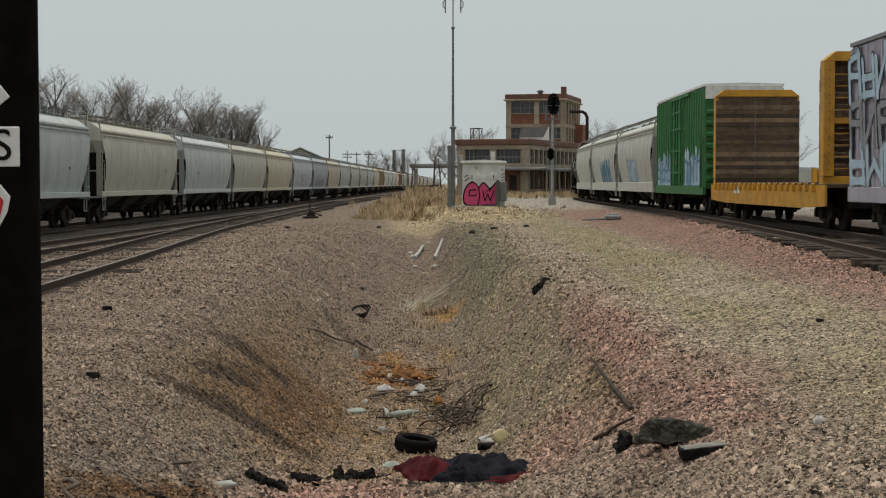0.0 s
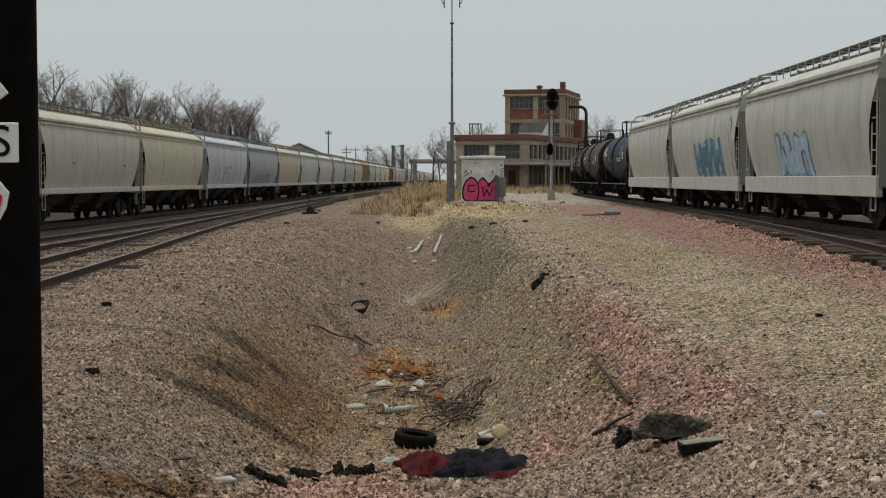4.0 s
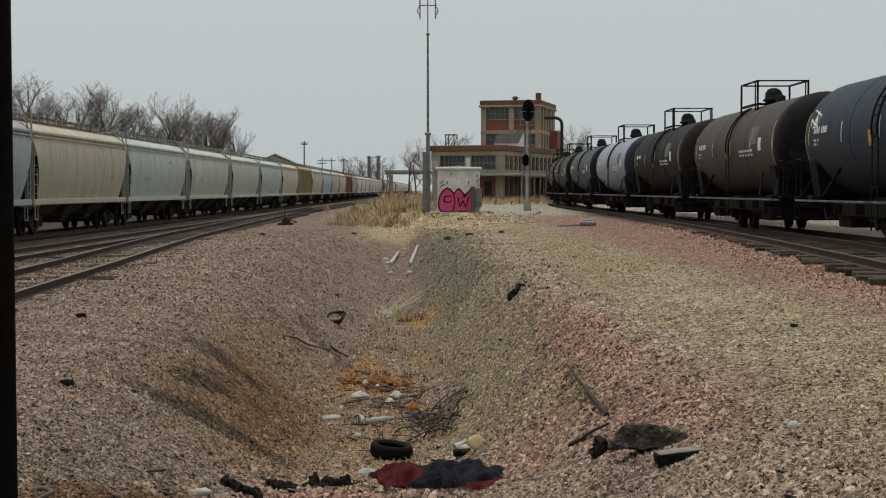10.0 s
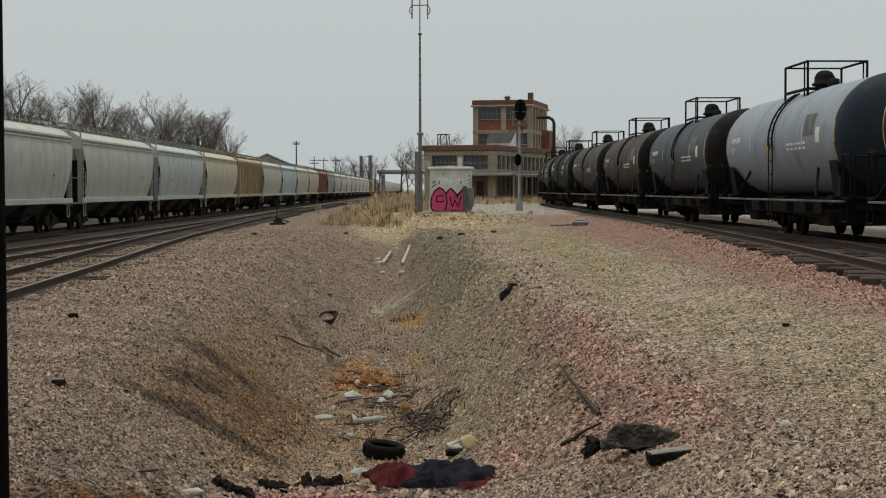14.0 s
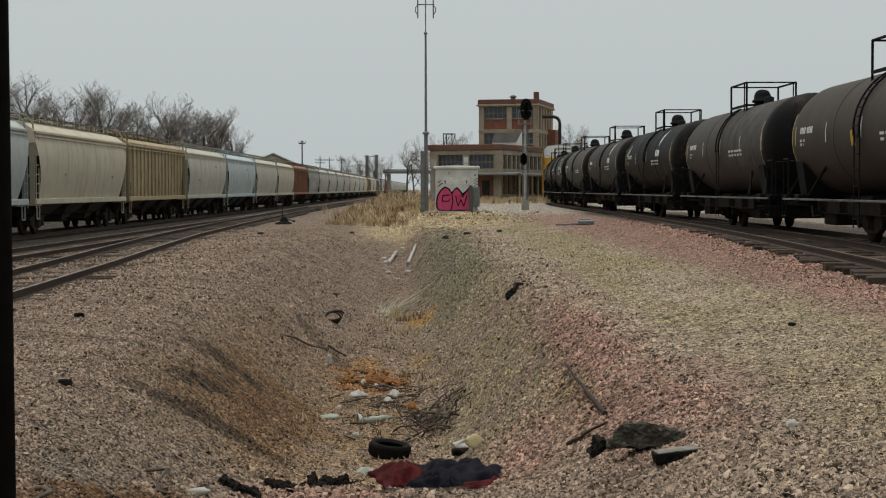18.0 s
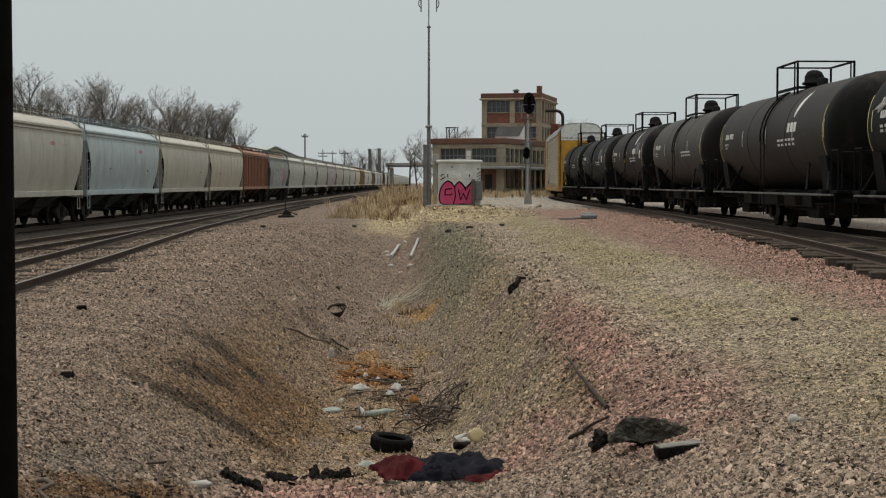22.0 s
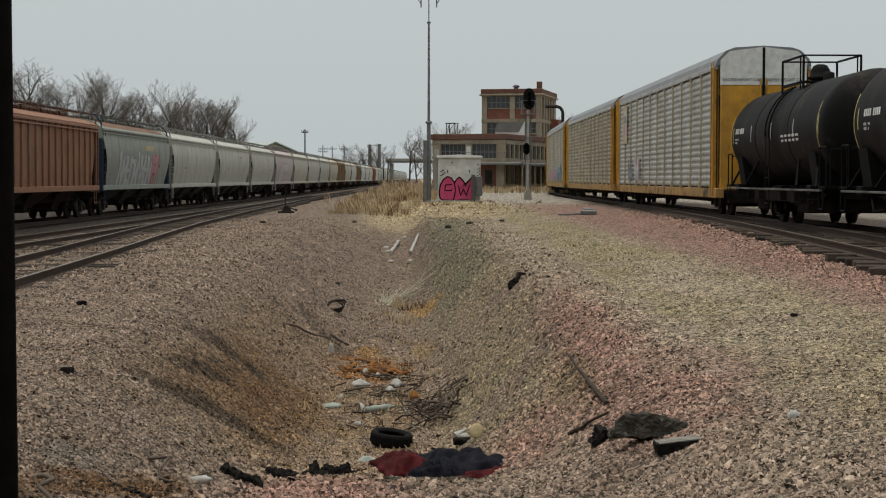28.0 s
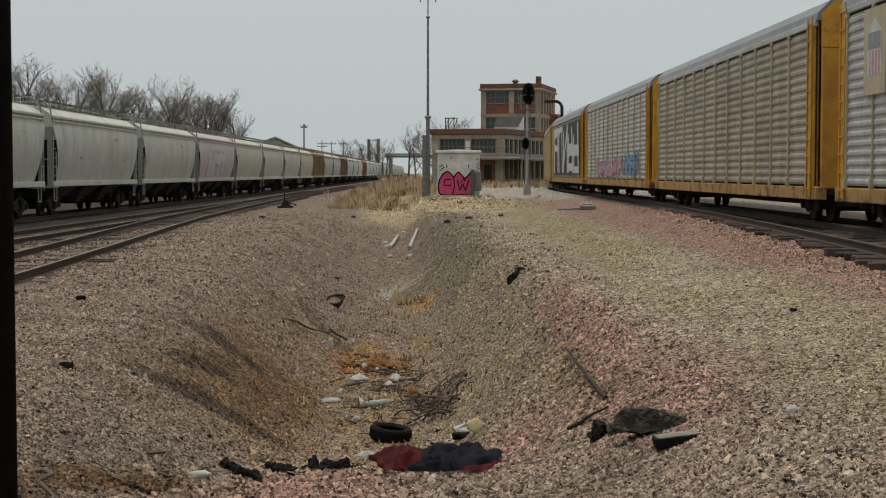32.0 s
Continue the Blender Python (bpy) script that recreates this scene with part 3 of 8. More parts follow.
def add_truck(car, y, z=0.0):
    t = part("truck", TRUCK["bolster"], GRIME_SHADE, car, at=pose(0, y, z))
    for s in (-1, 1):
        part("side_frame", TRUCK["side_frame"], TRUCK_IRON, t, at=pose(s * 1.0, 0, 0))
        part("spring_pack", TRUCK["spring_pack"], GRIME_SHADE, t, at=pose(s * 1.0, 0, 0))
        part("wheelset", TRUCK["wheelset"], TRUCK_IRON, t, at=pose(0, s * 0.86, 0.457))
    return t


COUPLER = Geo().cbox(-0.11, 0.11, -0.05, 0.75, 0.76, 0.98, 0.02).cbox(-0.17, 0.17, 0.6, 0.86, 0.70, 1.02, 0.04).pipe([(0.3, 0.1, 0.75), (0.34, 0.45, 0.45), (0.2, 0.75, 0.5)], 0.025).mesh("coupler")


def add_couplers(car, half):
    for s in (-1, 1):
        part("coupler", COUPLER, GRIME_SHADE, car, at=pose(0, s * (half - 0.85), 0, 0, 0, 0 if s > 0 else 180))


def ladder_geo(height, width=0.42, step=0.36, r=0.017, flat=0.05):
    g = Geo()
    for s in (-1, 1):
        g.box(-0.012, 0.012, s * width / 2 - flat / 2, s * width / 2 + flat / 2, 0, height)
    z = 0.2
    while z < height:
        g.tube((0.01, -width / 2, z), (0.01, width / 2, z), r, 5)
        z += step
    return g


HOPPER_LADDER = ladder_geo(2.75).mesh("ladder")
LETTER_BARS = {}


def bars_mesh(kind):
    """Rows of short bars that stand for painted numbers and data on a car's side; they lie in the y-z plane."""
    if kind not in LETTER_BARS:
        rng = random.Random(hash(kind) % 7 if not isinstance(kind, int) else kind)
        g = Geo()
        z = 0.0
        for row in range(3 if kind % 2 else 2):
            h = 0.26 if row == 0 else 0.10
            y = 0.0
            for k in range(rng.randint(4, 6)):
                w = h * rng.uniform(0.45, 0.6)
                g.box(0, 0.003, y, y + w * 0.32, z, z + h)
                g.box(0, 0.003, y + w * 0.32, y + w, z + h * rng.choice((0.0, 0.4, 0.78)), z + h * rng.choice((0.85, 1.0)) if rng.random() < 0.3 else z + h * 0.98 * rng.choice((0.5, 1.0)))
                y += w + h * 0.28
            z -= 0.32 if row == 0 else 0.17
        LETTER_BARS[kind] = g.mesh("number_panel")
    return LETTER_BARS[kind]


def hopper_profile(ribbed):
    if ribbed:
        return [(1.42, 1.22), (1.44, 1.9), (1.44, 2.6), (1.44, 3.3), (1.44, 3.86), (1.50, 3.88), (1.50, 3.98), (1.30, 4.10), (0.8, 4.26), (0.0, 4.36)]
    return [(1.37, 1.22), (1.45, 1.55), (1.54, 2.0), (1.60, 2.5), (1.605, 2.95), (1.56, 3.45), (1.47, 3.80), (1.52, 3.82), (1.52, 3.88), (1.40, 3.98), (1.10, 4.18), (0.65, 4.32), (0.0, 4.38)]


def hopper_car(length, ribbed=False, label="", group="", ride=-YARD_DROP, skirt=1.08):
    """A covered grain hopper over its couplers."""
    car = thing("covered_hopper_car", label, "freight car", group=group)
    half = length / 2
    top = half - 0.50
    prof = hopper_profile(ribbed)
    full = prof + [(-x, z) for x, z in prof[-2::-1]]
    def inset(z):
        k = max(0.0, (3.35 - z) / 2.13)
        return 1.25 * k ** 0.9 if ribbed else 1.05 * k ** 0.8
    cols = 15
    rings = []
    for i in range(cols):
        u = -1 + 2 * i / (cols - 1)
        rings.append([(x, u * (top - inset(z)), z) for x, z in full])
    body = Geo().loft(rings, closed=False, caps=False, smooth=not ribbed)
    n = len(full)
    for r in (rings[0], rings[-1]):
        slopes = Geo()
        for i in range(n // 2):
            quad = (r[i], r[i + 1], r[n - 2 - i], r[n - 1 - i])
            (slopes if quad[0][2] < 2.9 else body).add(quad, [(0, 1, 2, 3)])
        # near-black sheets: soot, plus the shade of the gap between cars as colour
        part("end_slope", slopes, GRIME_SHADE, car)
    if not ribbed:
        # welded seams between the side sheets
        for k in range(-4, 5):
            y = k * top * 0.205
            for s in (-1, 1):
                for (xa, za), (xb, zb) in zip(prof[:6], prof[1:7]):
                    body.add([(s * xa, y - 0.02, za), (s * xb, y - 0.02, zb), (s * (xb + 0.01), y, zb), (s * (xa + 0.01), y, za), (s * xb, y + 0.02, zb), (s * xa, y + 0.02, za)], [(0, 1, 2, 3), (3, 2, 4, 5)])
    part("body", body, RUSTED_PAINT if ribbed else CAR_PAINT, car)
    if ribbed:
        rib = Geo().cbox(0.0, 0.075, -0.05, 0.05, 1.25, 3.86, 0.012).mesh("side_post")
        for s in (-1, 1):
            for i in range(17):
                y = -top + 0.12 + i * (2 * top - 0.24) / 16
                k = rib
                part("side_post", k, RUSTED_PAINT, car, at=pose(s * 1.44, y * 0.97, 0, 0, 0, 0 if s > 0 else 180))
    for s in (-1, 1):
        chord = Geo().cbox(*sorted((s * 1.47, s * 1.555)), -top, top, 3.80, 3.90, 0.012).cbox(*sorted((s * 1.49, s * 1.548)), -top + 0.05, top - 0.05, 3.66, 3.72, 0.01)
        part("top_chord", chord, CAR_PAINT, car)
        sill = Geo().cbox(s * 1.40, s * 1.40 + 0.16, -(half - 0.55), half - 0.55, skirt, 1.30, 0.015) if s > 0 else Geo().cbox(-1.56, -1.40, -(half - 0.55), half - 0.55, skirt, 1.30, 0.015)
        part("side_sill", sill, FLAT_PAINT, car)
        walkway, bracket = Geo(), Geo()
        for x in (0.52, 0.86):
            walkway.box(s * x - 0.02, s * x + 0.02, -(half - 0.7), half - 0.7, 4.53, 4.58)
        y = -(half - 0.75)
        while y < half - 0.7:
            walkway.box(s * 0.69 - 0.19, s * 0.69 + 0.19, y - 0.02, y + 0.02, 4.535, 4.57)
            walkway.box(s * 0.69 - 0.16, s * 0.69 + 0.16, y + 0.06, y + 0.92, 4.545, 4.56)
            bracket.box(s * 0.885 - 0.012, s * 0.885 + 0.012, y - 0.03, y + 0.03, 4.18, 4.585)
            bracket.box(*sorted((s * 0.55, s * 0.885)), y - 0.02, y + 0.02, 4.50, 4.53)
            y += 0.98
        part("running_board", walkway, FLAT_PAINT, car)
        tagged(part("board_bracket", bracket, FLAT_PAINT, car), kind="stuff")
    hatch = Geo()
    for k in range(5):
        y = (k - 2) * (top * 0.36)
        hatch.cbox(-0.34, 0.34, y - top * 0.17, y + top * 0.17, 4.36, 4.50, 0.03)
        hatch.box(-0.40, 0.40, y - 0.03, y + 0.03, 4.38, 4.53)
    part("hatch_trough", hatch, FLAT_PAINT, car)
    span = (top - 2.0) * 2 / 3
    for k in (-1, 0, 1):
        y, w = k * span, span * 0.5
        # a funnel whose four sides lean in to the outlet
        bay = Geo()
        rim = lambda a, y0, y1, z: [(-a, y0, z), (a, y0, z), (a, y1, z), (-a, y1, z)]
        bay.loft([rim(1.34, y - w, y + w, 1.24), rim(0.62, y - 0.62, y + 0.62, 0.52), rim(0.55, y - 0.5, y + 0.5, 0.36)], smooth=False)
        for yy in (y - w * 0.98, y + w * 0.98):
            bay.cbox(-1.36, 1.36, yy - 0.03, yy + 0.03, 0.98, 1.24, 0.008)
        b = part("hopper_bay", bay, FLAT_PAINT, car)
        part("outlet_gate", Geo().cbox(-0.6, 0.6, y - 0.5, y + 0.5, 0.26, 0.36, 0.02).tube((-1.35, y, 0.42), (1.35, y, 0.42), 0.03, 6), GRIME_SHADE, b)
    # sill widened into a dark filler behind the gaps between the bays
    part("centre_sill", Geo().box(-0.75, 0.75, -(half - 0.9), half - 0.9, 0.62, 1.06), GRIME_SHADE, car)
    for s in (-1, 1):
        e = Geo()
        e.box(-1.45, 1.45, s * (half - 1.25) - 0.5, s * (half - 1.25) + 0.5, 1.02, 1.09)
        for x in (-0.5, 0.5):
            e.box(x - 0.05, x + 0.05, s * (half - 0.98) - 0.04, s * (half - 0.98) + 0.04, 1.05, 2.2)
        for x in (-1, 1):
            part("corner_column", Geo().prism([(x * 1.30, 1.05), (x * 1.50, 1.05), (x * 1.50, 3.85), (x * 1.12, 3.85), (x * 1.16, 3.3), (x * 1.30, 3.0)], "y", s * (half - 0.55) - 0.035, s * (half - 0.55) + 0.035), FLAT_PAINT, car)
            bend = [(x * 0.86, s * (half - 1.0), 4.56), (x * 1.15, s * (half - 0.62), 4.5), (x * 1.42, s * (half - 0.62), 4.15), (x * 1.47, s * (half - 0.62), 3.7)]
            part("bent_grab_rail", Geo().pipe(bend, 0.035, 6), FLAT_PAINT, car)
        e.box(-1.4, 1.4, s * (half - 0.98) - 0.02, s * (half - 0.98) + 0.02, 2.15, 2.2)
        part("end_frame", e, FLAT_PAINT, car)
        for x in (-1, 1):
            part("ladder", HOPPER_LADDER, FLAT_PAINT, car, at=pose(x * 1.53, s * (half - 0.82), 0.95, 0, 0, 0 if x > 0 else 180))
            step = Geo().pipe([(x * 1.48, s * (half - 0.85), 1.08), (x * 1.48, s * (half - 0.85), 0.52), (x * 1.48, s * (half - 1.25), 0.52), (x * 1.48, s * (half - 1.25), 1.08)], 0.022, 5)
            part("sill_step", step, FLAT_PAINT, car)
        add_truck(car, s * (half - 2.35), ride)
    part("brake_rigging", Geo().tube((-0.4, half - 1.3, 2.0), (-0.4, half - 1.3, 1.1), 0.05, 6).cbox(-0.9, -0.3, half - 1.55, half - 1.2, 1.1, 1.5, 0.03), GRIME_SHADE, car)
    add_couplers(car, half)
    return car


def paint(car, colour, trim=None, only=None):
    """Sets the paint of a car's own-coloured parts; trim: the sills, walkways and ladders."""
    for o in car.children_recursive:
        c = colour if o.name.startswith(("body", "side_post", "top_chord")) or trim is None else trim
        # bays and end slopes darker: shade below the body, put into their colour
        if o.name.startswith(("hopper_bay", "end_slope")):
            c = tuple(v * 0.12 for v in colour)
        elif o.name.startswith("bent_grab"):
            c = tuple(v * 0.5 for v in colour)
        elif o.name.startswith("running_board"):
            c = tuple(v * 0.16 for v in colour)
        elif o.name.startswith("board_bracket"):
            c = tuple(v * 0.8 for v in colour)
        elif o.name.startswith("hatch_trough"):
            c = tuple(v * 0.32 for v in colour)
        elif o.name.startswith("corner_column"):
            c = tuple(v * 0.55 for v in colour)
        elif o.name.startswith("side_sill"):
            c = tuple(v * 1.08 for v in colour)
        o.color = (*c, 1)


def data_panels(car, half, colour, seed, x=1.6, z=2.7):
    """Painted numbers on both sides, as bars."""
    m = PANEL_INK[colour]
    for s in (-1, 1):
        for k, yy in ((seed % 3, half * 0.55), ((seed + 1) % 3, -half * 0.45)):
            tagged(part("number_panel", bars_mesh(k), m, car, at=pose(s * (x if yy > 0 else x - 0.01), s * yy, z + 0.2 * (k - 1), 0, 0, 0 if s > 0 else 180)), kind="stuff")


PANEL_INK = {"dark": surface("dark_lettering", (0.05, 0.05, 0.055), (0.16, 0.16, 0.155), 6.0, 0.7, 0.0, 0.0), "white": surface("white_lettering", (0.6, 0.6, 0.58), (0.35, 0.35, 0.34), 9.0, 0.7, 0.0, 0.0)}

# gaps between the grain cars at 16 s, along the track
GAPS = [-136.0, -117.2, -98.0, -79.8, -62.7, -44.8, -26.4, -9.1, 8.1, 25.9, 45.0, 63.6, 81.7, 99.4, 117.1, 134.8, 152.4, 170.2, 187.4, 205.6, 222.9, 241.0, 259.3, 277.6]
while GAPS[-1] < 900:
    GAPS.append(GAPS[-1] + 18.0)
# what each car looks like: colour, ribbed or smooth, words
PALE, BLUE, CREAM, WARM = (0.515, 0.51, 0.45), (0.475, 0.51, 0.485), (0.55, 0.50, 0.375), (0.52, 0.49, 0.41)
LOOKS = {
    0: (BLUE, 0, "pale blue-grey"),
    1: (WARM, 0, "warm light-grey"),
    2: ((0.52, 0.55, 0.53), 0, "whitish blue-grey, patched"),
    3: (WARM, 0, "dusty cream-grey"),
    4: (CREAM, 0, "cream, rust-streaked at the ends"),
    5: ((0.50, 0.53, 0.55), 0, "white, grey-tagged"),
    6: ((0.36, 0.39, 0.41), 0, "blue-grey, pink-tagged"),
    7: ((0.50, 0.44, 0.34), 0, "tan-cream"),
    8: (BLUE, 0, "pale blue-white"),
    9: (PALE, 0, "light grey"),
    10: (PALE, 0, "light grey"),
    11: (BLUE, 0, "pale blue-grey"),
    12: (CREAM, 0, "cream, rusty along the roof"),
    13: ((0.42, 0.335, 0.20), 1, "ochre-tan, rust-streaked, ribbed"),
    14: (WARM, 0, "grey-tan"),
    15: ((0.46, 0.525, 0.53), 0, "pale blue"),
    16: (WARM, 0, "light grey"),
    17: ((0.54, 0.49, 0.38), 0, "cream"),
    18: ((0.31, 0.15, 0.092), 1, "rust-brown ribbed"),
    19: ((0.30, 0.325, 0.285), 0, "dark grey-green, tagged, blue-ended"),
    20: (PALE, 0, "light grey"),
    21: (PALE, 0, "light grey"),
    22: (PALE, 0, "light grey"),
    23: ((0.50, 0.43, 0.41), 0, "white, pink-tagged"),
    24: (WARM, 0, "cream-grey"),
    28: ((0.34, 0.24, 0.13), 1, "ochre ribbed"),
    31: ((0.30, 0.20, 0.12), 1, "tan-brown ribbed"),
    32: (BLUE, 0, "pale blue-grey"),
    35: ((0.3, 0.12, 0.07), 1, "rust-brown ribbed"),
}
LEFT_TRAIN, RIGHT_TRAIN = [], []
BAND_RUST = surface("rusted_roof", (0.22, 0.125, 0.08), (0.13, 0.085, 0.065), 1.5, 0.8, 0.0, 0.2, 10.0)
STANDARD = 17.9
GRAIN_HALF = STANDARD / 2


def left_train():
    masters = {0: hopper_car(STANDARD), 1: hopper_car(STANDARD, True)}
    used = {0: False, 1: False}
    rng = random.Random(5)
    for i in range(len(GAPS) - 1):
        colour, kind, words = LOOKS.get(i, ((PALE, BLUE, WARM, CREAM)[rng.choice((0, 0, 1, 2, 3))], 0, "pale grey"))
        m = masters[kind]
        if used[kind]:
            car = copy_thing(m, pose(0, 0, 0))
        else:
            car, used[kind] = m, True
        length = GAPS[i + 1] - GAPS[i]
        car.scale = (1, 1, 1)
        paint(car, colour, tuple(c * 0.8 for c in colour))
        tagged(car, words + " covered grain hopper on the main track", "freight car", "grain train")
        LEFT_TRAIN.append((car, (GAPS[i] + GAPS[i + 1]) / 2, GRAIN_HALF - 2.35))
    car = LEFT_TRAIN[19][0]
    for o in car.children_recursive:
        if o.name.startswith(("corner_column", "end_frame", "ladder", "bent_grab", "sill_step")):
            o.color = (0.026, 0.044, 0.078, 1)
    arch = [(x + 0.004, z + 0.006) for x, z in hopper_profile(False)[9:]]
    arch += [(-x, z) for x, z in arch[-2::-1]]
    part("roof_band", Geo().loft([[(x, y, z) for x, z in arch] for y in np.linspace(-7.6, 7.6, 9)], closed=False, caps=False), BAND_RUST, car)
    for i, (car, s, _) in enumerate(LEFT_TRAIN[:30]):
        if i not in (13, 18):
            data_panels(car, GRAIN_HALF, "dark" if i != 19 else "white", i, 1.585)


left_train()


# ---- the freight train on the raised track ----
REFLECT = surface("reflective_strip", (0.62, 0.50, 0.16), (0.4, 0.34, 0.16), 12.0, 0.5, 0.0, 0.0)
WORN_RAIL = surface("worn_sill_edge", (0.17, 0.165, 0.155), (0.03, 0.027, 0.025), 1.3, 0.6, 0.0, 0.1)


def tank_car(length, label, colour, radius=1.42, trim=(0.02, 0.02, 0.021), spare=1.15):
    car = thing("tank_car", label, "freight car", group="freight train")
    half = length / 2
    zc, barrel = 1.0 + radius + 0.08, half - spare
    to_y = Matrix.Translation((0, 0, zc)) @ Matrix.Rotation(-math.pi / 2, 4, "X")
    head = 0.62
    prof = [(radius * math.sin(a), -barrel + head - head * math.cos(a)) for a in (0.08, 0.3, 0.55, 0.8, 1.05, 1.3)]
    prof += [(radius, -barrel + head)] + [(radius, y) for y in np.linspace(-barrel + head + 0.3, barrel - head - 0.3, 5)] + [(radius, barrel - head)]
    prof += [(r, -y) for r, y in prof[5::-1]]
    part("tank_shell", Geo().lathe(prof, 40, to_y), TANK_PAINT, car)
    for y in (-barrel * 0.32, barrel * 0.34):
        part("weld_ring", Geo().lathe([(radius, y - 0.05), (radius + 0.012, y - 0.04), (radius + 0.012, y + 0.04), (radius, y + 0.05)], 40, to_y), TANK_PAINT, car)
    cap = [(r + 0.005, y - 0.005) for r, y in prof[:7]] + [(radius + 0.005, -barrel + head + 0.32)]
    part("dark_head", Geo().lathe(cap, 40, to_y), TANK_PAINT, car)
    band = -barrel + head + 0.36
    for y in (band, barrel - head):
        arc = Geo()
        for k in range(12):
            a0, a1 = math.radians(-24 + k * 4.2), math.radians(-24 + (k + 1) * 4.2)
            p = [(-(radius + 0.012) * math.cos(a), zc + (radius + 0.012) * math.sin(a)) for a in (a0, a1)]
            arc.add([(p[0][0], y - 0.025, p[0][1]), (p[0][0], y + 0.025, p[0][1]), (p[1][0], y + 0.025, p[1][1]), (p[1][0], y - 0.025, p[1][1])], [(0, 1, 2, 3)])
        part("reflector", arc, REFLECT, car)
    part("centre_sill", Geo().cbox(-0.32, 0.32, -(half - 0.9), half - 0.9, 0.72, 1.05, 0.02), BLACK, car)
    for s in (-1, 1):
        y = s * (half - 2.3)
        saddle = Geo().prism([(-1.25, 1.05), (1.25, 1.05), (1.38, 1.9), (0.9, 1.35), (0, 1.15), (-0.9, 1.35), (-1.38, 1.9)], "y", y - 0.35, y + 0.35)
        part("saddle", saddle, BLACK, car)
        part("bolster_beam", Geo().cbox(-1.45, 1.45, y - 0.22, y + 0.22, 0.86, 1.08, 0.02), BLACK, car)
        rail = Geo().cbox(s * 1.47 - 0.04, s * 1.47 + 0.04, -(half - 1.0), half - 1.0, 0.925, 0.975, 0.008)
        part("side_rail", rail, WORN_RAIL, car)
        lad = ladder_geo(zc - 0.35, 0.44)
        part("ladder", lad, BLACK, car, at=pose(s * (radius + 0.05), 0.15, 0.35, 0, 0, 0 if s > 0 else 180))
        hoop = Geo()
        bend = [math.radians(a) for a in range(-4, 64, 8)]
        spot = lambda a, y: (s * (radius + 0.07) * math.cos(a), y, zc + (radius + 0.07) * math.sin(a))
        for y in (-0.07, 0.37):
            hoop.pipe([spot(a, y) for a in bend], 0.026, 5)
        for a in bend:
            hoop.tube(spot(a, -0.07), spot(a, 0.37), 0.016, 5)
        part("ladder_hoop", hoop, BLACK, car)
        for yy in (half - 1.0, -(half - 1.0)):
            step = Geo()
            step.pipe([(s * 1.45, yy - 0.2, 1.05), (s * 1.45, yy - 0.2, 0.5), (s * 1.45, yy + 0.2, 0.5), (s * 1.45, yy + 0.2, 1.05)], 0.022, 5)
            step.pipe([(s * 1.42, yy - 0.35, 1.05), (s * 1.42, yy - 0.35, 2.0), (s * 1.42, yy + 0.25, 2.0), (s * 1.42, yy + 0.25, 1.05)], 0.022, 5)
            part("grab_iron", step, BLACK, car)
        end = Geo().box(-1.45, 1.45, s * (half - 1.0) - 0.32, s * (half - 1.0) + 0.32, 1.0, 1.06)
        end.pipe([(-1.3, s * (half - 0.75), 1.05), (-1.3, s * (half - 0.75), 1.95), (1.3, s * (half - 0.75), 1.95), (1.3, s * (half - 0.75), 1.05)], 0.024, 5)
        part("end_platform", end, BLACK, car)
        for yy in (half - 1.5, half - 3.6):
            for d in (-1, 1):
                part("shell_brace", Geo().tube((s * 1.44, d * yy, 1.05), (s * 1.2, d * (yy - 0.7), 1.75), 0.035, 6), BLACK, car)
        add_truck(car, y)
    top = zc + radius
    part("walkway", Geo().box(-0.80, 0.80, -1.1, -0.45, top - 0.06, top - 0.02).box(-0.80, -0.76, -1.1, 1.40, top - 0.10, top - 0.02).box(0.76, 0.80, -1.1, 1.40, top - 0.10, top - 0.02), BLACK, car)
    rail = Geo()
    for x in (-0.78, 0.78):
        rail.pipe([(x, -1.1, top - 0.3), (x, -1.1, top + 0.66), (x, 1.4, top + 0.66), (x, 1.4, top - 0.3)], 0.033, 6)
        rail.tube((x, -0.75, top - 0.3), (x, -0.75, top + 0.66), 0.022, 6)
    rail.tube((-0.78, 1.4, top + 0.66), (0.78, 1.4, top + 0.66), 0.026, 6).tube((-0.78, -1.1, top + 0.66), (0.78, -1.1, top + 0.66), 0.026, 6)
    part("safety_rail", rail, BLACK, car)
    dome = Geo().lathe([(0.26, top - 0.2), (0.26, top + 0.08), (0.34, top + 0.10), (0.34, top + 0.16), (0.28, top + 0.18), (0.27, top + 0.34), (0.20, top + 0.46), (0.10, top + 0.51), (0.01, top + 0.52)], 16, Matrix.Translation((0, 0.2, 0)))
    dome.lathe([(0.16, top - 0.1), (0.16, top + 0.22), (0.05, top + 0.26)], 10, Matrix.Translation((0.05, -0.55, 0)))
    dome.tube((0.3, 0.75, top - 0.1), (0.3, 0.75, top + 0.26), 0.07, 8)
    part("manway_dome", dome, BLACK, car)
    part("outlet_valve", Geo().lathe([(0.3, 0.62), (0.3, 1.0), (0.42, 1.1)], 12).cbox(-0.4, 0.4, -0.5, 0.5, 0.5, 0.64, 0.03), GRIME_SHADE, car)
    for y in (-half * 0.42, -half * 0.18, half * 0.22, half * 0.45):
        part("cross_bearer", Geo().cbox(-1.42, 1.42, y - 0.06, y + 0.06, 0.66, 0.92, 0.015), GRIME_SHADE, car)
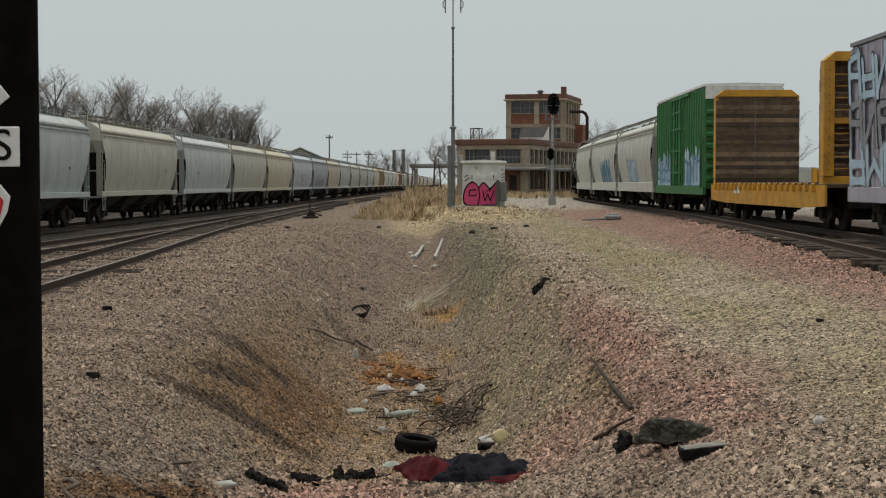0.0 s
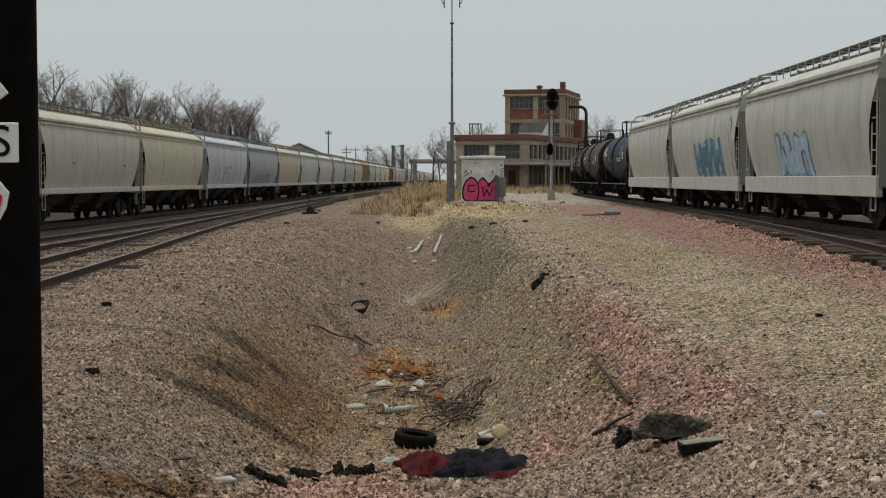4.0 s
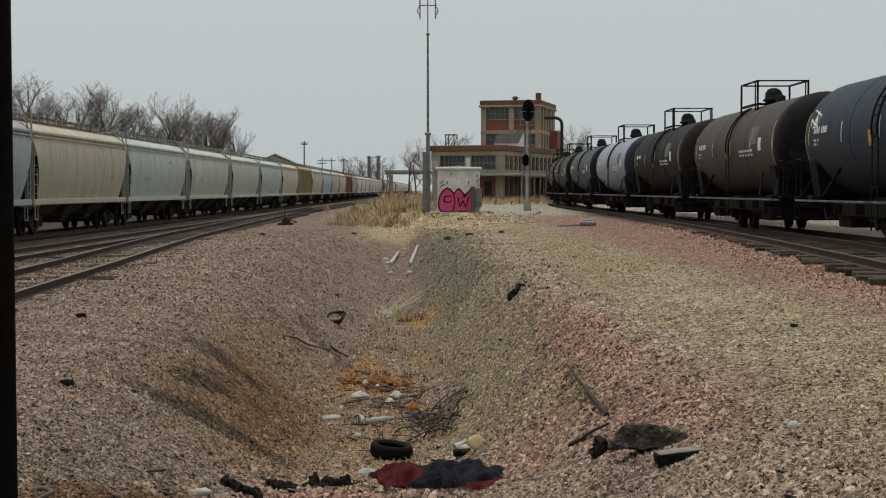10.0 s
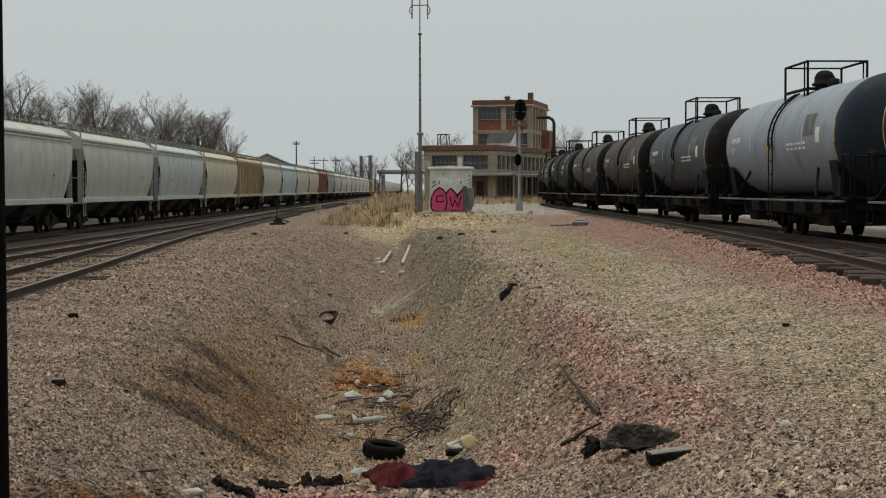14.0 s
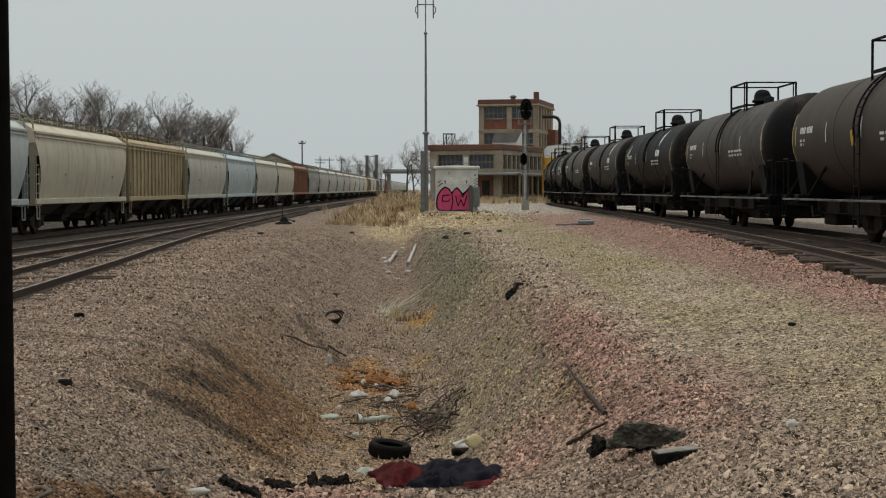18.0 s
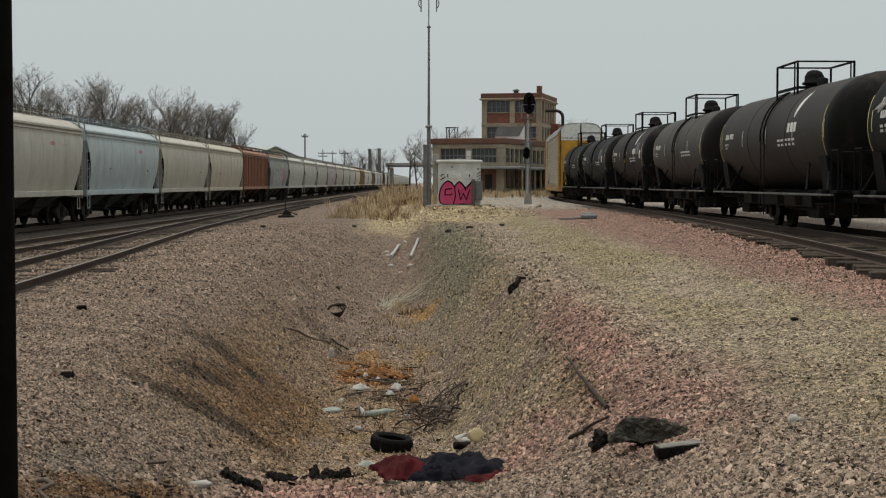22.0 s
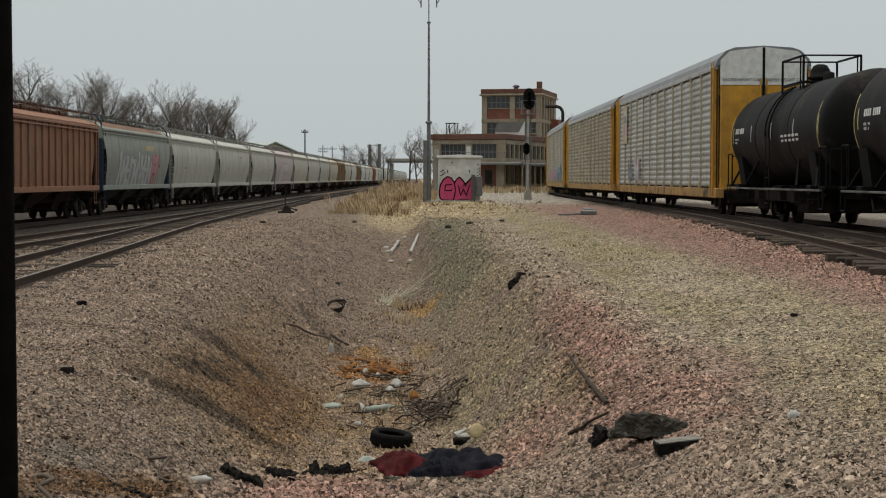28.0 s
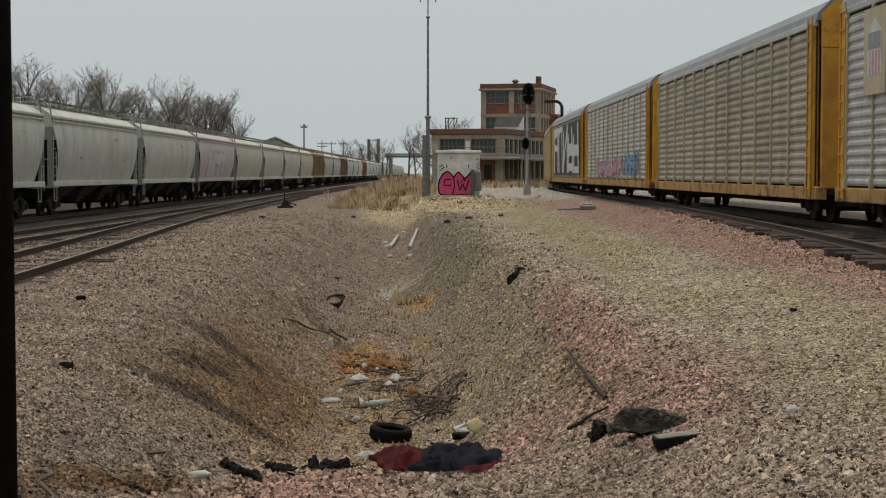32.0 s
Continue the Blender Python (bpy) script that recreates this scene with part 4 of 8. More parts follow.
    part("brake_pipe", Geo().pipe([(-1.0, -(half - 3.6), 0.62), (-1.0, -0.8, 0.58), (-0.85, 0.2, 0.70), (-1.0, half - 3.6, 0.62)], 0.035, 6).pipe([(0.9, -(half - 3.6), 0.66), (0.9, half - 3.6, 0.66)], 0.03, 6), GRIME_SHADE, car)
    # skid lengthened to fill the shaded space between the trucks
    part("bottom_skid", Geo().prism([(-3.6, 0.98), (-2.7, 0.36), (-0.9, 0.36), (-0.7, 0.30), (0.7, 0.30), (0.9, 0.36), (2.7, 0.36), (3.6, 0.98)], "x", -0.72, 0.72), GRIME_SHADE, car)
    # dark strips and blocks added where only shade shows below the side rail
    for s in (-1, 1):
        part("side_skirt", Geo().cbox(*sorted((s * 1.18, s * 1.24)), -(half - 3.9), half - 3.9, 0.62, 0.92, 0.01), GRIME_SHADE, car)
        part("brake_beam", Geo().cbox(-1.1, 1.1, s * (half - 4.3) - 0.55, s * (half - 4.3) + 0.55, 0.34, 0.72, 0.03), GRIME_SHADE, car)
    part("brake_rod", Geo().cbox(-0.9, -0.7, -(half - 4.0), half - 4.0, 0.50, 0.58, 0.01), GRIME_SHADE, car)
    part("air_reservoir", Geo().tube((-0.7, 1.2, 0.85), (-0.7, 2.4, 0.85), 0.2, 12).cbox(-0.95, -0.5, 0.2, 0.9, 0.6, 0.9, 0.03), GRIME_SHADE, car)
    add_couplers(car, half)
    for o in car.children_recursive:
        # the near head is coloured darker than the shell
        head_colour = (0.022, 0.031, 0.042) if colour[2] > 0.2 else (0.0085, 0.008, 0.008)
        o.color = (*(colour if o.name.startswith(("tank_shell", "weld_ring")) else head_colour if o.name.startswith("dark_head") else trim), 1)
    return car, zc, barrel


PATCH = surface("chalky_repaint_patch", (0.17, 0.168, 0.163), (0.08, 0.078, 0.075), 3.0, 0.7, 0.0, 0.0, stain=((0.06, 0.055, 0.05), 2.2, 0.52, 0.7))
FADED = surface("faded_grey_band", (0.085, 0.08, 0.075), (0.045, 0.042, 0.039), 1.5, 0.7, 0.0, 0.0, stain=((0.02, 0.018, 0.017), 1.2, 0.5, 0.75), gloss=0.1)
ORANGE = surface("placard_orange", (0.55, 0.33, 0.02), (0.4, 0.24, 0.02), 9.0, 0.6, 0.0, 0.0)


def on_shell(outline, zc, radius, y0, side, lift=0.006, n=6):
    """A patch bent round the tank: outline as (y, angle in degrees above the middle) quads."""
    g = Geo()
    for (ya, yb, a0, a1) in outline:
        ring = []
        for y in (ya, yb):
            ring.append([(side * (radius + lift) * math.cos(a), y0 + y, zc + (radius + lift) * math.sin(a)) for a in np.radians(np.linspace(a0, a1, n))])
        g.loft(ring, closed=False, caps=False)
    return g


def tank_marks(car, zc, barrel, kind, rng, radius=1.42):
    """Reflectors, stencilled numbers as bars, patches and leaf marks on the side towards the ballast."""
    for k in range(5):
        y = -barrel + 0.9 + k * (2 * barrel - 1.8) / 4
        part("reflector", on_shell([(y - 0.03, y + 0.03, -7, 12)], zc, radius, 0, -1), REFLECT if k in (0, 4) else WHITE, car)
    num = []
    for row, (h, n) in enumerate(((6.5, 8), (2.5, 7), (2.5, 5))):
        a, y = (4, -4, -8)[row], barrel * 0.80
        for i in range(n):
            w = h * 0.016
            num.append((y - w, y, a, a + h))
            y -= w + h * 0.006 + (0.12 if i == 3 else 0)
    tagged(part("number_panel", on_shell(num, zc, radius, 0, -1, n=3), WHITE, car), kind="stuff")
    more = []
    for i in range(5):
        y = -barrel * 0.2 - i * 0.42
        more += [(y - 0.32, y, -6, -3.5), (y - 0.28, y - 0.02, -11, -8.5)]
    tagged(part("data_panel", on_shell(more, zc, radius, 0, -1, n=3), WHITE, car), kind="stuff")
    if "patch" in kind:
        y = -barrel * rng.uniform(0.45, 0.6)
        part("repaint_patch", on_shell([(y - 0.55, y + 0.5, 2, 24)], zc, radius, 0, -1), PATCH, car)
        part("data_plate", on_shell([(y - 1.15, y - 0.75, -6, 9)], zc, radius, 0, -1), WHITE, car)
        part("placard", on_shell([(barrel * 0.1 - 0.16, barrel * 0.1 + 0.16, -13, 1)], zc, radius, 0, -1), ORANGE, car)
    if "leaf" in kind:
        leaf = []
        for i in range(12):
            u = i / 11
            w = 0.30 * math.sin(math.pi * min(1, u * 1.02)) ** 0.8
            c = -barrel * 0.42 - 0.35 * u
            leaf.append((c - w * 0.6, c + w * 0.55, 16 + u * 36, 16 + (u + 1 / 11) * 36))
        part("leaf_emblem", on_shell(leaf, zc, radius, 0, -1, n=2), WHITE, car)
        for i in range(3):
            part("emblem_bar", on_shell([(-barrel * 0.42 - 0.5 + i * 0.36, -barrel * 0.42 - 0.22 + i * 0.36, 3, 13)], zc, radius, 0, -1, n=3), WHITE, car)
    if "band" in kind:
        part("faded_band", on_shell([(-barrel * 0.85, -barrel * 0.15, -25, 60)], zc, radius, 0, -1, 0.004, 12), FADED, car)
    if "tag" in kind:
        part("spray_tag", scribble(rng, 0.9, 0.5, zc, radius, barrel * 0.86), WHITE, car)


def scribble(rng, w, h, zc, radius, y0):
    g = Geo()
    pts = [(y0 - rng.uniform(0, w), rng.uniform(0, h) + 0.2) for _ in range(12)]
    for (ya, za), (yb, zb) in zip(pts, pts[1:]):
        pa, pb = math.asin(za / radius), math.asin(zb / radius)
        a = Vector((-(radius + 0.01) * math.cos(pa), ya, zc + za))
        b = Vector((-(radius + 0.01) * math.cos(pb), yb, zc + zb))
        g.tube(a, b, 0.022, 4)
    return g


# hatches of the tank cars along the track at 16 s, with colour and marks
TANKS = [
    (-35.6, -19.3, (0.0365, 0.0481, 0.0664), "patch tag", "dark blue-grey tank car with a chalky repaint patch"),
    (-19.3, -3.0, (0.0692, 0.0599, 0.0534), "patch", "brown-grey soot-streaked tank car"),
    (-3.0, 13.4, (0.0114, 0.0107, 0.0107), "patch", "black tank car with orange placard"),
    (13.4, 29.8, (0.2691, 0.3042, 0.3393), "patch", "pale blue-grey tank car with dark ends"),
    (29.8, 46.0, (0.0754, 0.0858, 0.0974), "patch", "slate-grey tank car with a worn shell"),
    (46.0, 62.2, (0.0599, 0.0496, 0.0431), "patch", "brown-grey tank car with dusty top"),
    (62.2, 78.8, (0.0626, 0.0547, 0.0481), "band", "brown-black tank car with a faded band"),
    (78.8, 96.3, (0.0098, 0.0098, 0.0103), "leaf tag", "black tank car with a white leaf emblem and tags"),
    (96.3, 113.4, (0.0435, 0.0391, 0.0362), "leaf", "charcoal-brown tank car with a white leaf emblem"),
    (113.4, 128.6, (0.0725, 0.0667, 0.0609), "", "grey-brown tank car with a plain dusty shell"),
    (128.6, 143.4, (0.0275, 0.0232, 0.0217), "leaf patch", "brown-black tank car with a white leaf emblem"),
    (143.4, 159.2, (0.0103, 0.0101, 0.0103), "patch", "black tank car with a small repaint patch"),
    (159.2, 172.8, (0.0078, 0.0078, 0.0078), "", "glossy black tank car with white reflectors"),
]


def tanks():
    rng = random.Random(11)
    for a, b, colour, kind, words in TANKS:
        length = b - a
        car, zc, barrel = tank_car(length, words, colour, spare=1.15 if b < 170 else 0.6)
        tank_marks(car, zc, barrel, kind, rng)
        RIGHT_TRAIN.append((car, (a + b) / 2, length / 2 - 2.3))


tanks()


def pale_hoppers():
    first = None
    for i, (a, b) in enumerate(((-85.7, -68.8), (-68.8, -52.3), (-52.3, -35.9))):
        car = hopper_car(16.5, ride=0.0, skirt=0.82) if first is None else copy_thing(first, Matrix())
        first = first or car
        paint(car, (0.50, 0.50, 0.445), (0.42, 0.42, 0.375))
        tagged(car, ("dirty white covered hopper car with blue spray paint", "dirty white covered hopper car with teal spray letters", "plain dirty white covered hopper car")[i], "freight car", "freight train")
        RIGHT_TRAIN.append((car, (a + b) / 2, 16.5 / 2 - 2.35))
        HOPPERS.append(car)


HOPPERS = []
pale_hoppers()


POST_TAN = surface("tan_rack_posts", (0.47, 0.40, 0.26), (0.38, 0.33, 0.22), 2.0, 0.55, 0.0, 0.1, streak=0.4)


def autorack(length, label, dull):
    """A covered car carrier with corrugated side panels."""
    car = thing("autorack_car", label, "freight car", group="freight train")
    half = length / 2
    w, z0, z1 = 1.52, 0.92, 4.80
    n = 12
    bay = (length - 3.4) / n
    panel = Geo()
    rows = 18
    prof = []
    for k in range(rows):
        zz = z0 + 0.05 + (z1 - z0 - 0.1) * k / rows
        h = (z1 - z0 - 0.1) / rows
        prof += [(0.0, zz), (0.027, zz + h * 0.25), (0.027, zz + h * 0.55), (0.0, zz + h * 0.75)]
    prof.append((0.0, z1 - 0.05))
    panel.loft([[(x, y, z) for x, z in prof] for y in (-bay / 2 + 0.02, bay / 2 - 0.02)], closed=False, caps=False, smooth=False)
    pm = panel.mesh("side_panel")
    post = Geo().cbox(0.0, 0.065, -0.032, 0.032, z0 - 0.02, z1, 0.01).cbox(0.0, 0.10, -0.045, 0.045, z0 - 0.03, z0 + 0.22, 0.012).cbox(0.0, 0.085, -0.06, 0.06, z1 - 0.10, z1, 0.01).mesh("side_post")
    for s in (-1, 1):
        for k in range(n):
            y = -(length - 3.4) / 2 + bay * (k + 0.5)
            o = part("side_panel", pm, GALV_DIRTY if dull else GALV, car, at=pose(s * w, y, 0, 0, 0, 0 if s > 0 else 180))
        for k in range(n + 1):
            y = -(length - 3.4) / 2 + bay * k
            part("side_post", post, POST_TAN, car, at=pose(s * (w + 0.002), y, 0, 0, 0, 0 if s > 0 else 180))
        part("side_sill", Geo().cbox(*sorted((s * 1.30, s * 1.57)), -(half - 0.8), half - 0.8, 0.60, 0.92, 0.02), SILL_PAINT, car)
        part("top_chord", Geo().cbox(*sorted((s * 1.46, s * 1.57)), -(half - 1.1), half - 1.1, z1, z1 + 0.16, 0.02), GALV, car)
        part("inner_wall", Geo().box(*sorted((s * (w - 0.06), s * (w - 0.02))), -(half - 1.2), half - 1.2, 0.95, z1), IRON, car)
        part("end_post", Geo().cbox(*sorted((s * 1.40, s * 1.58)), half - 1.68, half - 1.22, 0.66, z1 + 0.12, 0.03), YELLOW, car)
        part("end_post", Geo().cbox(*sorted((s * 1.40, s * 1.58)), -(half - 1.22), -(half - 1.68), 0.66, z1 + 0.12, 0.03), YELLOW, car)
        for e in (-1, 1):
            part("ladder", AR_LADDER, YELLOW, car, at=pose(s * 1.60, e * (half - 1.45), 0.66, 0, 0, 0 if s > 0 else 180))
    arch = [(1.56, z1 + 0.14), (1.50, z1 + 0.34), (1.22, z1 + 0.62), (0.95, z1 + 0.72), (0.0, z1 + 0.78), (-0.95, z1 + 0.72), (-1.22, z1 + 0.62), (-1.50, z1 + 0.34), (-1.56, z1 + 0.14)]
    part("roof", Geo().loft([[(x, y, z) for x, z in arch] for y in np.linspace(-(half - 1.0), half - 1.0, 14)], smooth=False), ROOF_GALV, car)
    for e in (-1, 1):
        for s in (-1, 1):
            door = Geo().cbox(*sorted((s * 0.03, s * 1.40)), *sorted((e * (half - 1.12), e * (half - 1.0))), 0.86, 4.3, 0.03)
            d = part("end_door", door, YELLOW, car)
            part("door_bar", Geo().tube((s * 0.10, e * (half - 0.98), 1.1), (s * 0.10, e * (half - 0.98), 4.5), 0.03, 6), YELLOW, d)
        cap = Geo().prism([(1.40, 4.3), (1.42, z1 + 0.3), (1.12, z1 + 0.60), (0.0, z1 + 0.74), (-1.12, z1 + 0.60), (-1.42, z1 + 0.3), (-1.40, 4.3)], "y", *sorted((e * (half - 1.12), e * (half - 0.99))))
        c = part("end_gable", cap, WHITE, car)
        part("gable_seam", Geo().box(-0.04, 0.04, *sorted((e * (half - 1.0), e * (half - 0.96))), 3.6, z1 + 0.72), BLACK, c)
        add_truck(car, e * (half - 3.2))
    part("deck", Geo().box(-1.4, 1.4, -(half - 1.0), half - 1.0, 0.72, 0.86), GRIME_SHADE, car)
    # extra-wide sill, added to shut out the bright ground below the deck
    part("centre_sill", Geo().box(-1.0, 1.0, -(half - 0.9), half - 0.9, 0.44, 0.72), GRIME_SHADE, car)
    part("under_gear", Geo().cbox(-1.1, -0.5, -1.0, 0.6, 0.5, 0.92, 0.04).tube((0.6, -2, 0.75), (0.6, 1, 0.75), 0.16, 10), GRIME_SHADE, car)
    add_couplers(car, half)
    return car


AR_LADDER = ladder_geo(4.4, 0.40, 0.4).mesh("ladder")


def autoracks():
    a = 172.6
    masters = {}
    for i in range(7):
        length = 28.3
        key = i % 2 == 1
        if key in masters:
            car = copy_thing(masters[key], Matrix())
        else:
            car = masters[key] = autorack(length, "", key)
        tagged(car, ("silver corrugated autorack car with yellow ends, posts and sill", "dusty grey corrugated autorack car with yellow ends")[key], "freight car", "freight train")
        RIGHT_TRAIN.append((car, a + length / 2, length / 2 - 3.2))
        RACKS.append(car)
        a += length + 0.15


RACKS = []
autoracks()
# only the first carrier shows a white gable
for rack in RACKS:
    for o in rack.children:
        if o.name.startswith("end_gable") and not (rack is RACKS[0] and o.data.vertices[0].co.y < 0):
            o.data = o.data.copy()
            o.data.materials[0] = YELLOW


# green boxcar, bulkhead flat and a tagged boxcar lead the visible part of the train
BOX_LADDER = ladder_geo(2.0, 0.42, 0.38).mesh("ladder")


def boxcar(length, label, body, roof, top=5.0):
    car = thing("boxcar", label, "freight car", group="freight train")
    half = length / 2
    b = half - 0.8
    part("body", Geo().cbox(-1.46, 1.46, -b, b, 1.05, top - 0.15, 0.03), body, car)
    rib = Geo().prism([(0, -0.09), (0.055, -0.05), (0.055, 0.05), (0, 0.09)], "z", 1.12, top - 0.22).mesh("side_rib")
    n = 9
    for s in (-1, 1):
        for d in (-1, 1):
            for k in range(n):
                y = d * (1.75 + (b - 1.9) * k / (n - 1))
                part("side_rib", rib, body, car, at=pose(s * 1.46, y, 0, 0, 0, 0 if s > 0 else 180))
        door = part("door", Geo().cbox(*sorted((s * 1.46, s * 1.55)), -1.55, 1.55, 1.2, top - 0.3, 0.02), body, car)
        for y in (-1.3, -0.35, 0.35, 1.3):
            part("locking_rod", Geo().tube((s * 1.58, y, 1.15), (s * 1.58, y, top - 0.3), 0.035, 6), body, door)
        for z in (1.7, 2.6, 3.5, 4.2):
            part("door_brace", Geo().box(*sorted((s * 1.55, s * 1.59)), -1.5, 1.5, z - 0.05, z + 0.05), body, door)
        part("side_sill", Geo().cbox(*sorted((s * 1.40, s * 1.53)), -b, b, 0.80, 1.16, 0.02), body, car)
        part("ladder", BOX_LADDER, body, car, at=pose(s * 1.54, -(b - 0.35), 1.05, 0, 0, 0 if s > 0 else 180))
        part("door_track", Geo().box(*sorted((s * 1.46, s * 1.6)), -3.4, 1.8, top - 0.32, top - 0.22), body, car)
        ridge = Geo().prism([(s * b, -0.13), (s * (b + 0.09), -0.05), (s * (b + 0.09), 0.05), (s * b, 0.13)], "x", -1.40, 1.40).mesh("end_ridge")
        for z in np.arange(1.4, top - 0.75, 0.42):
            part("end_ridge", ridge, body, car, at=pose(0, 0, z))
        for z in np.arange(1.5, 3.2, 0.36):
            part("grab_iron", Geo().tube((-1.35, s * (b + 0.13), z), (-0.85, s * (b + 0.13), z), 0.018, 5), body, car)
        add_truck(car, s * (half - 2.4))
    r = Geo().prism([(-1.5, top - 0.15), (1.5, top - 0.15), (1.5, top - 0.06), (0, top - 0.02), (-1.5, top - 0.06)], "y", -b - 0.02, b + 0.02)
    part("roof", r, roof, car)
    part("end_band", Geo().box(-1.45, 1.45, -b - 0.075, -b - 0.002, top - 0.62, top - 0.16), roof, car)
    # sill made wider to keep the space below the body dark
    part("centre_sill", Geo().box(-0.9, 0.9, -half + 0.8, half - 0.8, 0.62, 1.0), GRIME_SHADE, car)
    add_couplers(car, half)
    return car


LILAC = surface("faded_lilac_paint", (0.40, 0.37, 0.43), (0.30, 0.29, 0.34), 1.2, 0.6, 0.0, 0.1, 6.0, streak=0.5, stain=((0.10, 0.11, 0.15), 1.4, 0.62, 0.72))
PLANK = [surface(f"weathered_plank_{n}", c, tuple(v * 0.6 for v in c), 4.0, 0.85, 0.0, 0.4, 18.0, vary=0.45, streak=0.3, stain=((0.05, 0.036, 0.026), 2.2, 0.5, 0.75)) for n, c in (("brown", (0.185, 0.125, 0.080)), ("dark", (0.115, 0.080, 0.054)))]


def bulkhead_flat(length, label):
    car = thing("bulkhead_flat_car", label, "freight car", group="freight train")
    half = length / 2
    part("deck", Geo().cbox(-1.5, 1.5, -(half - 0.7), half - 0.7, 1.12, 1.24, 0.02), PLANK[1], car)
    pocket = Geo().cbox(0.0, 0.09, -0.06, 0.06, 1.02, 1.25, 0.012).mesh("stake_pocket")
    rivet = Geo().lathe([(0.0, -0.01), (0.017, -0.006), (0.017, 0.006), (0.0, 0.01)], 6, Matrix.Rotation(math.pi / 2, 4, "X")).mesh("rivet")
    plank = Geo().cbox(-1.5, 1.5, -0.11, 0.11, 1.24, 1.275, 0.008).mesh("deck_plank")
    y = -(half - 1.9)
    while y < half - 1.9:
        part("deck_plank", plank, PLANK[0], car, at=pose(0, y, 0))
        y += 0.25
    for s in (-1, 1):
        part("side_sill", Geo().prism([(-(half - 0.7), 1.20), (half - 0.7, 1.20), (half - 0.7, 0.66), (half * 0.6, 0.58), (-half * 0.6, 0.58), (-(half - 0.7), 0.66)], "x", *sorted((s * 1.46, s * 1.52))), YELLOW, car)
        for k in np.linspace(-(half - 1.8), half - 1.8, 20):
            part("stake_pocket", pocket, YELLOW, car, at=pose(s * 1.52, k, 0, 0, 0, 0 if s > 0 else 180))
        y0 = s * (half - 1.45)
        b = part("bulkhead", Geo().cbox(-1.5, 1.5, *sorted((y0 + s * 0.02, y0 + s * 0.40)), 1.2, 1.42, 0.02), YELLOW, car)
        part("cross_beam", Geo().cbox(-1.22, 1.22, *sorted((y0 + s * 0.02, y0 + s * 0.40)), 2.76, 2.92, 0.015), YELLOW, b)
        for x in (-1.36, 1.36):
            part("corner_post", Geo().cbox(x - 0.14, x + 0.14, *sorted((y0 + s * 0.02, y0 + s * 0.46)), 1.42, 4.36, 0.02), YELLOW, b)
            for z in np.arange(1.6, 4.3, 0.21):
                part("rivet", rivet, IRON, b, at=pose(x, y0 + s * 0.462, z))
        for x in (-0.62, 0.0, 0.62):
            part("stanchion", Geo().cbox(x - 0.05, x + 0.05, *sorted((y0 + s * 0.02, y0 + s * 0.34)), 1.42, 4.36, 0.012), YELLOW, b)
        for z in np.arange(1.62, 4.3, 0.30):
            if abs(z - 2.84) > 0.1:
                part("rung", Geo().tube((-1.22, y0 + s * 0.42, z), (1.22, y0 + s * 0.42, z), 0.012, 5), YELLOW, b)
        part("bulkhead_cap", Geo().prism([(-1.5, 4.36), (-1.2, 4.60), (1.2, 4.60), (1.5, 4.36)], "y", *sorted((y0 - s * 0.06, y0 + s * 0.46))), YELLOW, b)
        for k in range(20):
            cut = 0.10 if k == 19 else 0.0
            pl = Geo().cbox(-1.50 + cut + 0.004 * (k * 5 % 3), 1.505 - cut - 0.004 * (k * 7 % 4), -0.03 - 0.006 * (k * 3 % 4), 0.0, 0.0, 0.151, 0.005)
            part("bulkhead_plank", pl, PLANK[(k * 7 + 3) % 5 > 2], b, at=pose(0, y0, 1.28 + k * 0.154, 0, 0, 0 if s > 0 else 180))
        part("nail_strip", Geo().box(-0.10, -0.075, *sorted((y0 - s * 0.052, y0 - s * 0.060)), 1.4, 4.3), PATCH, b)
        add_truck(car, s * (half - 2.6))
    # widened sill fills the shaded space under the deck
    part("centre_sill", Geo().box(-0.9, 0.9, -(half - 0.8), half - 0.8, 0.60, 1.12), GRIME_SHADE, car)
    add_couplers(car, half)
    return car


def lead_cars():
    green = boxcar(15.2, "green ribbed boxcar with pale blue spray paint on its side", GREEN, WHITE, 5.05)
    RIGHT_TRAIN.append((green, -92.9, 15.2 / 2 - 2.4))
    flat = bulkhead_flat(18.8, "yellow bulkhead flat car with plank-lined bulkheads and empty deck")
    RIGHT_TRAIN.append((flat, -110.3, 18.8 / 2 - 2.6))
    tagged_box = boxcar(15.8, "faded lilac boxcar covered in dark and turquoise spray paint", LILAC, ROOF_GALV, 4.62)
    RIGHT_TRAIN.append((tagged_box, -128.4, 15.8 / 2 - 2.4))
    LEADERS.extend((green, flat, tagged_box))


LEADERS = []
lead_cars()

# ---- signal cabinet, masts and the old works ----
CABINET = surface("cabinet_white", (0.66, 0.66, 0.63), (0.52, 0.52, 0.49), 1.5, 0.5, 0.0, 0.05, streak=0.3)
PINK = surface("pink_spray_paint", (0.62, 0.085, 0.20), (0.52, 0.06, 0.16), 3.0, 0.5, 0.0, 0.0)
GREY_STEEL = surface("grey_steel", (0.20, 0.205, 0.205), (0.14, 0.14, 0.14), 3.0, 0.55, 0.4, 0.1, streak=0.3)
CONCRETE = surface("weathered_concrete", (0.36, 0.34, 0.30), (0.26, 0.245, 0.215), 1.5, 0.85, 0.0, 0.3, 12.0, streak=0.35)
STRAW = surface("dry_straw", (0.53, 0.41, 0.255), (0.38, 0.285, 0.17), 1.2, 0.9, 0.0, 0.0, gloss=0.1)


def cab_point(x, y):
    """A place on the cabinet's front in its own space, from decimetres right and up of its lower corner."""
    return (-1.36 + x * 0.0351, -1.0, y * 0.0351)


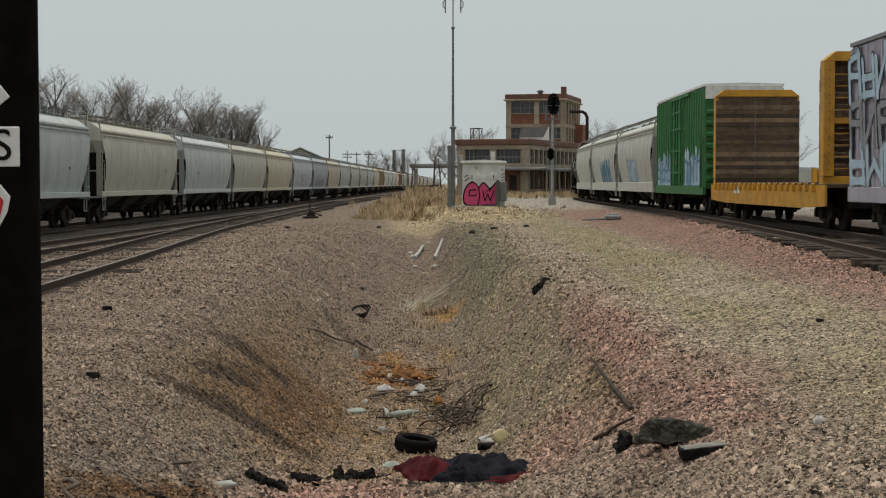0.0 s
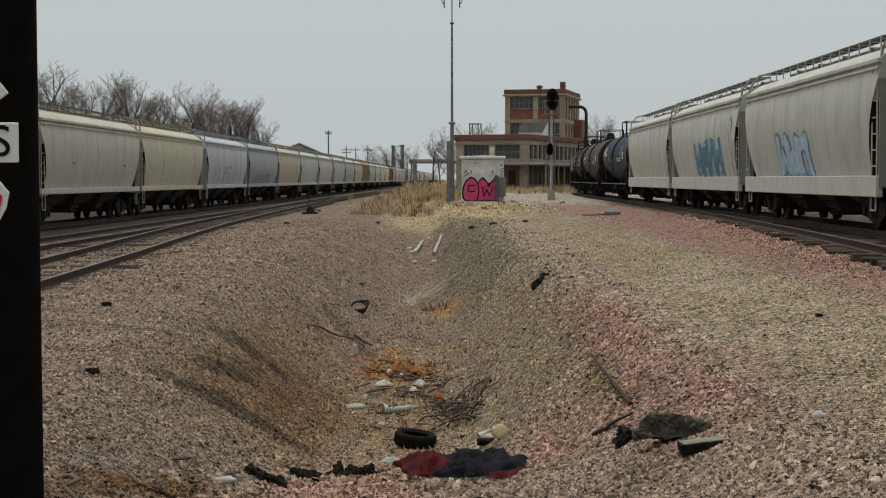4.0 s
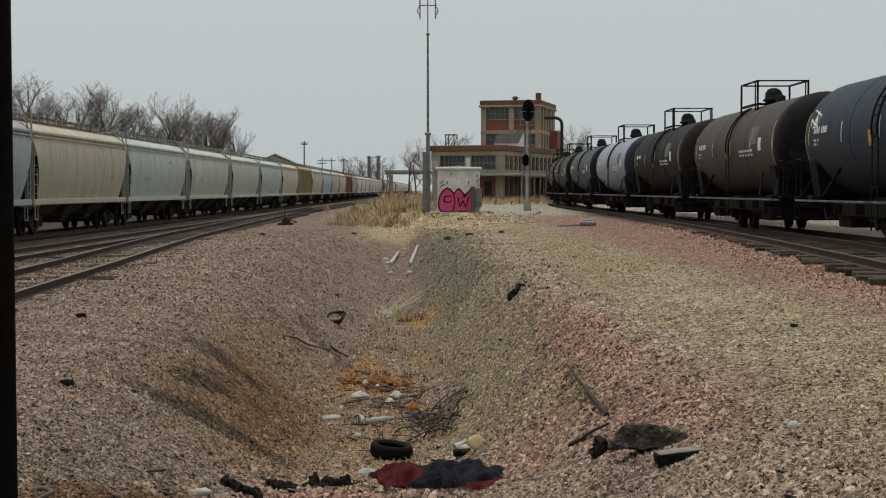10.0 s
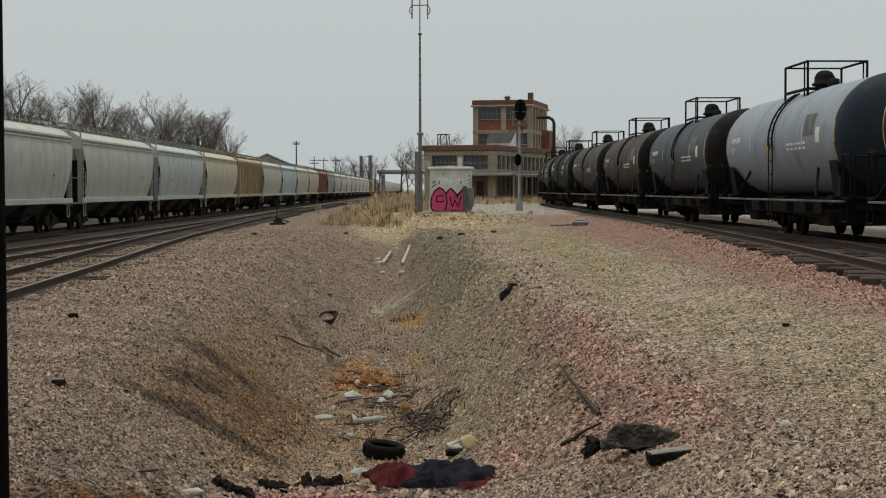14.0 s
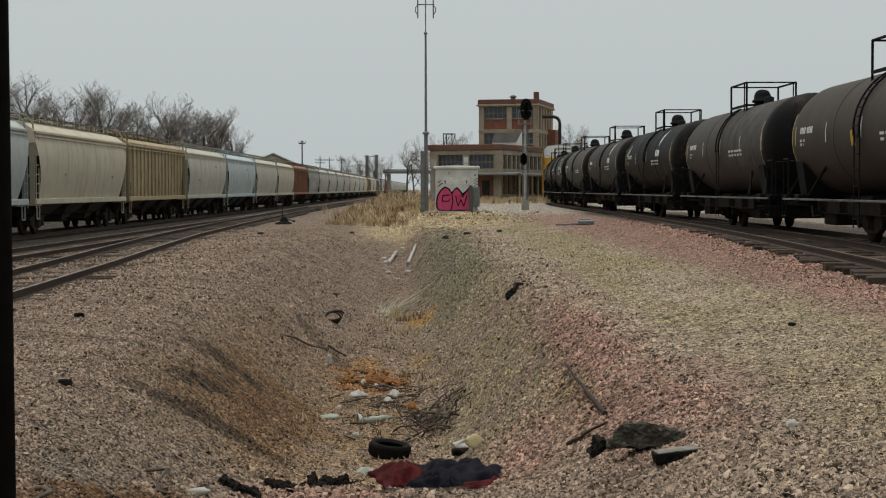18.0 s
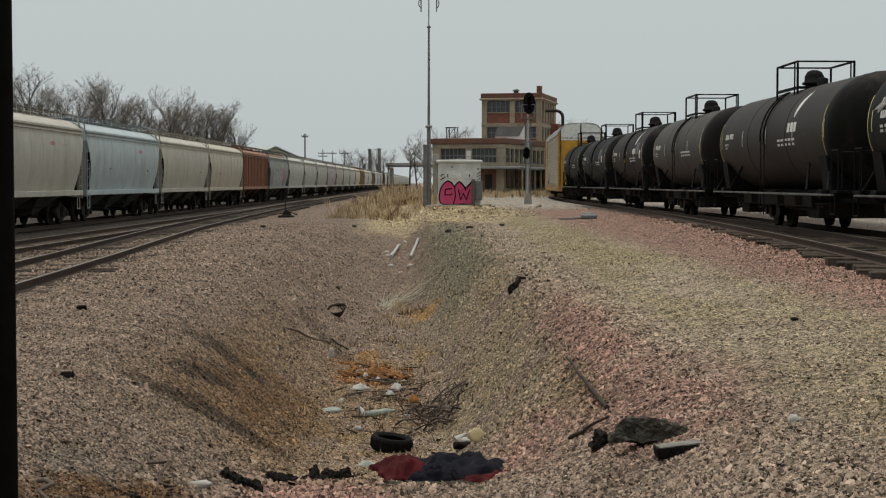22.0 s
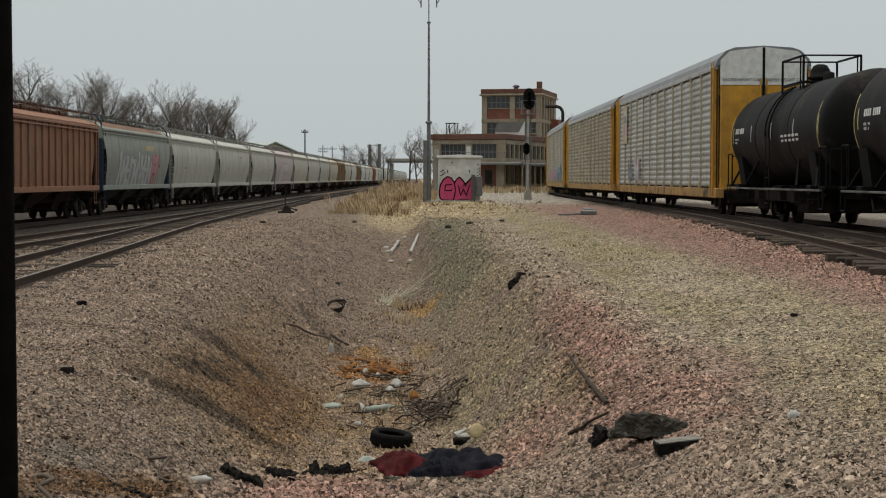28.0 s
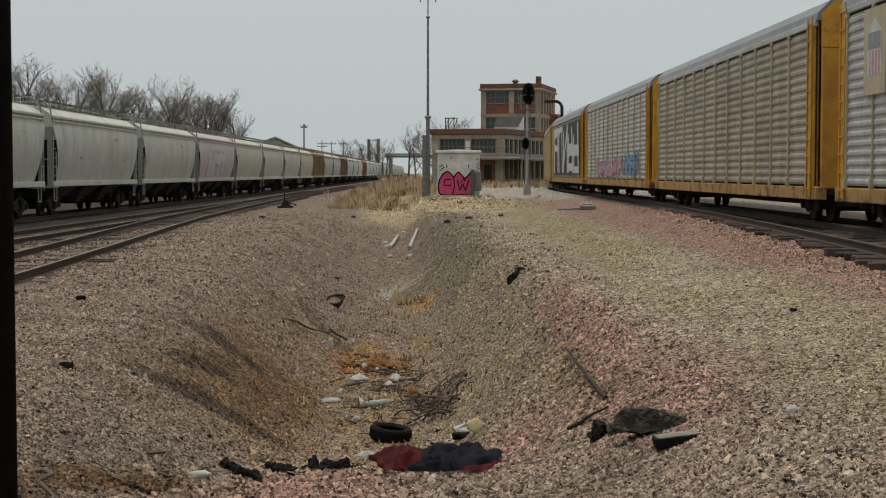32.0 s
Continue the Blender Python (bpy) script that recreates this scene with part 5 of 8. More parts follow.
def signal_cabinet():
    c = thing("signal_cabinet", "white steel signal cabinet with pink bubble graffiti on a gravel mound", "cabinet", pose(2.52, 97.6, 0.24))
    body = part("cabinet_body", Geo().cbox(-1.32, 1.32, -0.98, 0.98, 0.0, 2.62, 0.03), CABINET, c)
    part("cabinet_roof", Geo().cbox(-1.44, 1.44, -1.10, 1.10, 2.62, 2.80, 0.04).prism([(-1.40, 2.8), (1.40, 2.8), (0.0, 2.88)], "y", -1.06, 1.06), CABINET, c)
    part("plinth", Geo().cbox(-1.5, 1.5, -1.2, 1.2, -0.5, 0.02, 0.03), CONCRETE, c)
    part("notice_plate", Geo().box(-0.80, 0.84, -0.995, -0.981, 1.70, 2.14), WHITE, c)
    for x in (-0.72, 0.62):
        part("latch", Geo().cbox(x - 0.03, x + 0.03, -1.03, -0.99, 1.72, 1.92, 0.01), BLACK, c)
    part("junction_box", Geo().cbox(0.98, 1.42, -1.22, -0.985, 0.30, 1.50, 0.02), GREY_STEEL, c)
    part("conduit", Geo().pipe([(-1.40, -0.6, 2.55), (-1.75, -0.6, 2.55), (-1.85, -0.6, 2.65), (-1.85, -0.6, 3.2)], 0.055, 8), CABINET, c)
    part("vent", Geo().box(1.1, 1.2, -1.0, -0.985, 2.2, 2.3).box(-0.5, -0.42, -1.0, -0.985, 2.3, 2.42), GREY_STEEL, c)
    pts = [(3, 16), (5, 28), (11, 38), (18, 43), (25, 40), (30, 32), (34, 38), (39, 42), (45, 36), (50, 29), (56, 36), (62, 43), (63, 3), (60, 0.8), (42, 2), (36, 0.6), (22, 0.5), (8, 1.5), (4, 6)]
    tri = [cab_point(*p) for p in pts]
    mid = cab_point(32, 16)
    g = Geo()
    front = [(x, -0.988, z) for x, _, z in tri]
    g.add([(mid[0], -0.988, mid[2])] + front, [(0, i + 1, (i + 1) % len(front) + 1) for i in range(len(front))])
    art = part("graffiti_fill", g, PINK, c)
    line = Geo()
    def stroke(path, r=0.035):
        q = [cab_point(*p) for p in path]
        line.pipe([(x, -0.990, z) for x, _, z in q], r, 5)
    stroke(pts + pts[:1], 0.045)
    stroke([(30, 32), (32, 18), (30, 8), (28, 2)])
    stroke([(26, 29), (14, 28), (13, 18), (25, 18), (26, 22)])
    stroke([(37, 27), (41, 9), (46, 21), (51, 9), (57, 28)])
    stroke([(50, 29), (50, 25)])
    part("graffiti_outline", line, BLACK, art)
    spots = Geo()
    for k in range(5):
        x, y = cab_point(5 + (k % 3) * 3, 44 + k * 2.2)[::2]
        spots.box(x, x + 0.12, -0.99, -0.983, y, y + 0.06)
    for k in range(6):
        x, y = cab_point(70 + (k % 2) * 3, 44 + k * 2.6)[::2]
        spots.box(x, x + 0.09, -0.99, -0.983, y, y + 0.06)
    tagged(part("dark_tags", spots, BLACK, art), kind="stuff")


signal_cabinet()
solo("marker_post", Geo().cbox(-0.12, 0.12, -0.10, 0.10, -0.5, 1.70, 0.03), surface("grey_timber", (0.115, 0.105, 0.095), (0.075, 0.07, 0.062), 4.0, 0.85, 0.0, 0.4, 25.0), "weathered grey post in front of the signal cabinet", "post", pose(3.38, 96.2, 0.15))


def radio_mast():
    m = thing("radio_mast", "tall grey steel radio mast with a small fork antenna", "mast", pose(0.62, 96.8, 0.1))
    part("lower_pole", Geo().tube((0, 0, -0.4), (0, 0, 5.0), 0.15, 14, 0.12), GREY_STEEL, m)
    part("upper_pole", Geo().tube((0, 0, 5.0), (0, 0, 11.2), 0.085, 12, 0.06), GREY_STEEL, m)
    part("collar", Geo().lathe([(0.13, 4.92), (0.21, 4.94), (0.21, 5.06), (0.1, 5.1)], 14), GREY_STEEL, m)
    part("collar", Geo().lathe([(0.07, 11.1), (0.12, 11.12), (0.12, 11.22), (0.05, 11.25)], 12), GREY_STEEL, m)
    ant = Geo().tube((0, 0, 11.2), (0, 0, 14.2), 0.035, 8)
    ant.pipe([(-0.45, 0, 12.95), (-0.62, 0, 12.75), (-0.62, 0, 12.5), (-0.5, 0, 12.35)], 0.03, 6).pipe([(0.45, 0, 12.95), (0.62, 0, 12.75), (0.62, 0, 12.5), (0.5, 0, 12.35)], 0.03, 6)
    for x in (-0.48, 0.48):
        ant.tube((x, 0, 12.1), (x, 0, 13.9), 0.04, 8)
    ant.tube((-0.55, 0, 12.95), (0.55, 0, 12.95), 0.035, 6).tube((-0.5, 0, 13.5), (0.5, 0, 13.5), 0.025, 6)
    part("antenna", ant, GREY_STEEL, m)
    part("base_timber", Geo().cbox(-0.34, -0.08, -0.2, 0.2, -0.5, 3.9, 0.03), GREY_STEEL, m)
    part("anchor_slab", Geo().cbox(-0.1, 1.1, -0.5, 0.4, -0.3, 0.14, 0.03), CONCRETE, m)
    part("stub_cabinet", Geo().cbox(0.3, 0.62, 0.1, 0.5, 0.8, 3.3, 0.02), CONCRETE, m)


radio_mast()


def block_signal():
    s = thing("railway_signal", "tall grey railway signal mast with black oval backgrounds", "signal", pose(7.48, 106.6, 0.3))
    part("signal_pole", Geo().tube((0, 0, 0), (0, 0, 6.5), 0.10, 12, 0.08), surface("pale_pole_paint", (0.42, 0.415, 0.40), (0.32, 0.31, 0.30), 3.0, 0.6, 0.1, 0.1, streak=0.3), s)
    part("pole_base", Geo().prism([(-0.28, -0.3), (0.28, -0.3), (0.24, 0.30), (0.15, 0.55), (-0.15, 0.55), (-0.24, 0.30)], "y", -0.25, 0.25), CONCRETE, s)
    for z, k, dx in ((6.75, 1.0, 0.05), (3.35, 0.55, -0.12)):
        head = part("signal_head", Geo().loft([[(dx + 0.40 * k * math.cos(a), y, z + 0.74 * k * math.copysign(abs(math.sin(a)) ** 0.75, math.sin(a))) for a in [math.tau * i / 24 for i in range(24)]] for y in (-0.32, -0.26)]), BLACK, s)
        for dz in (0.32, 0.0, -0.32):
            part("signal_hood", Geo().lathe([(0.15, 0.0), (0.16, 0.32), (0.14, 0.33), (0.13, 0.02)], 12, Matrix.Translation((dx, -0.31, z + dz * k)) @ Matrix.Rotation(math.pi / 2, 4, "X")), BLACK, head)
        part("signal_case", Geo().cbox(dx - 0.22, dx + 0.22, -0.26, 0.05, z - 0.5 * k, z + 0.5 * k, 0.03), BLACK, head)
    gal = Geo().box(-0.46, 0.46, -0.35, 0.6, 5.72, 5.77)
    for x in (-0.44, 0.44):
        gal.pipe([(x, -0.3, 5.75), (x, -0.3, 6.65), (x, 0.55, 6.65), (x, 0.55, 5.75)], 0.03, 6)
        gal.tube((x, 0.1, 5.72), (0, 0.1, 5.0), 0.04, 6)
    gal.tube((-0.44, 0.55, 6.65), (0.44, 0.55, 6.65), 0.03, 6).tube((-0.44, -0.3, 6.65), (0.44, -0.3, 6.65), 0.03, 6)
    part("gallery", gal, GREY_STEEL, s)
    part("lower_bracket", Geo().box(-0.6, 0.6, -0.1, 0.1, 2.62, 2.68).box(-0.5, 0.5, -0.1, 0.1, 4.1, 4.15), GREY_STEEL, s)
    part("ladder", ladder_geo(5.6, 0.36, 0.35), GREY_STEEL, s, at=pose(0.05, 0.55, 0.2, 0, 0, 90))


block_signal()

# ---- the derelict works: four-storey tower and a two-storey wing, turned a little away ----
BRICK = surface("red_brick", (0.24, 0.09, 0.058), (0.15, 0.065, 0.046), 1.2, 0.85, 0.0, 0.2, 20.0, streak=0.45, stain=((0.30, 0.25, 0.19), 0.8, 0.66, 0.78))
FRAME = surface("stained_concrete_frame", (0.36, 0.305, 0.225), (0.24, 0.195, 0.14), 0.7, 0.85, 0.0, 0.2, 8.0, streak=0.75, stain=((0.13, 0.095, 0.065), 0.9, 0.56, 0.72))
PARAPET = surface("brown_parapet", (0.165, 0.075, 0.052), (0.105, 0.056, 0.042), 0.8, 0.8, 0.0, 0.2, streak=0.5, stain=((0.27, 0.22, 0.17), 0.9, 0.64, 0.78))
m_, n_, l_, GLASS = nodes_of("dusty_window_glass")
GLASS.inputs["Base Color"].default_value = (0.05, 0.055, 0.055, 1)
GLASS.inputs["Roughness"].default_value = 0.25
DARK_GLASS = m_
# near-black walls and sheets stand for unlit rooms; the shade is their colour
VOID = surface("interior_shade", (0.02, 0.018, 0.016), (0.03, 0.027, 0.024), 2.0, 0.95, 0.0, 0.0)
LEAN = surface("grey_sheet_roof", (0.19, 0.19, 0.185), (0.14, 0.14, 0.135), 0.8, 0.6, 0.1, 0.1, streak=0.4)
TW = 0.0782  # tower scale: metres for one unit of its drawing


def bay_window(parent, x0, x1, y, z0, z1, bars, depth=0.35, along=1, boarded=0.0):
    """A window set back in a wall that runs along x (along=1) or along y (0)."""
    w = part("window", Geo().box(x0, x1, y + depth, y + depth + 0.05, z0, z1) if along else Geo().box(y - depth - 0.05, y - depth, x0, x1, z0, z1), DARK_GLASS, parent)
    fr = Geo()
    for k in range(bars + 1):
        x = x0 + (x1 - x0) * k / bars
        t = 0.045
        if along:
            fr.box(x - t, x + t, y + depth - 0.08, y + depth, z0, z1)
        else:
            fr.box(y - depth, y - depth + 0.08, x - t, x + t, z0, z1)
    for z in (z0, (z0 + z1) / 2, z1):
        if along:
            fr.box(x0, x1, y + depth - 0.06, y + depth - 0.005, z - 0.04, z + 0.04)
        else:
            fr.box(y - depth + 0.005, y - depth + 0.06, x0, x1, z - 0.04, z + 0.04)
    part("window_frame", fr, GREY_STEEL, w)
    return w


def old_tower():
    b = thing("factory_tower", "derelict four-storey concrete-framed factory tower with red brick spandrels", "building", pose(9.77, 242.0, -0.16, 0, 0, -13.5) @ Matrix.Scale(1.1, 4))
    W, D, H = 8.5, 14.0, 14.2
    levels = [0.0, 2.6, 6.1, 9.7, 13.35]
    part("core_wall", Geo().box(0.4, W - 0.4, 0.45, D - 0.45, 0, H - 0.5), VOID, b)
    for x0 in (0.0, 4.0, W - 0.75):
        part("pilaster", Geo().cbox(x0, x0 + 0.75, 0.0, 0.8, 0, H - 0.5, 0.03), FRAME, b)
        part("pilaster", Geo().cbox(x0, x0 + 0.75, D - 0.8, D, 0, H - 0.5, 0.03), FRAME, b)
    for k in range(1, 6):
        y = k * (D - 0.7) / 5.5
        part("pilaster", Geo().cbox(W - 0.7, W + 0.02, y, y + 0.7, 0, H - 0.5, 0.03), FRAME, b)
        part("pilaster", Geo().cbox(-0.02, 0.7, y, y + 0.7, 0, H - 0.5, 0.03), FRAME, b)
    for z in levels[1:]:
        part("floor_band", Geo().cbox(-0.03, W + 0.03, -0.03, D + 0.03, z - 0.22, z + 0.28, 0.03), FRAME, b)
    part("parapet", Geo().cbox(-0.12, W + 0.12, -0.12, D + 0.12, H - 0.7, H, 0.05), PARAPET, b)
    part("cornice", Geo().cbox(-0.3, W + 0.3, -0.3, D + 0.3, H - 0.95, H - 0.7, 0.05), FRAME, b)
    for k, z in enumerate(levels[:-1]):
        top = levels[k + 1] - 0.22
        for x0, x1 in ((0.75, 4.0), (4.75, W - 0.75)):
            part("spandrel", Geo().box(x0, x1, 0.2, 0.45, z + 0.28, z + 1.75), BRICK, b)
            bay_window(b, x0, x1, 0.0, z + 1.75, top, 5)
            part("window_sill", Geo().cbox(x0, x1, 0.05, 0.45, z + 1.70, z + 1.82, 0.02), FRAME, b)
        for j in range(5):
            y0, y1 = j * (D - 0.7) / 5.5 + 0.7, (j + 1) * (D - 0.7) / 5.5
            part("spandrel", Geo().box(W - 0.45, W - 0.2, y0, y1, z + 0.28, z + 1.6), BRICK, b)
            bay_window(b, y0, y1, W, z + 1.6, top, 2, along=0)
    part("chimney", Geo().cbox(W - 1.0, W - 0.3, 2.0, 2.8, H - 0.5, H + 1.1, 0.04), PARAPET, b)
    part("roof_vent", Geo().lathe([(0.35, H - 0.2), (0.35, H + 0.4), (0.6, H + 0.45), (0.2, H + 0.75)], 12, Matrix.Translation((4.4, 3, 0))), GREY_STEEL, b)
    part("stair_head", Geo().cbox(W - 0.2, W + 1.1, 9.0, 12.5, 0, 10.2, 0.03), BRICK, b)


old_tower()


def works_wing():
    b = thing("factory_wing", "derelict two-storey factory wing with brown parapet, broken windows and loading canopy", "building", pose(1.85, 206.0, 0.0, 0, 0, -20.5))
    W, D, H = 9.9, 29.4, 7.45
    z2 = 3.9
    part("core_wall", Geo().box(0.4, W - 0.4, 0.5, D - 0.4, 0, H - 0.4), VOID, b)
    part("parapet", Geo().cbox(-0.25, W + 0.25, -0.25, D + 0.25, H - 0.75, H, 0.05), PARAPET, b)
    part("upper_band", Geo().cbox(-0.05, W + 0.05, -0.05, D + 0.05, H - 1.35, H - 0.75, 0.03), FRAME, b)
    part("middle_band", Geo().cbox(-0.05, W + 0.05, -0.05, D + 0.05, z2 - 0.5, z2 + 0.35, 0.03), FRAME, b)
    for x0 in (0.0, 4.55, W - 1.1):
        part("pilaster", Geo().cbox(x0, x0 + (1.1 if x0 != 4.55 else 0.9), 0.0, 0.7, 0, H - 0.7, 0.03), FRAME, b)
    for x0, x1 in ((1.1, 4.55), (5.45, W - 1.1)):
        bay_window(b, x0, x1, 0.0, z2 + 0.35, H - 1.35, 6)
        part("lower_wall", Geo().box(x0, x1, 0.25, 0.5, 0, z2 - 0.5), PARAPET, b)
    for k in range(14):
        y = 0.6 + k * 2.05
        part("pilaster", Geo().cbox(W - 0.45, W + 0.02, y - 0.22, y + 0.22, 0, H - 0.7, 0.02), FRAME, b)
        if k < 13:
            bay_window(b, y + 0.22, y + 1.83, W, z2 + 0.35, H - 1.35, 2, along=0)
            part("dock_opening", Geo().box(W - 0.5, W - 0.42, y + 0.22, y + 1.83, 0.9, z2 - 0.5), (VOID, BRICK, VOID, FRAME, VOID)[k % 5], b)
    part("dock_base", Geo().cbox(W - 0.6, W + 0.06, 0.8, D - 0.2, 0, 0.9, 0.02), FRAME, b)
    part("whitewash_patch", Geo().box(4.7, 5.3, -0.012, -0.002, z2 + 0.4, z2 + 1.9), WHITE, b)
    part("canopy", Geo().loft([[(W + x, y, z) for x, z in ((0.0, z2 - 0.4), (0.0, z2 - 0.1), (2.6, z2 - 0.35), (2.6, z2 - 0.62))] for y in (-0.6, D)], smooth=False), LEAN, b)
    for k in range(10):
        part("canopy_post", Geo().tube((W + 2.4, 0.2 + k * 2.9, 0), (W + 2.4, 0.2 + k * 2.9, z2 - 0.5), 0.12, 8), FRAME, b)
    part("porch_roof", Geo().loft([[(x, y, z) for y, z in ((0.0, z2 - 0.42), (0.0, z2 - 0.12), (-1.8, z2 - 0.3), (-1.8, z2 - 0.5))] for x in (6.2, W + 2.6)], smooth=False), LEAN, b)
    part("doorway", Geo().box(7.2, 8.2, 0.19, 0.249, 0, 2.7), VOID, b)
    part("doorway", Geo().box(5.6, 6.4, 0.19, 0.249, 0, 2.5), BRICK, b)
    part("rail", Geo().pipe([(4.0, -0.4, z2 + 0.4), (4.0, -0.4, z2 + 1.1), (W + 0.5, -0.4, z2 + 1.1)], 0.04, 6), GREY_STEEL, b)
    fr = Geo()
    for x in (1.2, 2.4):
        for y in (2.0, 3.2):
            fr.tube((x, y, H - 0.1), (x, y, H + 1.5), 0.06, 6)
        fr.tube((x, 2.0, H - 0.1), (x, 3.2, H + 1.5), 0.04, 5)
    fr.box(1.1, 2.5, 1.9, 3.3, H + 1.45, H + 1.55)
    fr.tube((1.2, 2.0, H), (2.4, 2.0, H + 1.5), 0.04, 5)
    part("roof_frame", fr, IRON, b)


works_wing()


def lean_to():
    b = thing("monitor_shed", "grey-roofed rooftop shed with a white gable on the factory wing", "building", pose(10.6, 216.0, 6.9, 0, 0, -13.5))
    part("shed_wall", Geo().box(0.0, 3.6, 0.0, 2.6, 0.0, 1.2), WHITE, b)
    part("shed_roof", Geo().prism([(-0.1, 1.15), (3.9, 1.15), (3.9, 2.5), (0.4, 2.4)], "y", -0.1, 0.1), LEAN, b)
    part("gable", Geo().prism([(2.9, 0.2), (4.1, 0.0), (4.1, 2.5)], "y", -0.14, 0.4), WHITE, b)


lean_to()
duct = Geo()
arc = [(0, 0, 0), (0, 0, 8.6)] + [(-0.9 + 0.9 * math.cos(a), 0, 8.6 + 0.9 * math.sin(a)) for a in np.linspace(0.2, math.pi / 2, 6)] + [(-2.4, 0, 9.5)]
duct.pipe(arc, 0.22, 8)
solo("exhaust_duct", duct, IRON, "black bent exhaust duct beside the factory tower", "duct", pose(19.8, 214.0, 2.0))


# ---- the far side of the yard ----
def overpass():
    b = thing("road_overpass", "pale concrete road overpass across the tracks in the distance", "bridge", pose(-10.5, 430.0, 0.0))
    part("deck", Geo().cbox(1.5, 30, -5, 5, 5.9, 6.4, 0.05), GREY_STEEL, b)
    part("railing", Geo().box(1.5, 30, -5.05, -4.9, 6.41, 7.0), CONCRETE, b)
    for x in (3.0, 13.0, 24.0):
        for y in (-3.5, 3.5):
            part("pier", Geo().tube((x, y, -0.3), (x, y, 5.7), 0.5, 12), CONCRETE, b)


overpass()
TAN_WALL = surface("tan_metal_wall", (0.46, 0.42, 0.31), (0.38, 0.34, 0.25), 0.5, 0.7, 0.0, 0.1, streak=0.3)
PALE_ROOF = surface("pale_green_metal_roof", (0.42, 0.45, 0.42), (0.35, 0.37, 0.35), 0.5, 0.55, 0.1, 0.1)


def grain_shed():
    b = thing("metal_shed", "tan metal shed with a pale gable roof behind the grain train", "building", pose(-27.6, 300.0, -0.6, 0, 0, 24))
    part("wall", Geo().prism([(-6, 0), (6, 0), (6, 6.4), (0, 8.9), (-6, 6.4)], "y", 0, 30), TAN_WALL, b)
    part("roof", Geo().prism([(-6.4, 6.35), (0, 9.0), (6.4, 6.35), (6.4, 6.6), (0, 9.25), (-6.4, 6.6)], "y", -0.3, 30.3), PALE_ROOF, b)


grain_shed()


def tall_pole(x, y, h, arms, label, r=0.15):
    p = thing("utility_pole", label, "pole", pose(x, y, -0.3), group="far poles")
    part("pole", Geo().tube((0, 0, 0), (0, 0, h), r, 8, r * 0.7), GREY_STEEL, p)
    for z, w in arms:
        g = Geo().box(-w, w, -0.08, 0.08, z - 0.09, z + 0.09)
        for x2 in (-w, -w * 0.4, w * 0.4, w):
            g.tube((x2, 0, z), (x2, 0, z + 0.35), 0.06, 5)
        part("crossarm", g, GREY_STEEL, p)


tall_pole(-18.4, 252.0, 9.8, ((9.3, 0.5),), "grey mast with antennas behind the grain train")
tall_pole(-24.0, 390.0, 10.2, ((9.2, 1.1), (8.5, 1.1)), "wooden utility pole with crossarms far off")
tall_pole(-22.0, 396.0, 10.0, ((9.3, 1.1),), "wooden utility pole with crossarms far off")
tall_pole(-19.2, 402.0, 10.0, ((9.4, 1.2),), "wooden utility pole with crossarms far off")
tall_pole(-17.6, 560.0, 14.0, ((13.6, 0.9),), "square pale concrete stack far beyond the yard", 0.8)
tall_pole(-14.2, 560.0, 14.2, ((13.8, 0.9),), "square pale concrete stack far beyond the yard", 0.8)
tall_pole(-14.0, 520.0, 13.5, ((12.8, 1.1),), "wooden utility pole with crossarms far off")


def white_store():
    b = thing("white_store", "low white metal building beyond the freight track", "building", pose(27.0, 84.0, 0.0))
    part("wall", Geo().cbox(0, 26, 0, 14, 0, 3.7, 0.04), surface("white_metal_siding", (0.62, 0.63, 0.61), (0.52, 0.53, 0.51), 0.6, 0.6, 0.0, 0.1, streak=0.3), b)
    part("base_band", Geo().box(-0.03, 26.03, -0.03, 0.0, 0, 1.3), TAN_WALL, b)
    part("roof", Geo().prism([(-0.4, 3.65), (26.4, 3.65), (26.4, 3.85), (13, 4.9), (-0.4, 3.85)], "y", -0.4, 14.4), PALE_ROOF, b)


white_store()


def switch_stand():
    s = thing("switch_stand", "black iron switch stand with a thin target rod on ties", "switch stand", pose(-6.84, 80.4, -0.2))
    part("base", Geo().cbox(-0.4, 0.4, -0.3, 0.3, 0.0, 0.14, 0.02).prism([(-0.25, 0.1), (0.3, 0.1), (0.12, 0.42), (-0.08, 0.42)], "y", -0.14, 0.14), IRON, s)
    part("rod", Geo().tube((-0.05, 0, 0.3), (-0.05, 0, 1.35), 0.03, 6), IRON, s)
    part("lever", Geo().tube((0.1, 0, 0.35), (0.5, 0.1, 0.18), 0.03, 6).lathe([(0.02, 0.0), (0.08, 0.03), (0.08, 0.08), (0.02, 0.1)], 8, Matrix.Translation((0.5, 0.1, 0.14))), IRON, s)
    part("target", Geo().cbox(-0.06, -0.04, -0.12, 0.12, 1.2, 1.45, 0.004), BLACK, s)


switch_stand()
solo("switch_machine", Geo().cbox(-0.32, 0.32, -0.22, 0.22, 0.0, 0.22, 0.05).cbox(-0.7, -0.3, -0.08, 0.08, 0.02, 0.10, 0.02).cbox(-1.25, -0.6, -0.12, 0.02, 0.0, 0.07, 0.02).cbox(-0.22, 0.22, -0.16, 0.16, 0.2, 0.30, 0.05), GREY_STEEL, "grey switch machine box beside the freight track", "switch machine", pose(7.0, 64.0, 0.12))

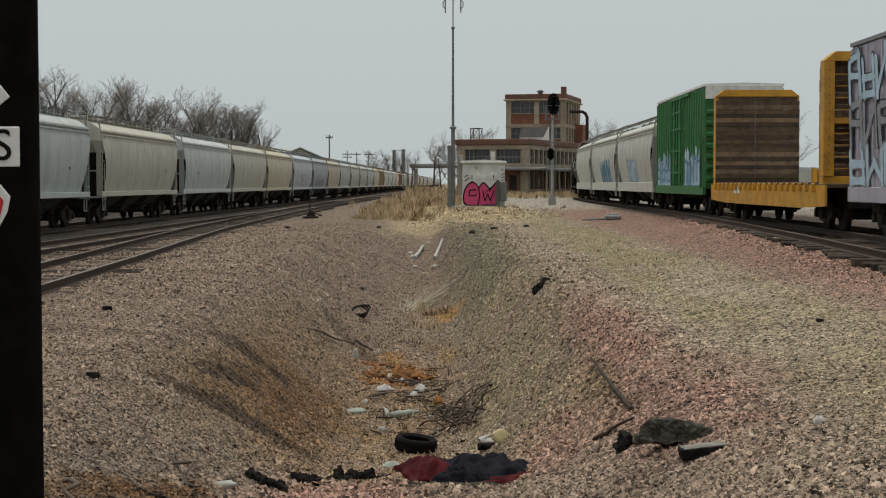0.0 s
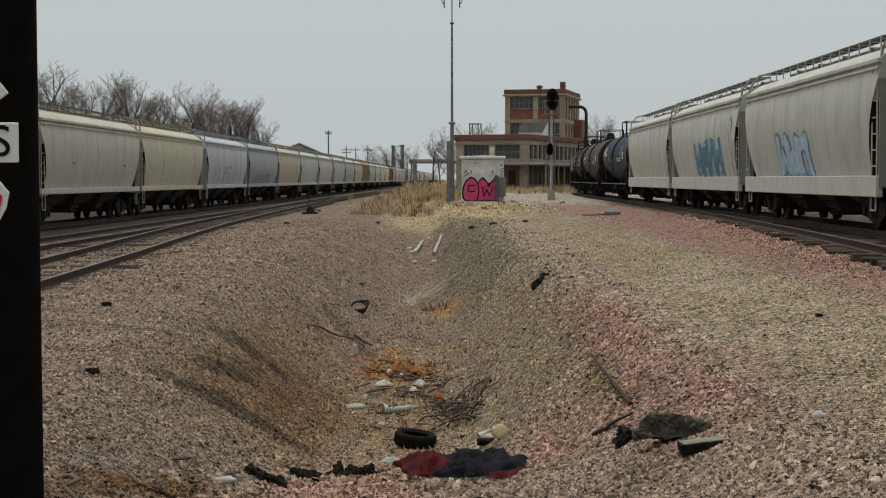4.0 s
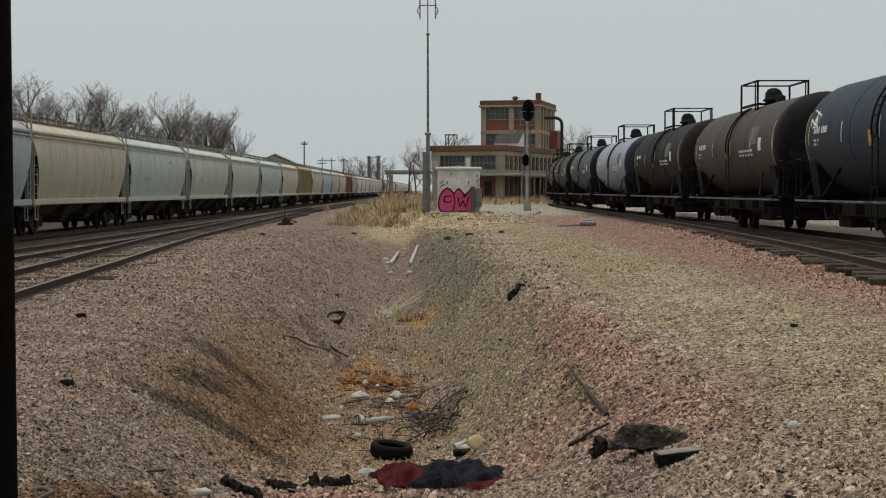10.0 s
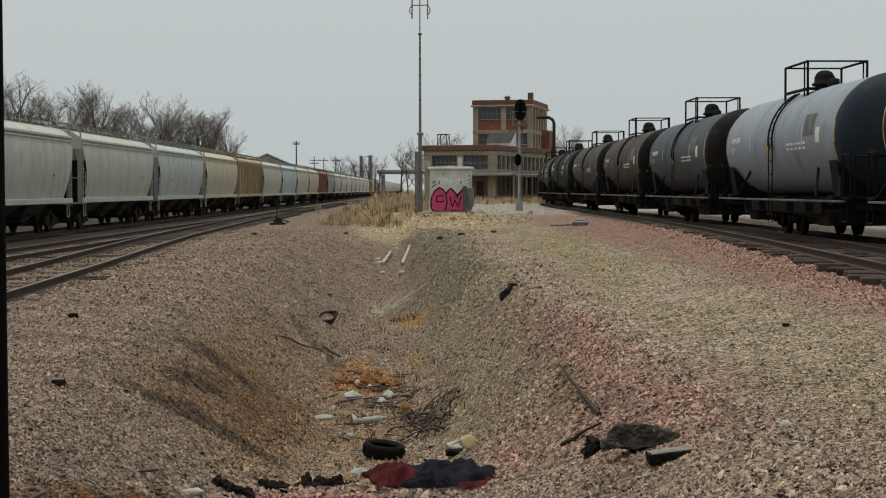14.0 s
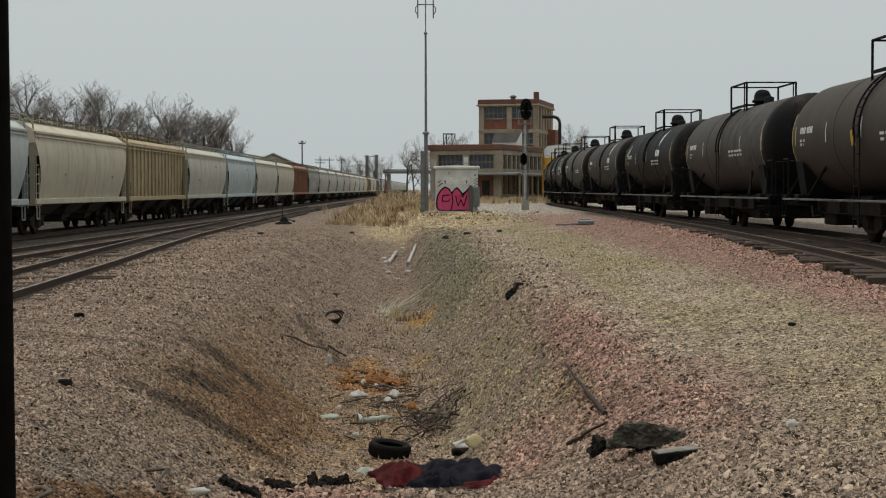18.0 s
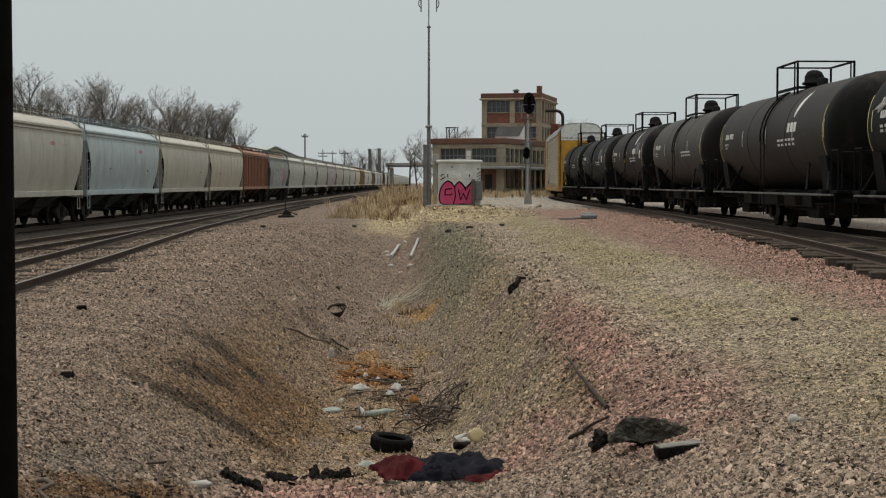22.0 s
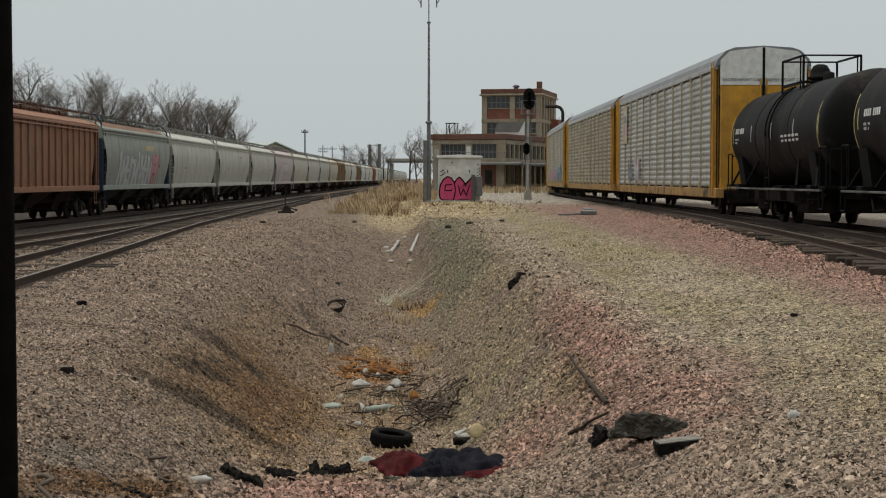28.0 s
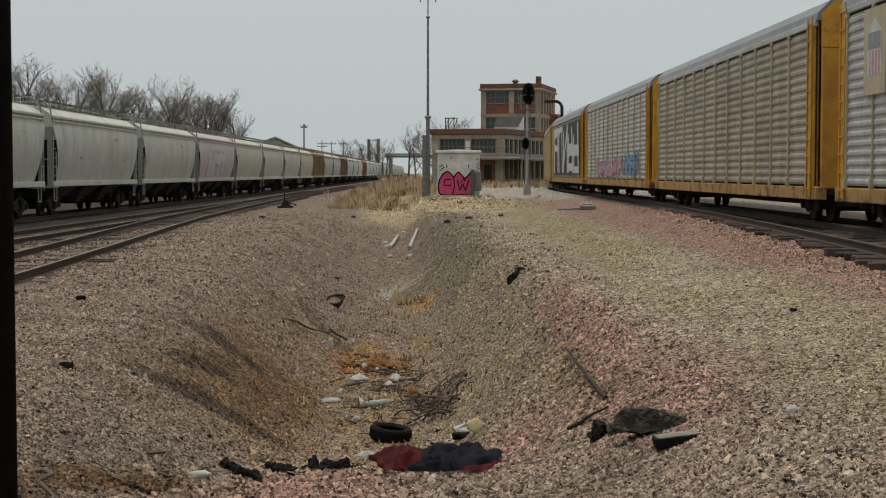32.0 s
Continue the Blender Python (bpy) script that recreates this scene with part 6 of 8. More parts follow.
# ---- crossing sign and pole in front of the crossing ----
POLE_WOOD = surface("tarred_pole", (0.005, 0.0045, 0.004), (0.009, 0.008, 0.007), 6.0, 0.9, 0.0, 0.4, 12.0, gloss=0.03)
SIGN_WHITE = surface("sign_white", (0.74, 0.74, 0.72), (0.64, 0.64, 0.62), 4.0, 0.5, 0.0, 0.0)
SIGN_RED = surface("sign_red", (0.50, 0.035, 0.03), (0.42, 0.03, 0.028), 4.0, 0.5, 0.0, 0.0)
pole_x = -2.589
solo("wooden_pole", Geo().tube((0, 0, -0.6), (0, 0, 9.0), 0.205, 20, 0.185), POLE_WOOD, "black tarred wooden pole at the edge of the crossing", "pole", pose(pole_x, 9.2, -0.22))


def lettering(text, size, at, material, parent, spread=1.0, name="letters"):
    cu = bpy.data.curves.new(name, "FONT")
    cu.body, cu.size, cu.extrude, cu.align_x, cu.align_y = text, size, 0.002, "CENTER", "CENTER"
    cu.space_character = spread
    tmp = bpy.data.objects.new(name, cu)
    me = bpy.data.meshes.new_from_object(tmp)
    bpy.data.objects.remove(tmp)
    me.materials.clear()
    return part(name, me, material, parent, at=at)


def crossing_sign():
    s = thing("crossing_sign", "railroad crossing signs on a post: crossbuck, tracks plate, yield", "road sign", pose(-2.352, 7.0, -0.02))
    part("sign_post", Geo().cbox(-0.06, 0.06, 0.02, 0.14, -0.4, 3.0, 0.01), GREY_STEEL, s)
    for a in (-1, 1):
        turn = Matrix.Translation((0, 0.0 if a > 0 else 0.012, 2.40)) @ Matrix.Rotation(radians(a * 52), 4, "Y")
        blade = part("crossbuck_blade", Geo().cbox(-0.53, 0.53, -0.012, -0.002, -0.105, 0.105, 0.003), SIGN_WHITE, s, at=turn)
        lettering("RAILROAD" if a < 0 else "CROSSING", 0.16, pose(0, -0.014, 0, 90, 0, 0), BLACK, blade)
    plate = part("tracks_plate", Geo().cbox(-0.45, 0.45, -0.012, 0.0, 1.735, 1.915, 0.004), SIGN_WHITE, s)
    lettering("TRACKS", 0.20, pose(0, -0.015, 1.825, 90, 0, 0), BLACK, plate, 1.2)
    outer = [(-0.405, 1.60), (-0.36, 1.655), (0.36, 1.655), (0.405, 1.60), (0.39, 1.53), (0.05, 0.92), (-0.05, 0.92), (-0.39, 1.53)]
    inner = [(x * 0.93, 1.40 + (z - 1.40) * 0.91) for x, z in outer]
    tri = part("yield_plate", Geo().prism(outer, "y", -0.012, 0.0), SIGN_WHITE, s)
    part("yield_border", Geo().prism(inner, "y", -0.017, -0.0125), SIGN_RED, tri)
    part("yield_centre", Geo().prism([(x * 0.5, 1.42 + (z - 1.42) * 0.5) for x, z in outer], "y", -0.021, -0.0175), SIGN_WHITE, tri)


crossing_sign()

# ---- loose stones: thousands of pieces of ballast as one mass ----
def loose_stones():
    rng = np.random.default_rng(4)
    # broken rock: a ragged base and a short ridge
    tri = np.array([(0, 1, 5), (0, 5, 4), (2, 3, 4), (2, 4, 5), (1, 2, 5), (3, 0, 4)])
    rock = np.array([(-1, -0.7, -0.6), (1, -0.7, -0.6), (1, 0.7, -0.6), (-1, 0.7, -0.6), (-0.45, 0, 0.6), (0.45, 0, 0.6)], float)
    shapes = [rock * rng.uniform(0.7, 1.25, (1, 3)) + rng.normal(0, 0.22, (6, 3)) for _ in range(60)]
    n = 335000
    # denser towards the crossing, thinning along the ditch
    y = 8.0 + 62 * rng.random(n) ** 1.8
    x = rng.uniform(-0.325, 0.325, n) * (y + 1.5)
    keep = (x > left_x(y) + 5.5) & (x < siding_x(y) - 0.9)
    # the packed crown is finer, with few loose stones
    keep &= ~((x > 2.9) & (x < siding_x(y) - 2.2) & (y > 15) & (rng.random(n) < 0.62))
    mx, my = rng.uniform(-2.0, 6.0, 5200), rng.uniform(72.0, 101.0, 5200)
    x, y = np.concatenate([x[keep], mx]), np.concatenate([y[keep], my])
    n = len(x)
    z = land(x, y) + np.array([0.055 * noise.noise((a * 0.9, b * 0.9, 0)) + 0.03 * noise.noise((a * 2.7, b * 2.7, 5)) for a, b in zip(x.tolist(), y.tolist())]) * np.where(y < 60, 1.0, 0.4)
    size = np.clip(rng.lognormal(-4.30, 0.32, n), 0.006, 0.032)
    size *= np.where((y < 16.5) & (x > -1.9) & (x < 0.4), 1.45, 1.0) * np.clip(0.8 + y / 80, 0.9, 1.35) * np.where((x > 2.9) & (x < siding_x(y) - 2.2) & (y < 70), 0.72, 1.0) * np.where(y > 71.9, 1.5, 1.0) * np.where((x < -2.2) & (y < 26), 0.8, 1.0)
    ang = rng.uniform(0, math.tau, n)
    tilt = rng.normal(0, 0.6, n)
    kind = rng.integers(0, len(shapes), n)
    verts = np.empty((n, 6, 3))
    for k, sh in enumerate(shapes):
        i = np.where(kind == k)[0]
        p = sh[None] * size[i, None, None]
        ct, st = np.cos(tilt[i])[:, None], np.sin(tilt[i])[:, None]
        py, pz = p[..., 1] * ct - p[..., 2] * st, p[..., 1] * st + p[..., 2] * ct
        ca, sa = np.cos(ang[i])[:, None], np.sin(ang[i])[:, None]
        verts[i, :, 0] = p[..., 0] * ca - py * sa + x[i, None]
        verts[i, :, 1] = p[..., 0] * sa + py * ca + y[i, None]
        verts[i, :, 2] = pz * 1.05 + (z[i] + size[i] * 0.35)[:, None]
    faces = (tri[None] + (np.arange(n) * 6)[:, None, None]).reshape(-1, 3)
    me = bpy.data.meshes.new("loose_ballast")
    me.vertices.add(n * 6)
    me.vertices.foreach_set("co", verts.reshape(-1))
    me.loops.add(len(faces) * 3)
    me.loops.foreach_set("vertex_index", faces.reshape(-1).astype(np.int32))
    me.polygons.add(len(faces))
    me.polygons.foreach_set("loop_start", np.arange(0, len(faces) * 3, 3, dtype=np.int32))
    me.update(calc_edges=True)
    ob = part("loose_ballast", me, STONE)
    tagged(ob, "loose grey, tan and pink ballast stones", "gravel", kind="stuff")


loose_stones()


def on_land(x, y, dz=0.0, *turn):
    return pose(x, y, rough_land(x, y) + dz, *turn)


RUBBER = surface("old_rubber", (0.008, 0.008, 0.008), (0.014, 0.013, 0.012), 6.0, 0.8, 0.0, 0.3, 40.0, gloss=0.06)
ASPHALT = surface("broken_asphalt", (0.035, 0.032, 0.028), (0.085, 0.078, 0.062), 5.0, 0.95, 0.0, 1.0, 40.0, stain=((0.15, 0.14, 0.115), 14.0, 0.56, 0.7), gloss=0.1)
PALETOP = surface("pale_concrete", (0.24, 0.225, 0.195), (0.13, 0.12, 0.10), 9.0, 0.95, 0.0, 0.4, 40.0)
CHAR = surface("charred_stuff", (0.007, 0.0065, 0.006), (0.030, 0.026, 0.023), 9.0, 0.9, 0.0, 0.8, 30.0, gloss=0.05)
NAVY = surface("navy_nylon", (0.0055, 0.006, 0.010), (0.011, 0.011, 0.016), 5.0, 0.7, 0.0, 0.2, 25.0, gloss=0.08)
RED = surface("red_cloth", (0.085, 0.011, 0.012), (0.04, 0.007, 0.008), 4.0, 0.7, 0.0, 0.4, 40.0, gloss=0.08)
PLASTIC = surface("dirty_white_plastic", (0.45, 0.435, 0.40), (0.30, 0.29, 0.26), 6.0, 0.4, 0.0, 0.1)
MINT = surface("pale_green_plastic", (0.33, 0.36, 0.31), (0.21, 0.23, 0.20), 6.0, 0.4, 0.0, 0.1)
DEADWOOD = surface("dead_wood", (0.17, 0.135, 0.105), (0.085, 0.065, 0.05), 6.0, 0.9, 0.0, 0.4, 30.0, vary=0.4)
DARKWOOD = surface("rotten_dark_wood", (0.035, 0.026, 0.02), (0.06, 0.045, 0.035), 6.0, 0.9, 0.0, 0.4, 30.0)
RUSTY = surface("orange_rotten_debris", (0.23, 0.098, 0.026), (0.10, 0.045, 0.016), 6.0, 0.9, 0.0, 0.5, 30.0, vary=0.4)
BEIGE = surface("yellowed_plastic", (0.52, 0.43, 0.24), (0.42, 0.34, 0.19), 6.0, 0.5, 0.0, 0.1)


def tyre():
    t = thing("car_tyre", "old black car tyre lying in the ditch", "tyre", on_land(-0.38, 20.9, 0.03, 5, 6, 20) @ Matrix.Scale(0.92, 4))
    ring = []
    for a in np.linspace(0, math.tau, 29)[:-1]:
        sec = [(0.205, 0.03), (0.24, 0.0), (0.285, 0.0), (0.305, 0.035), (0.305, 0.165), (0.285, 0.20), (0.24, 0.20), (0.205, 0.17), (0.20, 0.15), (0.26, 0.15), (0.27, 0.10), (0.26, 0.05), (0.20, 0.05)]
        ring.append([(r * math.cos(a), r * math.sin(a), z) for r, z in sec])
    ring.append(ring[0])
    part("carcass", Geo().loft(ring, caps=False), RUBBER, t)
    block = Geo().cbox(0.300, 0.312, -0.012, 0.012, 0.04, 0.16, 0.003).mesh("tread_block")
    for k in range(44):
        part("tread_block", block, RUBBER, t, at=Matrix.Rotation(math.tau * k / 44, 4, "Z"))


tyre()


def rumpled(w, d, h, seed, folds=3.0, n=26):
    """A crumpled sheet of cloth with thickness."""
    rng = random.Random(seed)
    ox, oy = rng.uniform(0, 50), rng.uniform(0, 50)
    top, low = [], []
    for j in range(n):
        for i in range(n):
            u, v = i / (n - 1) * 2 - 1, j / (n - 1) * 2 - 1
            edge = 1 + 0.30 * noise.noise((u * 1.1 + ox, v * 1.1 + oy, 3)) + 0.05 * noise.noise((u * 4 + ox, v * 4 + oy, 4))
            x, y = u * w / 2 * edge, v * d / 2 * edge
            fall = max(0.0, 1 - max(abs(u), abs(v)) ** 3)
            ridge = (1 - abs(noise.noise((u * folds + ox, v * folds * 0.7 + oy, 0)))) ** 2
            z = h * fall * (0.25 + 0.75 * ridge + 0.25 * noise.noise((u * 4 + ox, v * 4 + oy, 7)) + 0.1 * noise.noise((u * 9 + ox, v * 9 + oy, 3)))
            top.append((x, y, max(0.012, z)))
            low.append((x * 0.98, y * 0.98, -0.02))
    g = Geo()
    m = n * n
    quads = [(j * n + i, j * n + i + 1, j * n + n + i + 1, j * n + n + i) for j in range(n - 1) for i in range(n - 1)]
    g.add(top, quads, True)
    rim = [i for i in range(n)] + [j * n + n - 1 for j in range(1, n)] + [(n - 1) * n + i for i in range(n - 2, -1, -1)] + [j * n for j in range(n - 2, 0, -1)]
    k = len(g.v)
    g.add([low[i] for i in rim], [])
    g.f += [(rim[i], rim[(i + 1) % len(rim)], k + (i + 1) % len(rim), k + i) for i in range(len(rim))]
    g.s += [True] * len(rim)
    return g


def jacket():
    j = thing("discarded_jacket", "rumpled navy and red jacket thrown on the stones", "jacket", on_land(0.30, 15.7, 0.06, 8, 0, -4))
    part("back_panel", rumpled(0.92, 0.80, 0.20, 3, 2.6), NAVY, j, at=pose(0.12, 0.06, 0.0))
    part("red_sleeve", rumpled(0.56, 0.5, 0.17, 8, 2.2), RED, j, at=pose(-0.44, -0.04, 0.04, 0, 6, 25))
    part("red_hem", rumpled(0.85, 0.28, 0.11, 12, 2.6), RED, j, at=pose(0.34, -0.34, 0.02, 0, -8, 10))
    part("dark_sleeve", rumpled(0.6, 0.34, 0.2, 16), NAVY, j, at=pose(-0.08, -0.30, 0.0, 0, 4, -15))


jacket()


def boulder(name, size, material, label, category, at, seed, rough=0.35, parent=None, blocky=0.72):
    bm = bmesh.new()
    bmesh.ops.create_icosphere(bm, subdivisions=4 if size[0] > 0.35 else 3, radius=0.5)
    for v in bm.verts:
        p = v.co.copy()
        k = 1 + rough * noise.noise((p.x * 2.4 + seed, p.y * 2.4, p.z * 2.4)) + rough * 0.5 * noise.noise((p.x * 6 + seed, p.y * 6, p.z * 6)) + 0.12 * noise.noise((p.x * 17 + seed, p.y * 17, p.z * 17))
        q = p * k
        m = max(abs(q.x), abs(q.y), abs(q.z))
        q = q.lerp(q * (0.5 / max(m, 0.2)), blocky)
        v.co = (q.x * size[0], q.y * size[1], (q.z + 0.32) * size[2])
    me = bpy.data.meshes.new(name)
    bm.to_mesh(me)
    bm.free()
    return tagged(part(name, me, material, parent, label, at), label, category)


def wedge(name, outline, depth, material, label, at, seed, rough=0.05, cap=None):
    """A broken slab: an outline in x and z, roughened all over."""
    bm = bmesh.new()
    front = [bm.verts.new((x, -depth / 2, z)) for x, z in outline]
    back = [bm.verts.new((x * 0.9, depth / 2, z * 0.95)) for x, z in outline]
    m = len(outline)
    for k in range(m):
        bm.faces.new((front[k], front[(k + 1) % m], back[(k + 1) % m], back[k]))
    bm.faces.new(front[::-1])
    bm.faces.new(back)
    bmesh.ops.triangulate(bm, faces=bm.faces[:])
    for _ in range(4):
        bmesh.ops.subdivide_edges(bm, edges=[e for e in bm.edges if e.calc_length() > 0.035], cuts=1)
        bmesh.ops.triangulate(bm, faces=[f for f in bm.faces if len(f.verts) > 3])
    bmesh.ops.recalc_face_normals(bm, faces=bm.faces[:])
    bm.normal_update()
    for v in bm.verts:
        p = v.co
        k = noise.noise((p.x * 9 + seed, p.y * 9, p.z * 9)) + 0.6 * noise.noise((p.x * 24 + seed, p.y * 24, p.z * 24))
        v.co = p + v.normal * k * rough
    me = bpy.data.meshes.new(name)
    bm.to_mesh(me)
    bm.free()
    ob = tagged(part(name, me, material, None, label, at), label, "rubble")
    return ob


wedge("asphalt_chunk", [(-0.30, 0.0), (-0.33, 0.12), (-0.24, 0.19), (-0.02, 0.185), (0.22, 0.12), (0.33, 0.06), (0.31, 0.0)], 0.34, ASPHALT, "broken chunk of mossy asphalt on pink stones", on_land(1.98, 12.85, -0.02, -8, 0, -12), 2.0, 0.04)
slab = wedge("concrete_slab", [(-0.20, -0.02), (-0.21, 0.055), (0.19, 0.075), (0.21, 0.02), (0.16, -0.02)], 0.20, CHAR, "flat dark slab with a pale concrete top", on_land(2.03, 11.95, 0.0, 0, -3, 6), 7.0, 0.012)
part("pale_top", Geo().prism([(-0.19, 0.050), (0.17, 0.068), (0.16, 0.079), (-0.18, 0.062)], "y", -0.085, 0.08), PALETOP, slab)
boulder("charred_lump", (0.26, 0.24, 0.20), CHAR, "charred black lump beside the asphalt chunk", "rubble", on_land(1.68, 14.0, -0.04), 9.0, 1.0, blocky=0.2)
boulder("charred_lump", (0.16, 0.14, 0.12), CHAR, "charred black lump beside the asphalt chunk", "rubble", on_land(1.84, 13.7, -0.02), 19.0, 1.0, blocky=0.2)
boulder("rubble_lump", (0.14, 0.12, 0.10), ASPHALT, "small broken asphalt lump", "rubble", on_land(1.77, 13.8, 0.0), 15.0, 0.8)
for k, (x, y, w, h) in enumerate(((-0.97, 16.4, 0.40, 0.23), (-1.66, 14.3, 0.38, 0.17), (-1.42, 15.7, 0.36, 0.16), (-1.15, 16.0, 0.28, 0.10), (-2.15, 11.3, 0.34, 0.06), (-0.70, 16.5, 0.24, 0.10), (0.05, 15.2, 0.5, 0.08), (0.45, 15.0, 0.4, 0.08))):
    for j in range(16):
        r = random.Random(k * 9 + j)
        boulder("charred_clump", (w * r.uniform(0.15, 0.40), w * r.uniform(0.15, 0.4), h * r.uniform(0.35, 0.85)), CHAR if k < 6 else ASPHALT, "clump of charred rubbish on the stones" if k < 6 else "grey asphalt crumbs under the jacket", "rubbish", on_land(x + r.gauss(0, 0.3) * w, y + r.uniform(-0.12, 0.12), -0.02, 0, 0, r.uniform(0, 360)), k * 3.1 + j, 0.8, blocky=0.2)
for k, (x, y, s) in enumerate(((-3.43, 15.16, 0.13), (-4.78, 22.06, 0.14), (4.5, 18.5, 0.10), (1.9, 58.0, 0.26), (3.2, 60.0, 0.2), (1.0, 53.0, 0.24), (-2.3, 44.0, 0.16), (-6.2, 62.0, 0.22), (-2.9, 70.0, 0.2))):
    boulder("dark_stone", (s, s * 0.7, s * 0.6), CHAR if k < 3 else ASPHALT, "dark loose stone on the ballast", "stone", on_land(x, y, -0.01, 0, 0, k * 50), k * 5.3, 0.4)


def stick(a, b, r, material, label, name="stick", bend=0.03, seed=0):
    """A crooked stick between two points of the ground, given as x, y, height over it."""
    rng = random.Random(seed)
    pa = Vector((a[0], a[1], rough_land(a[0], a[1]) + a[2]))
    pb = Vector((b[0], b[1], rough_land(b[0], b[1]) + b[2]))
    n = 6
    pts = [pa.lerp(pb, i / n) + (Vector((rng.uniform(-1, 1), rng.uniform(-1, 1), rng.uniform(-0.5, 1))) * bend * (pb - pa).length if 0 < i < n else Vector()) for i in range(n + 1)]
    g = Geo()
    rings = []
    for i, p in enumerate(pts):
        d = (pts[min(i + 1, n)] - pts[max(i - 1, 0)]).to_track_quat("Z", "Y").to_matrix()
        k = r * (1 - 0.45 * i / n)
        rings.append([p - pa + d @ Vector((k * math.cos(t), k * math.sin(t), 0)) for t in [math.tau * j / 6 for j in range(6)]])
    g.loft(rings)
    return solo(name, g, material, label, "stick", Matrix.Translation(pa))


stick((1.83, 15.0, 0.03), (1.78, 18.6, 0.10), 0.027, DARKWOOD, "dark thin timber leaning down the bank", "timber_strip", 0.004, 1)
stick((1.45, 14.9, 0.02), (1.8, 14.6, 0.05), 0.02, DARKWOOD, "dark broken stick by the rubble", seed=3)
stick((-2.32, 13.4, 0.04), (-1.95, 12.2, 0.05), 0.018, DEADWOOD, "pale dead branch on the bank", "branch", 0.06, 4)
stick((-2.5, 10.2, 0.05), (-2.18, 9.3, 0.04), 0.02, DEADWOOD, "pale dead branch by the pole", "branch", 0.06, 5)
stick((-2.6, 30.5, 0.01), (-1.64, 32.7, 0.03), 0.028, DEADWOOD, "rotten log sliding into the ditch", "log", 0.03, 6)
stick((-1.9, 33.6, 0.03), (-1.5, 33.2, 0.05), 0.025, DARKWOOD, "rotten log sliding into the ditch", "log", 0.03, 7)


def brush_heap():
    h = thing("brush_heap", "tangle of dead branches and twigs washed into the ditch", "brushwood", pose(0.1, 26.2, -2.0))
    rng = random.Random(21)
    for i in range(150):
        cx, cy = rng.gauss(0.14, 0.24), rng.gauss(-2.0, 0.8)
        a, L = rng.uniform(0, math.tau), rng.uniform(0.12, 0.50)
        wx, wy = 0.1 + cx, 26.2 + cy
        dx, dy = L / 2 * math.cos(a), L / 2 * math.sin(a)
        z0, z1 = rough_land(wx - dx, wy - dy) + 2.0 + rng.uniform(0.0, 0.06), rough_land(wx + dx, wy + dy) + 2.0 + rng.uniform(0.0, 0.22)
        mid = Vector((cx + rng.uniform(-0.08, 0.08), cy + rng.uniform(-0.08, 0.08), (z0 + z1) / 2 + rng.uniform(-0.02, 0.08)))
        g = Geo()
        r = rng.uniform(0.006, 0.017) * (1.8 if i % 17 == 0 else 1.0)
        g.tube((cx - dx, cy - dy, z0), mid, r, 5, r * 0.8).tube(mid, (cx + dx, cy + dy, z1), r * 0.8, 5, r * 0.4)
        part("branch", g, DEADWOOD if rng.random() < 0.6 else DARKWOOD, h)


brush_heap()


def twig_litter():
    """Twigs, bark and scraps that the water left round the orange debris."""
    h = thing("twig_litter", "scattered twigs and bark washed up in the ditch", "twigs", pose(-0.55, 27.2, -2.0))
    rng = random.Random(52)
    for i in range(95):
        cx, cy = rng.gauss(0.05, 0.40), rng.gauss(0.0, 1.5)
        a, L = rng.gauss(0.15, 0.6) + math.pi * rng.randint(0, 1), rng.uniform(0.10, 0.45)
        dx, dy = L / 2 * math.cos(a), L / 2 * math.sin(a)
        z0 = rough_land(-0.55 + cx - dx, 27.2 + cy - dy) + 2.0 + rng.uniform(0.015, 0.05)
        z1 = rough_land(-0.55 + cx + dx, 27.2 + cy + dy) + 2.0 + rng.uniform(0.015, 0.10)
        r = rng.uniform(0.006, 0.018)
        part("twig", Geo().tube((cx - dx, cy - dy, z0), (cx + dx, cy + dy, z1), r, 5, r * 0.5), DARKWOOD if rng.random() < 0.55 else DEADWOOD, h)


twig_litter()


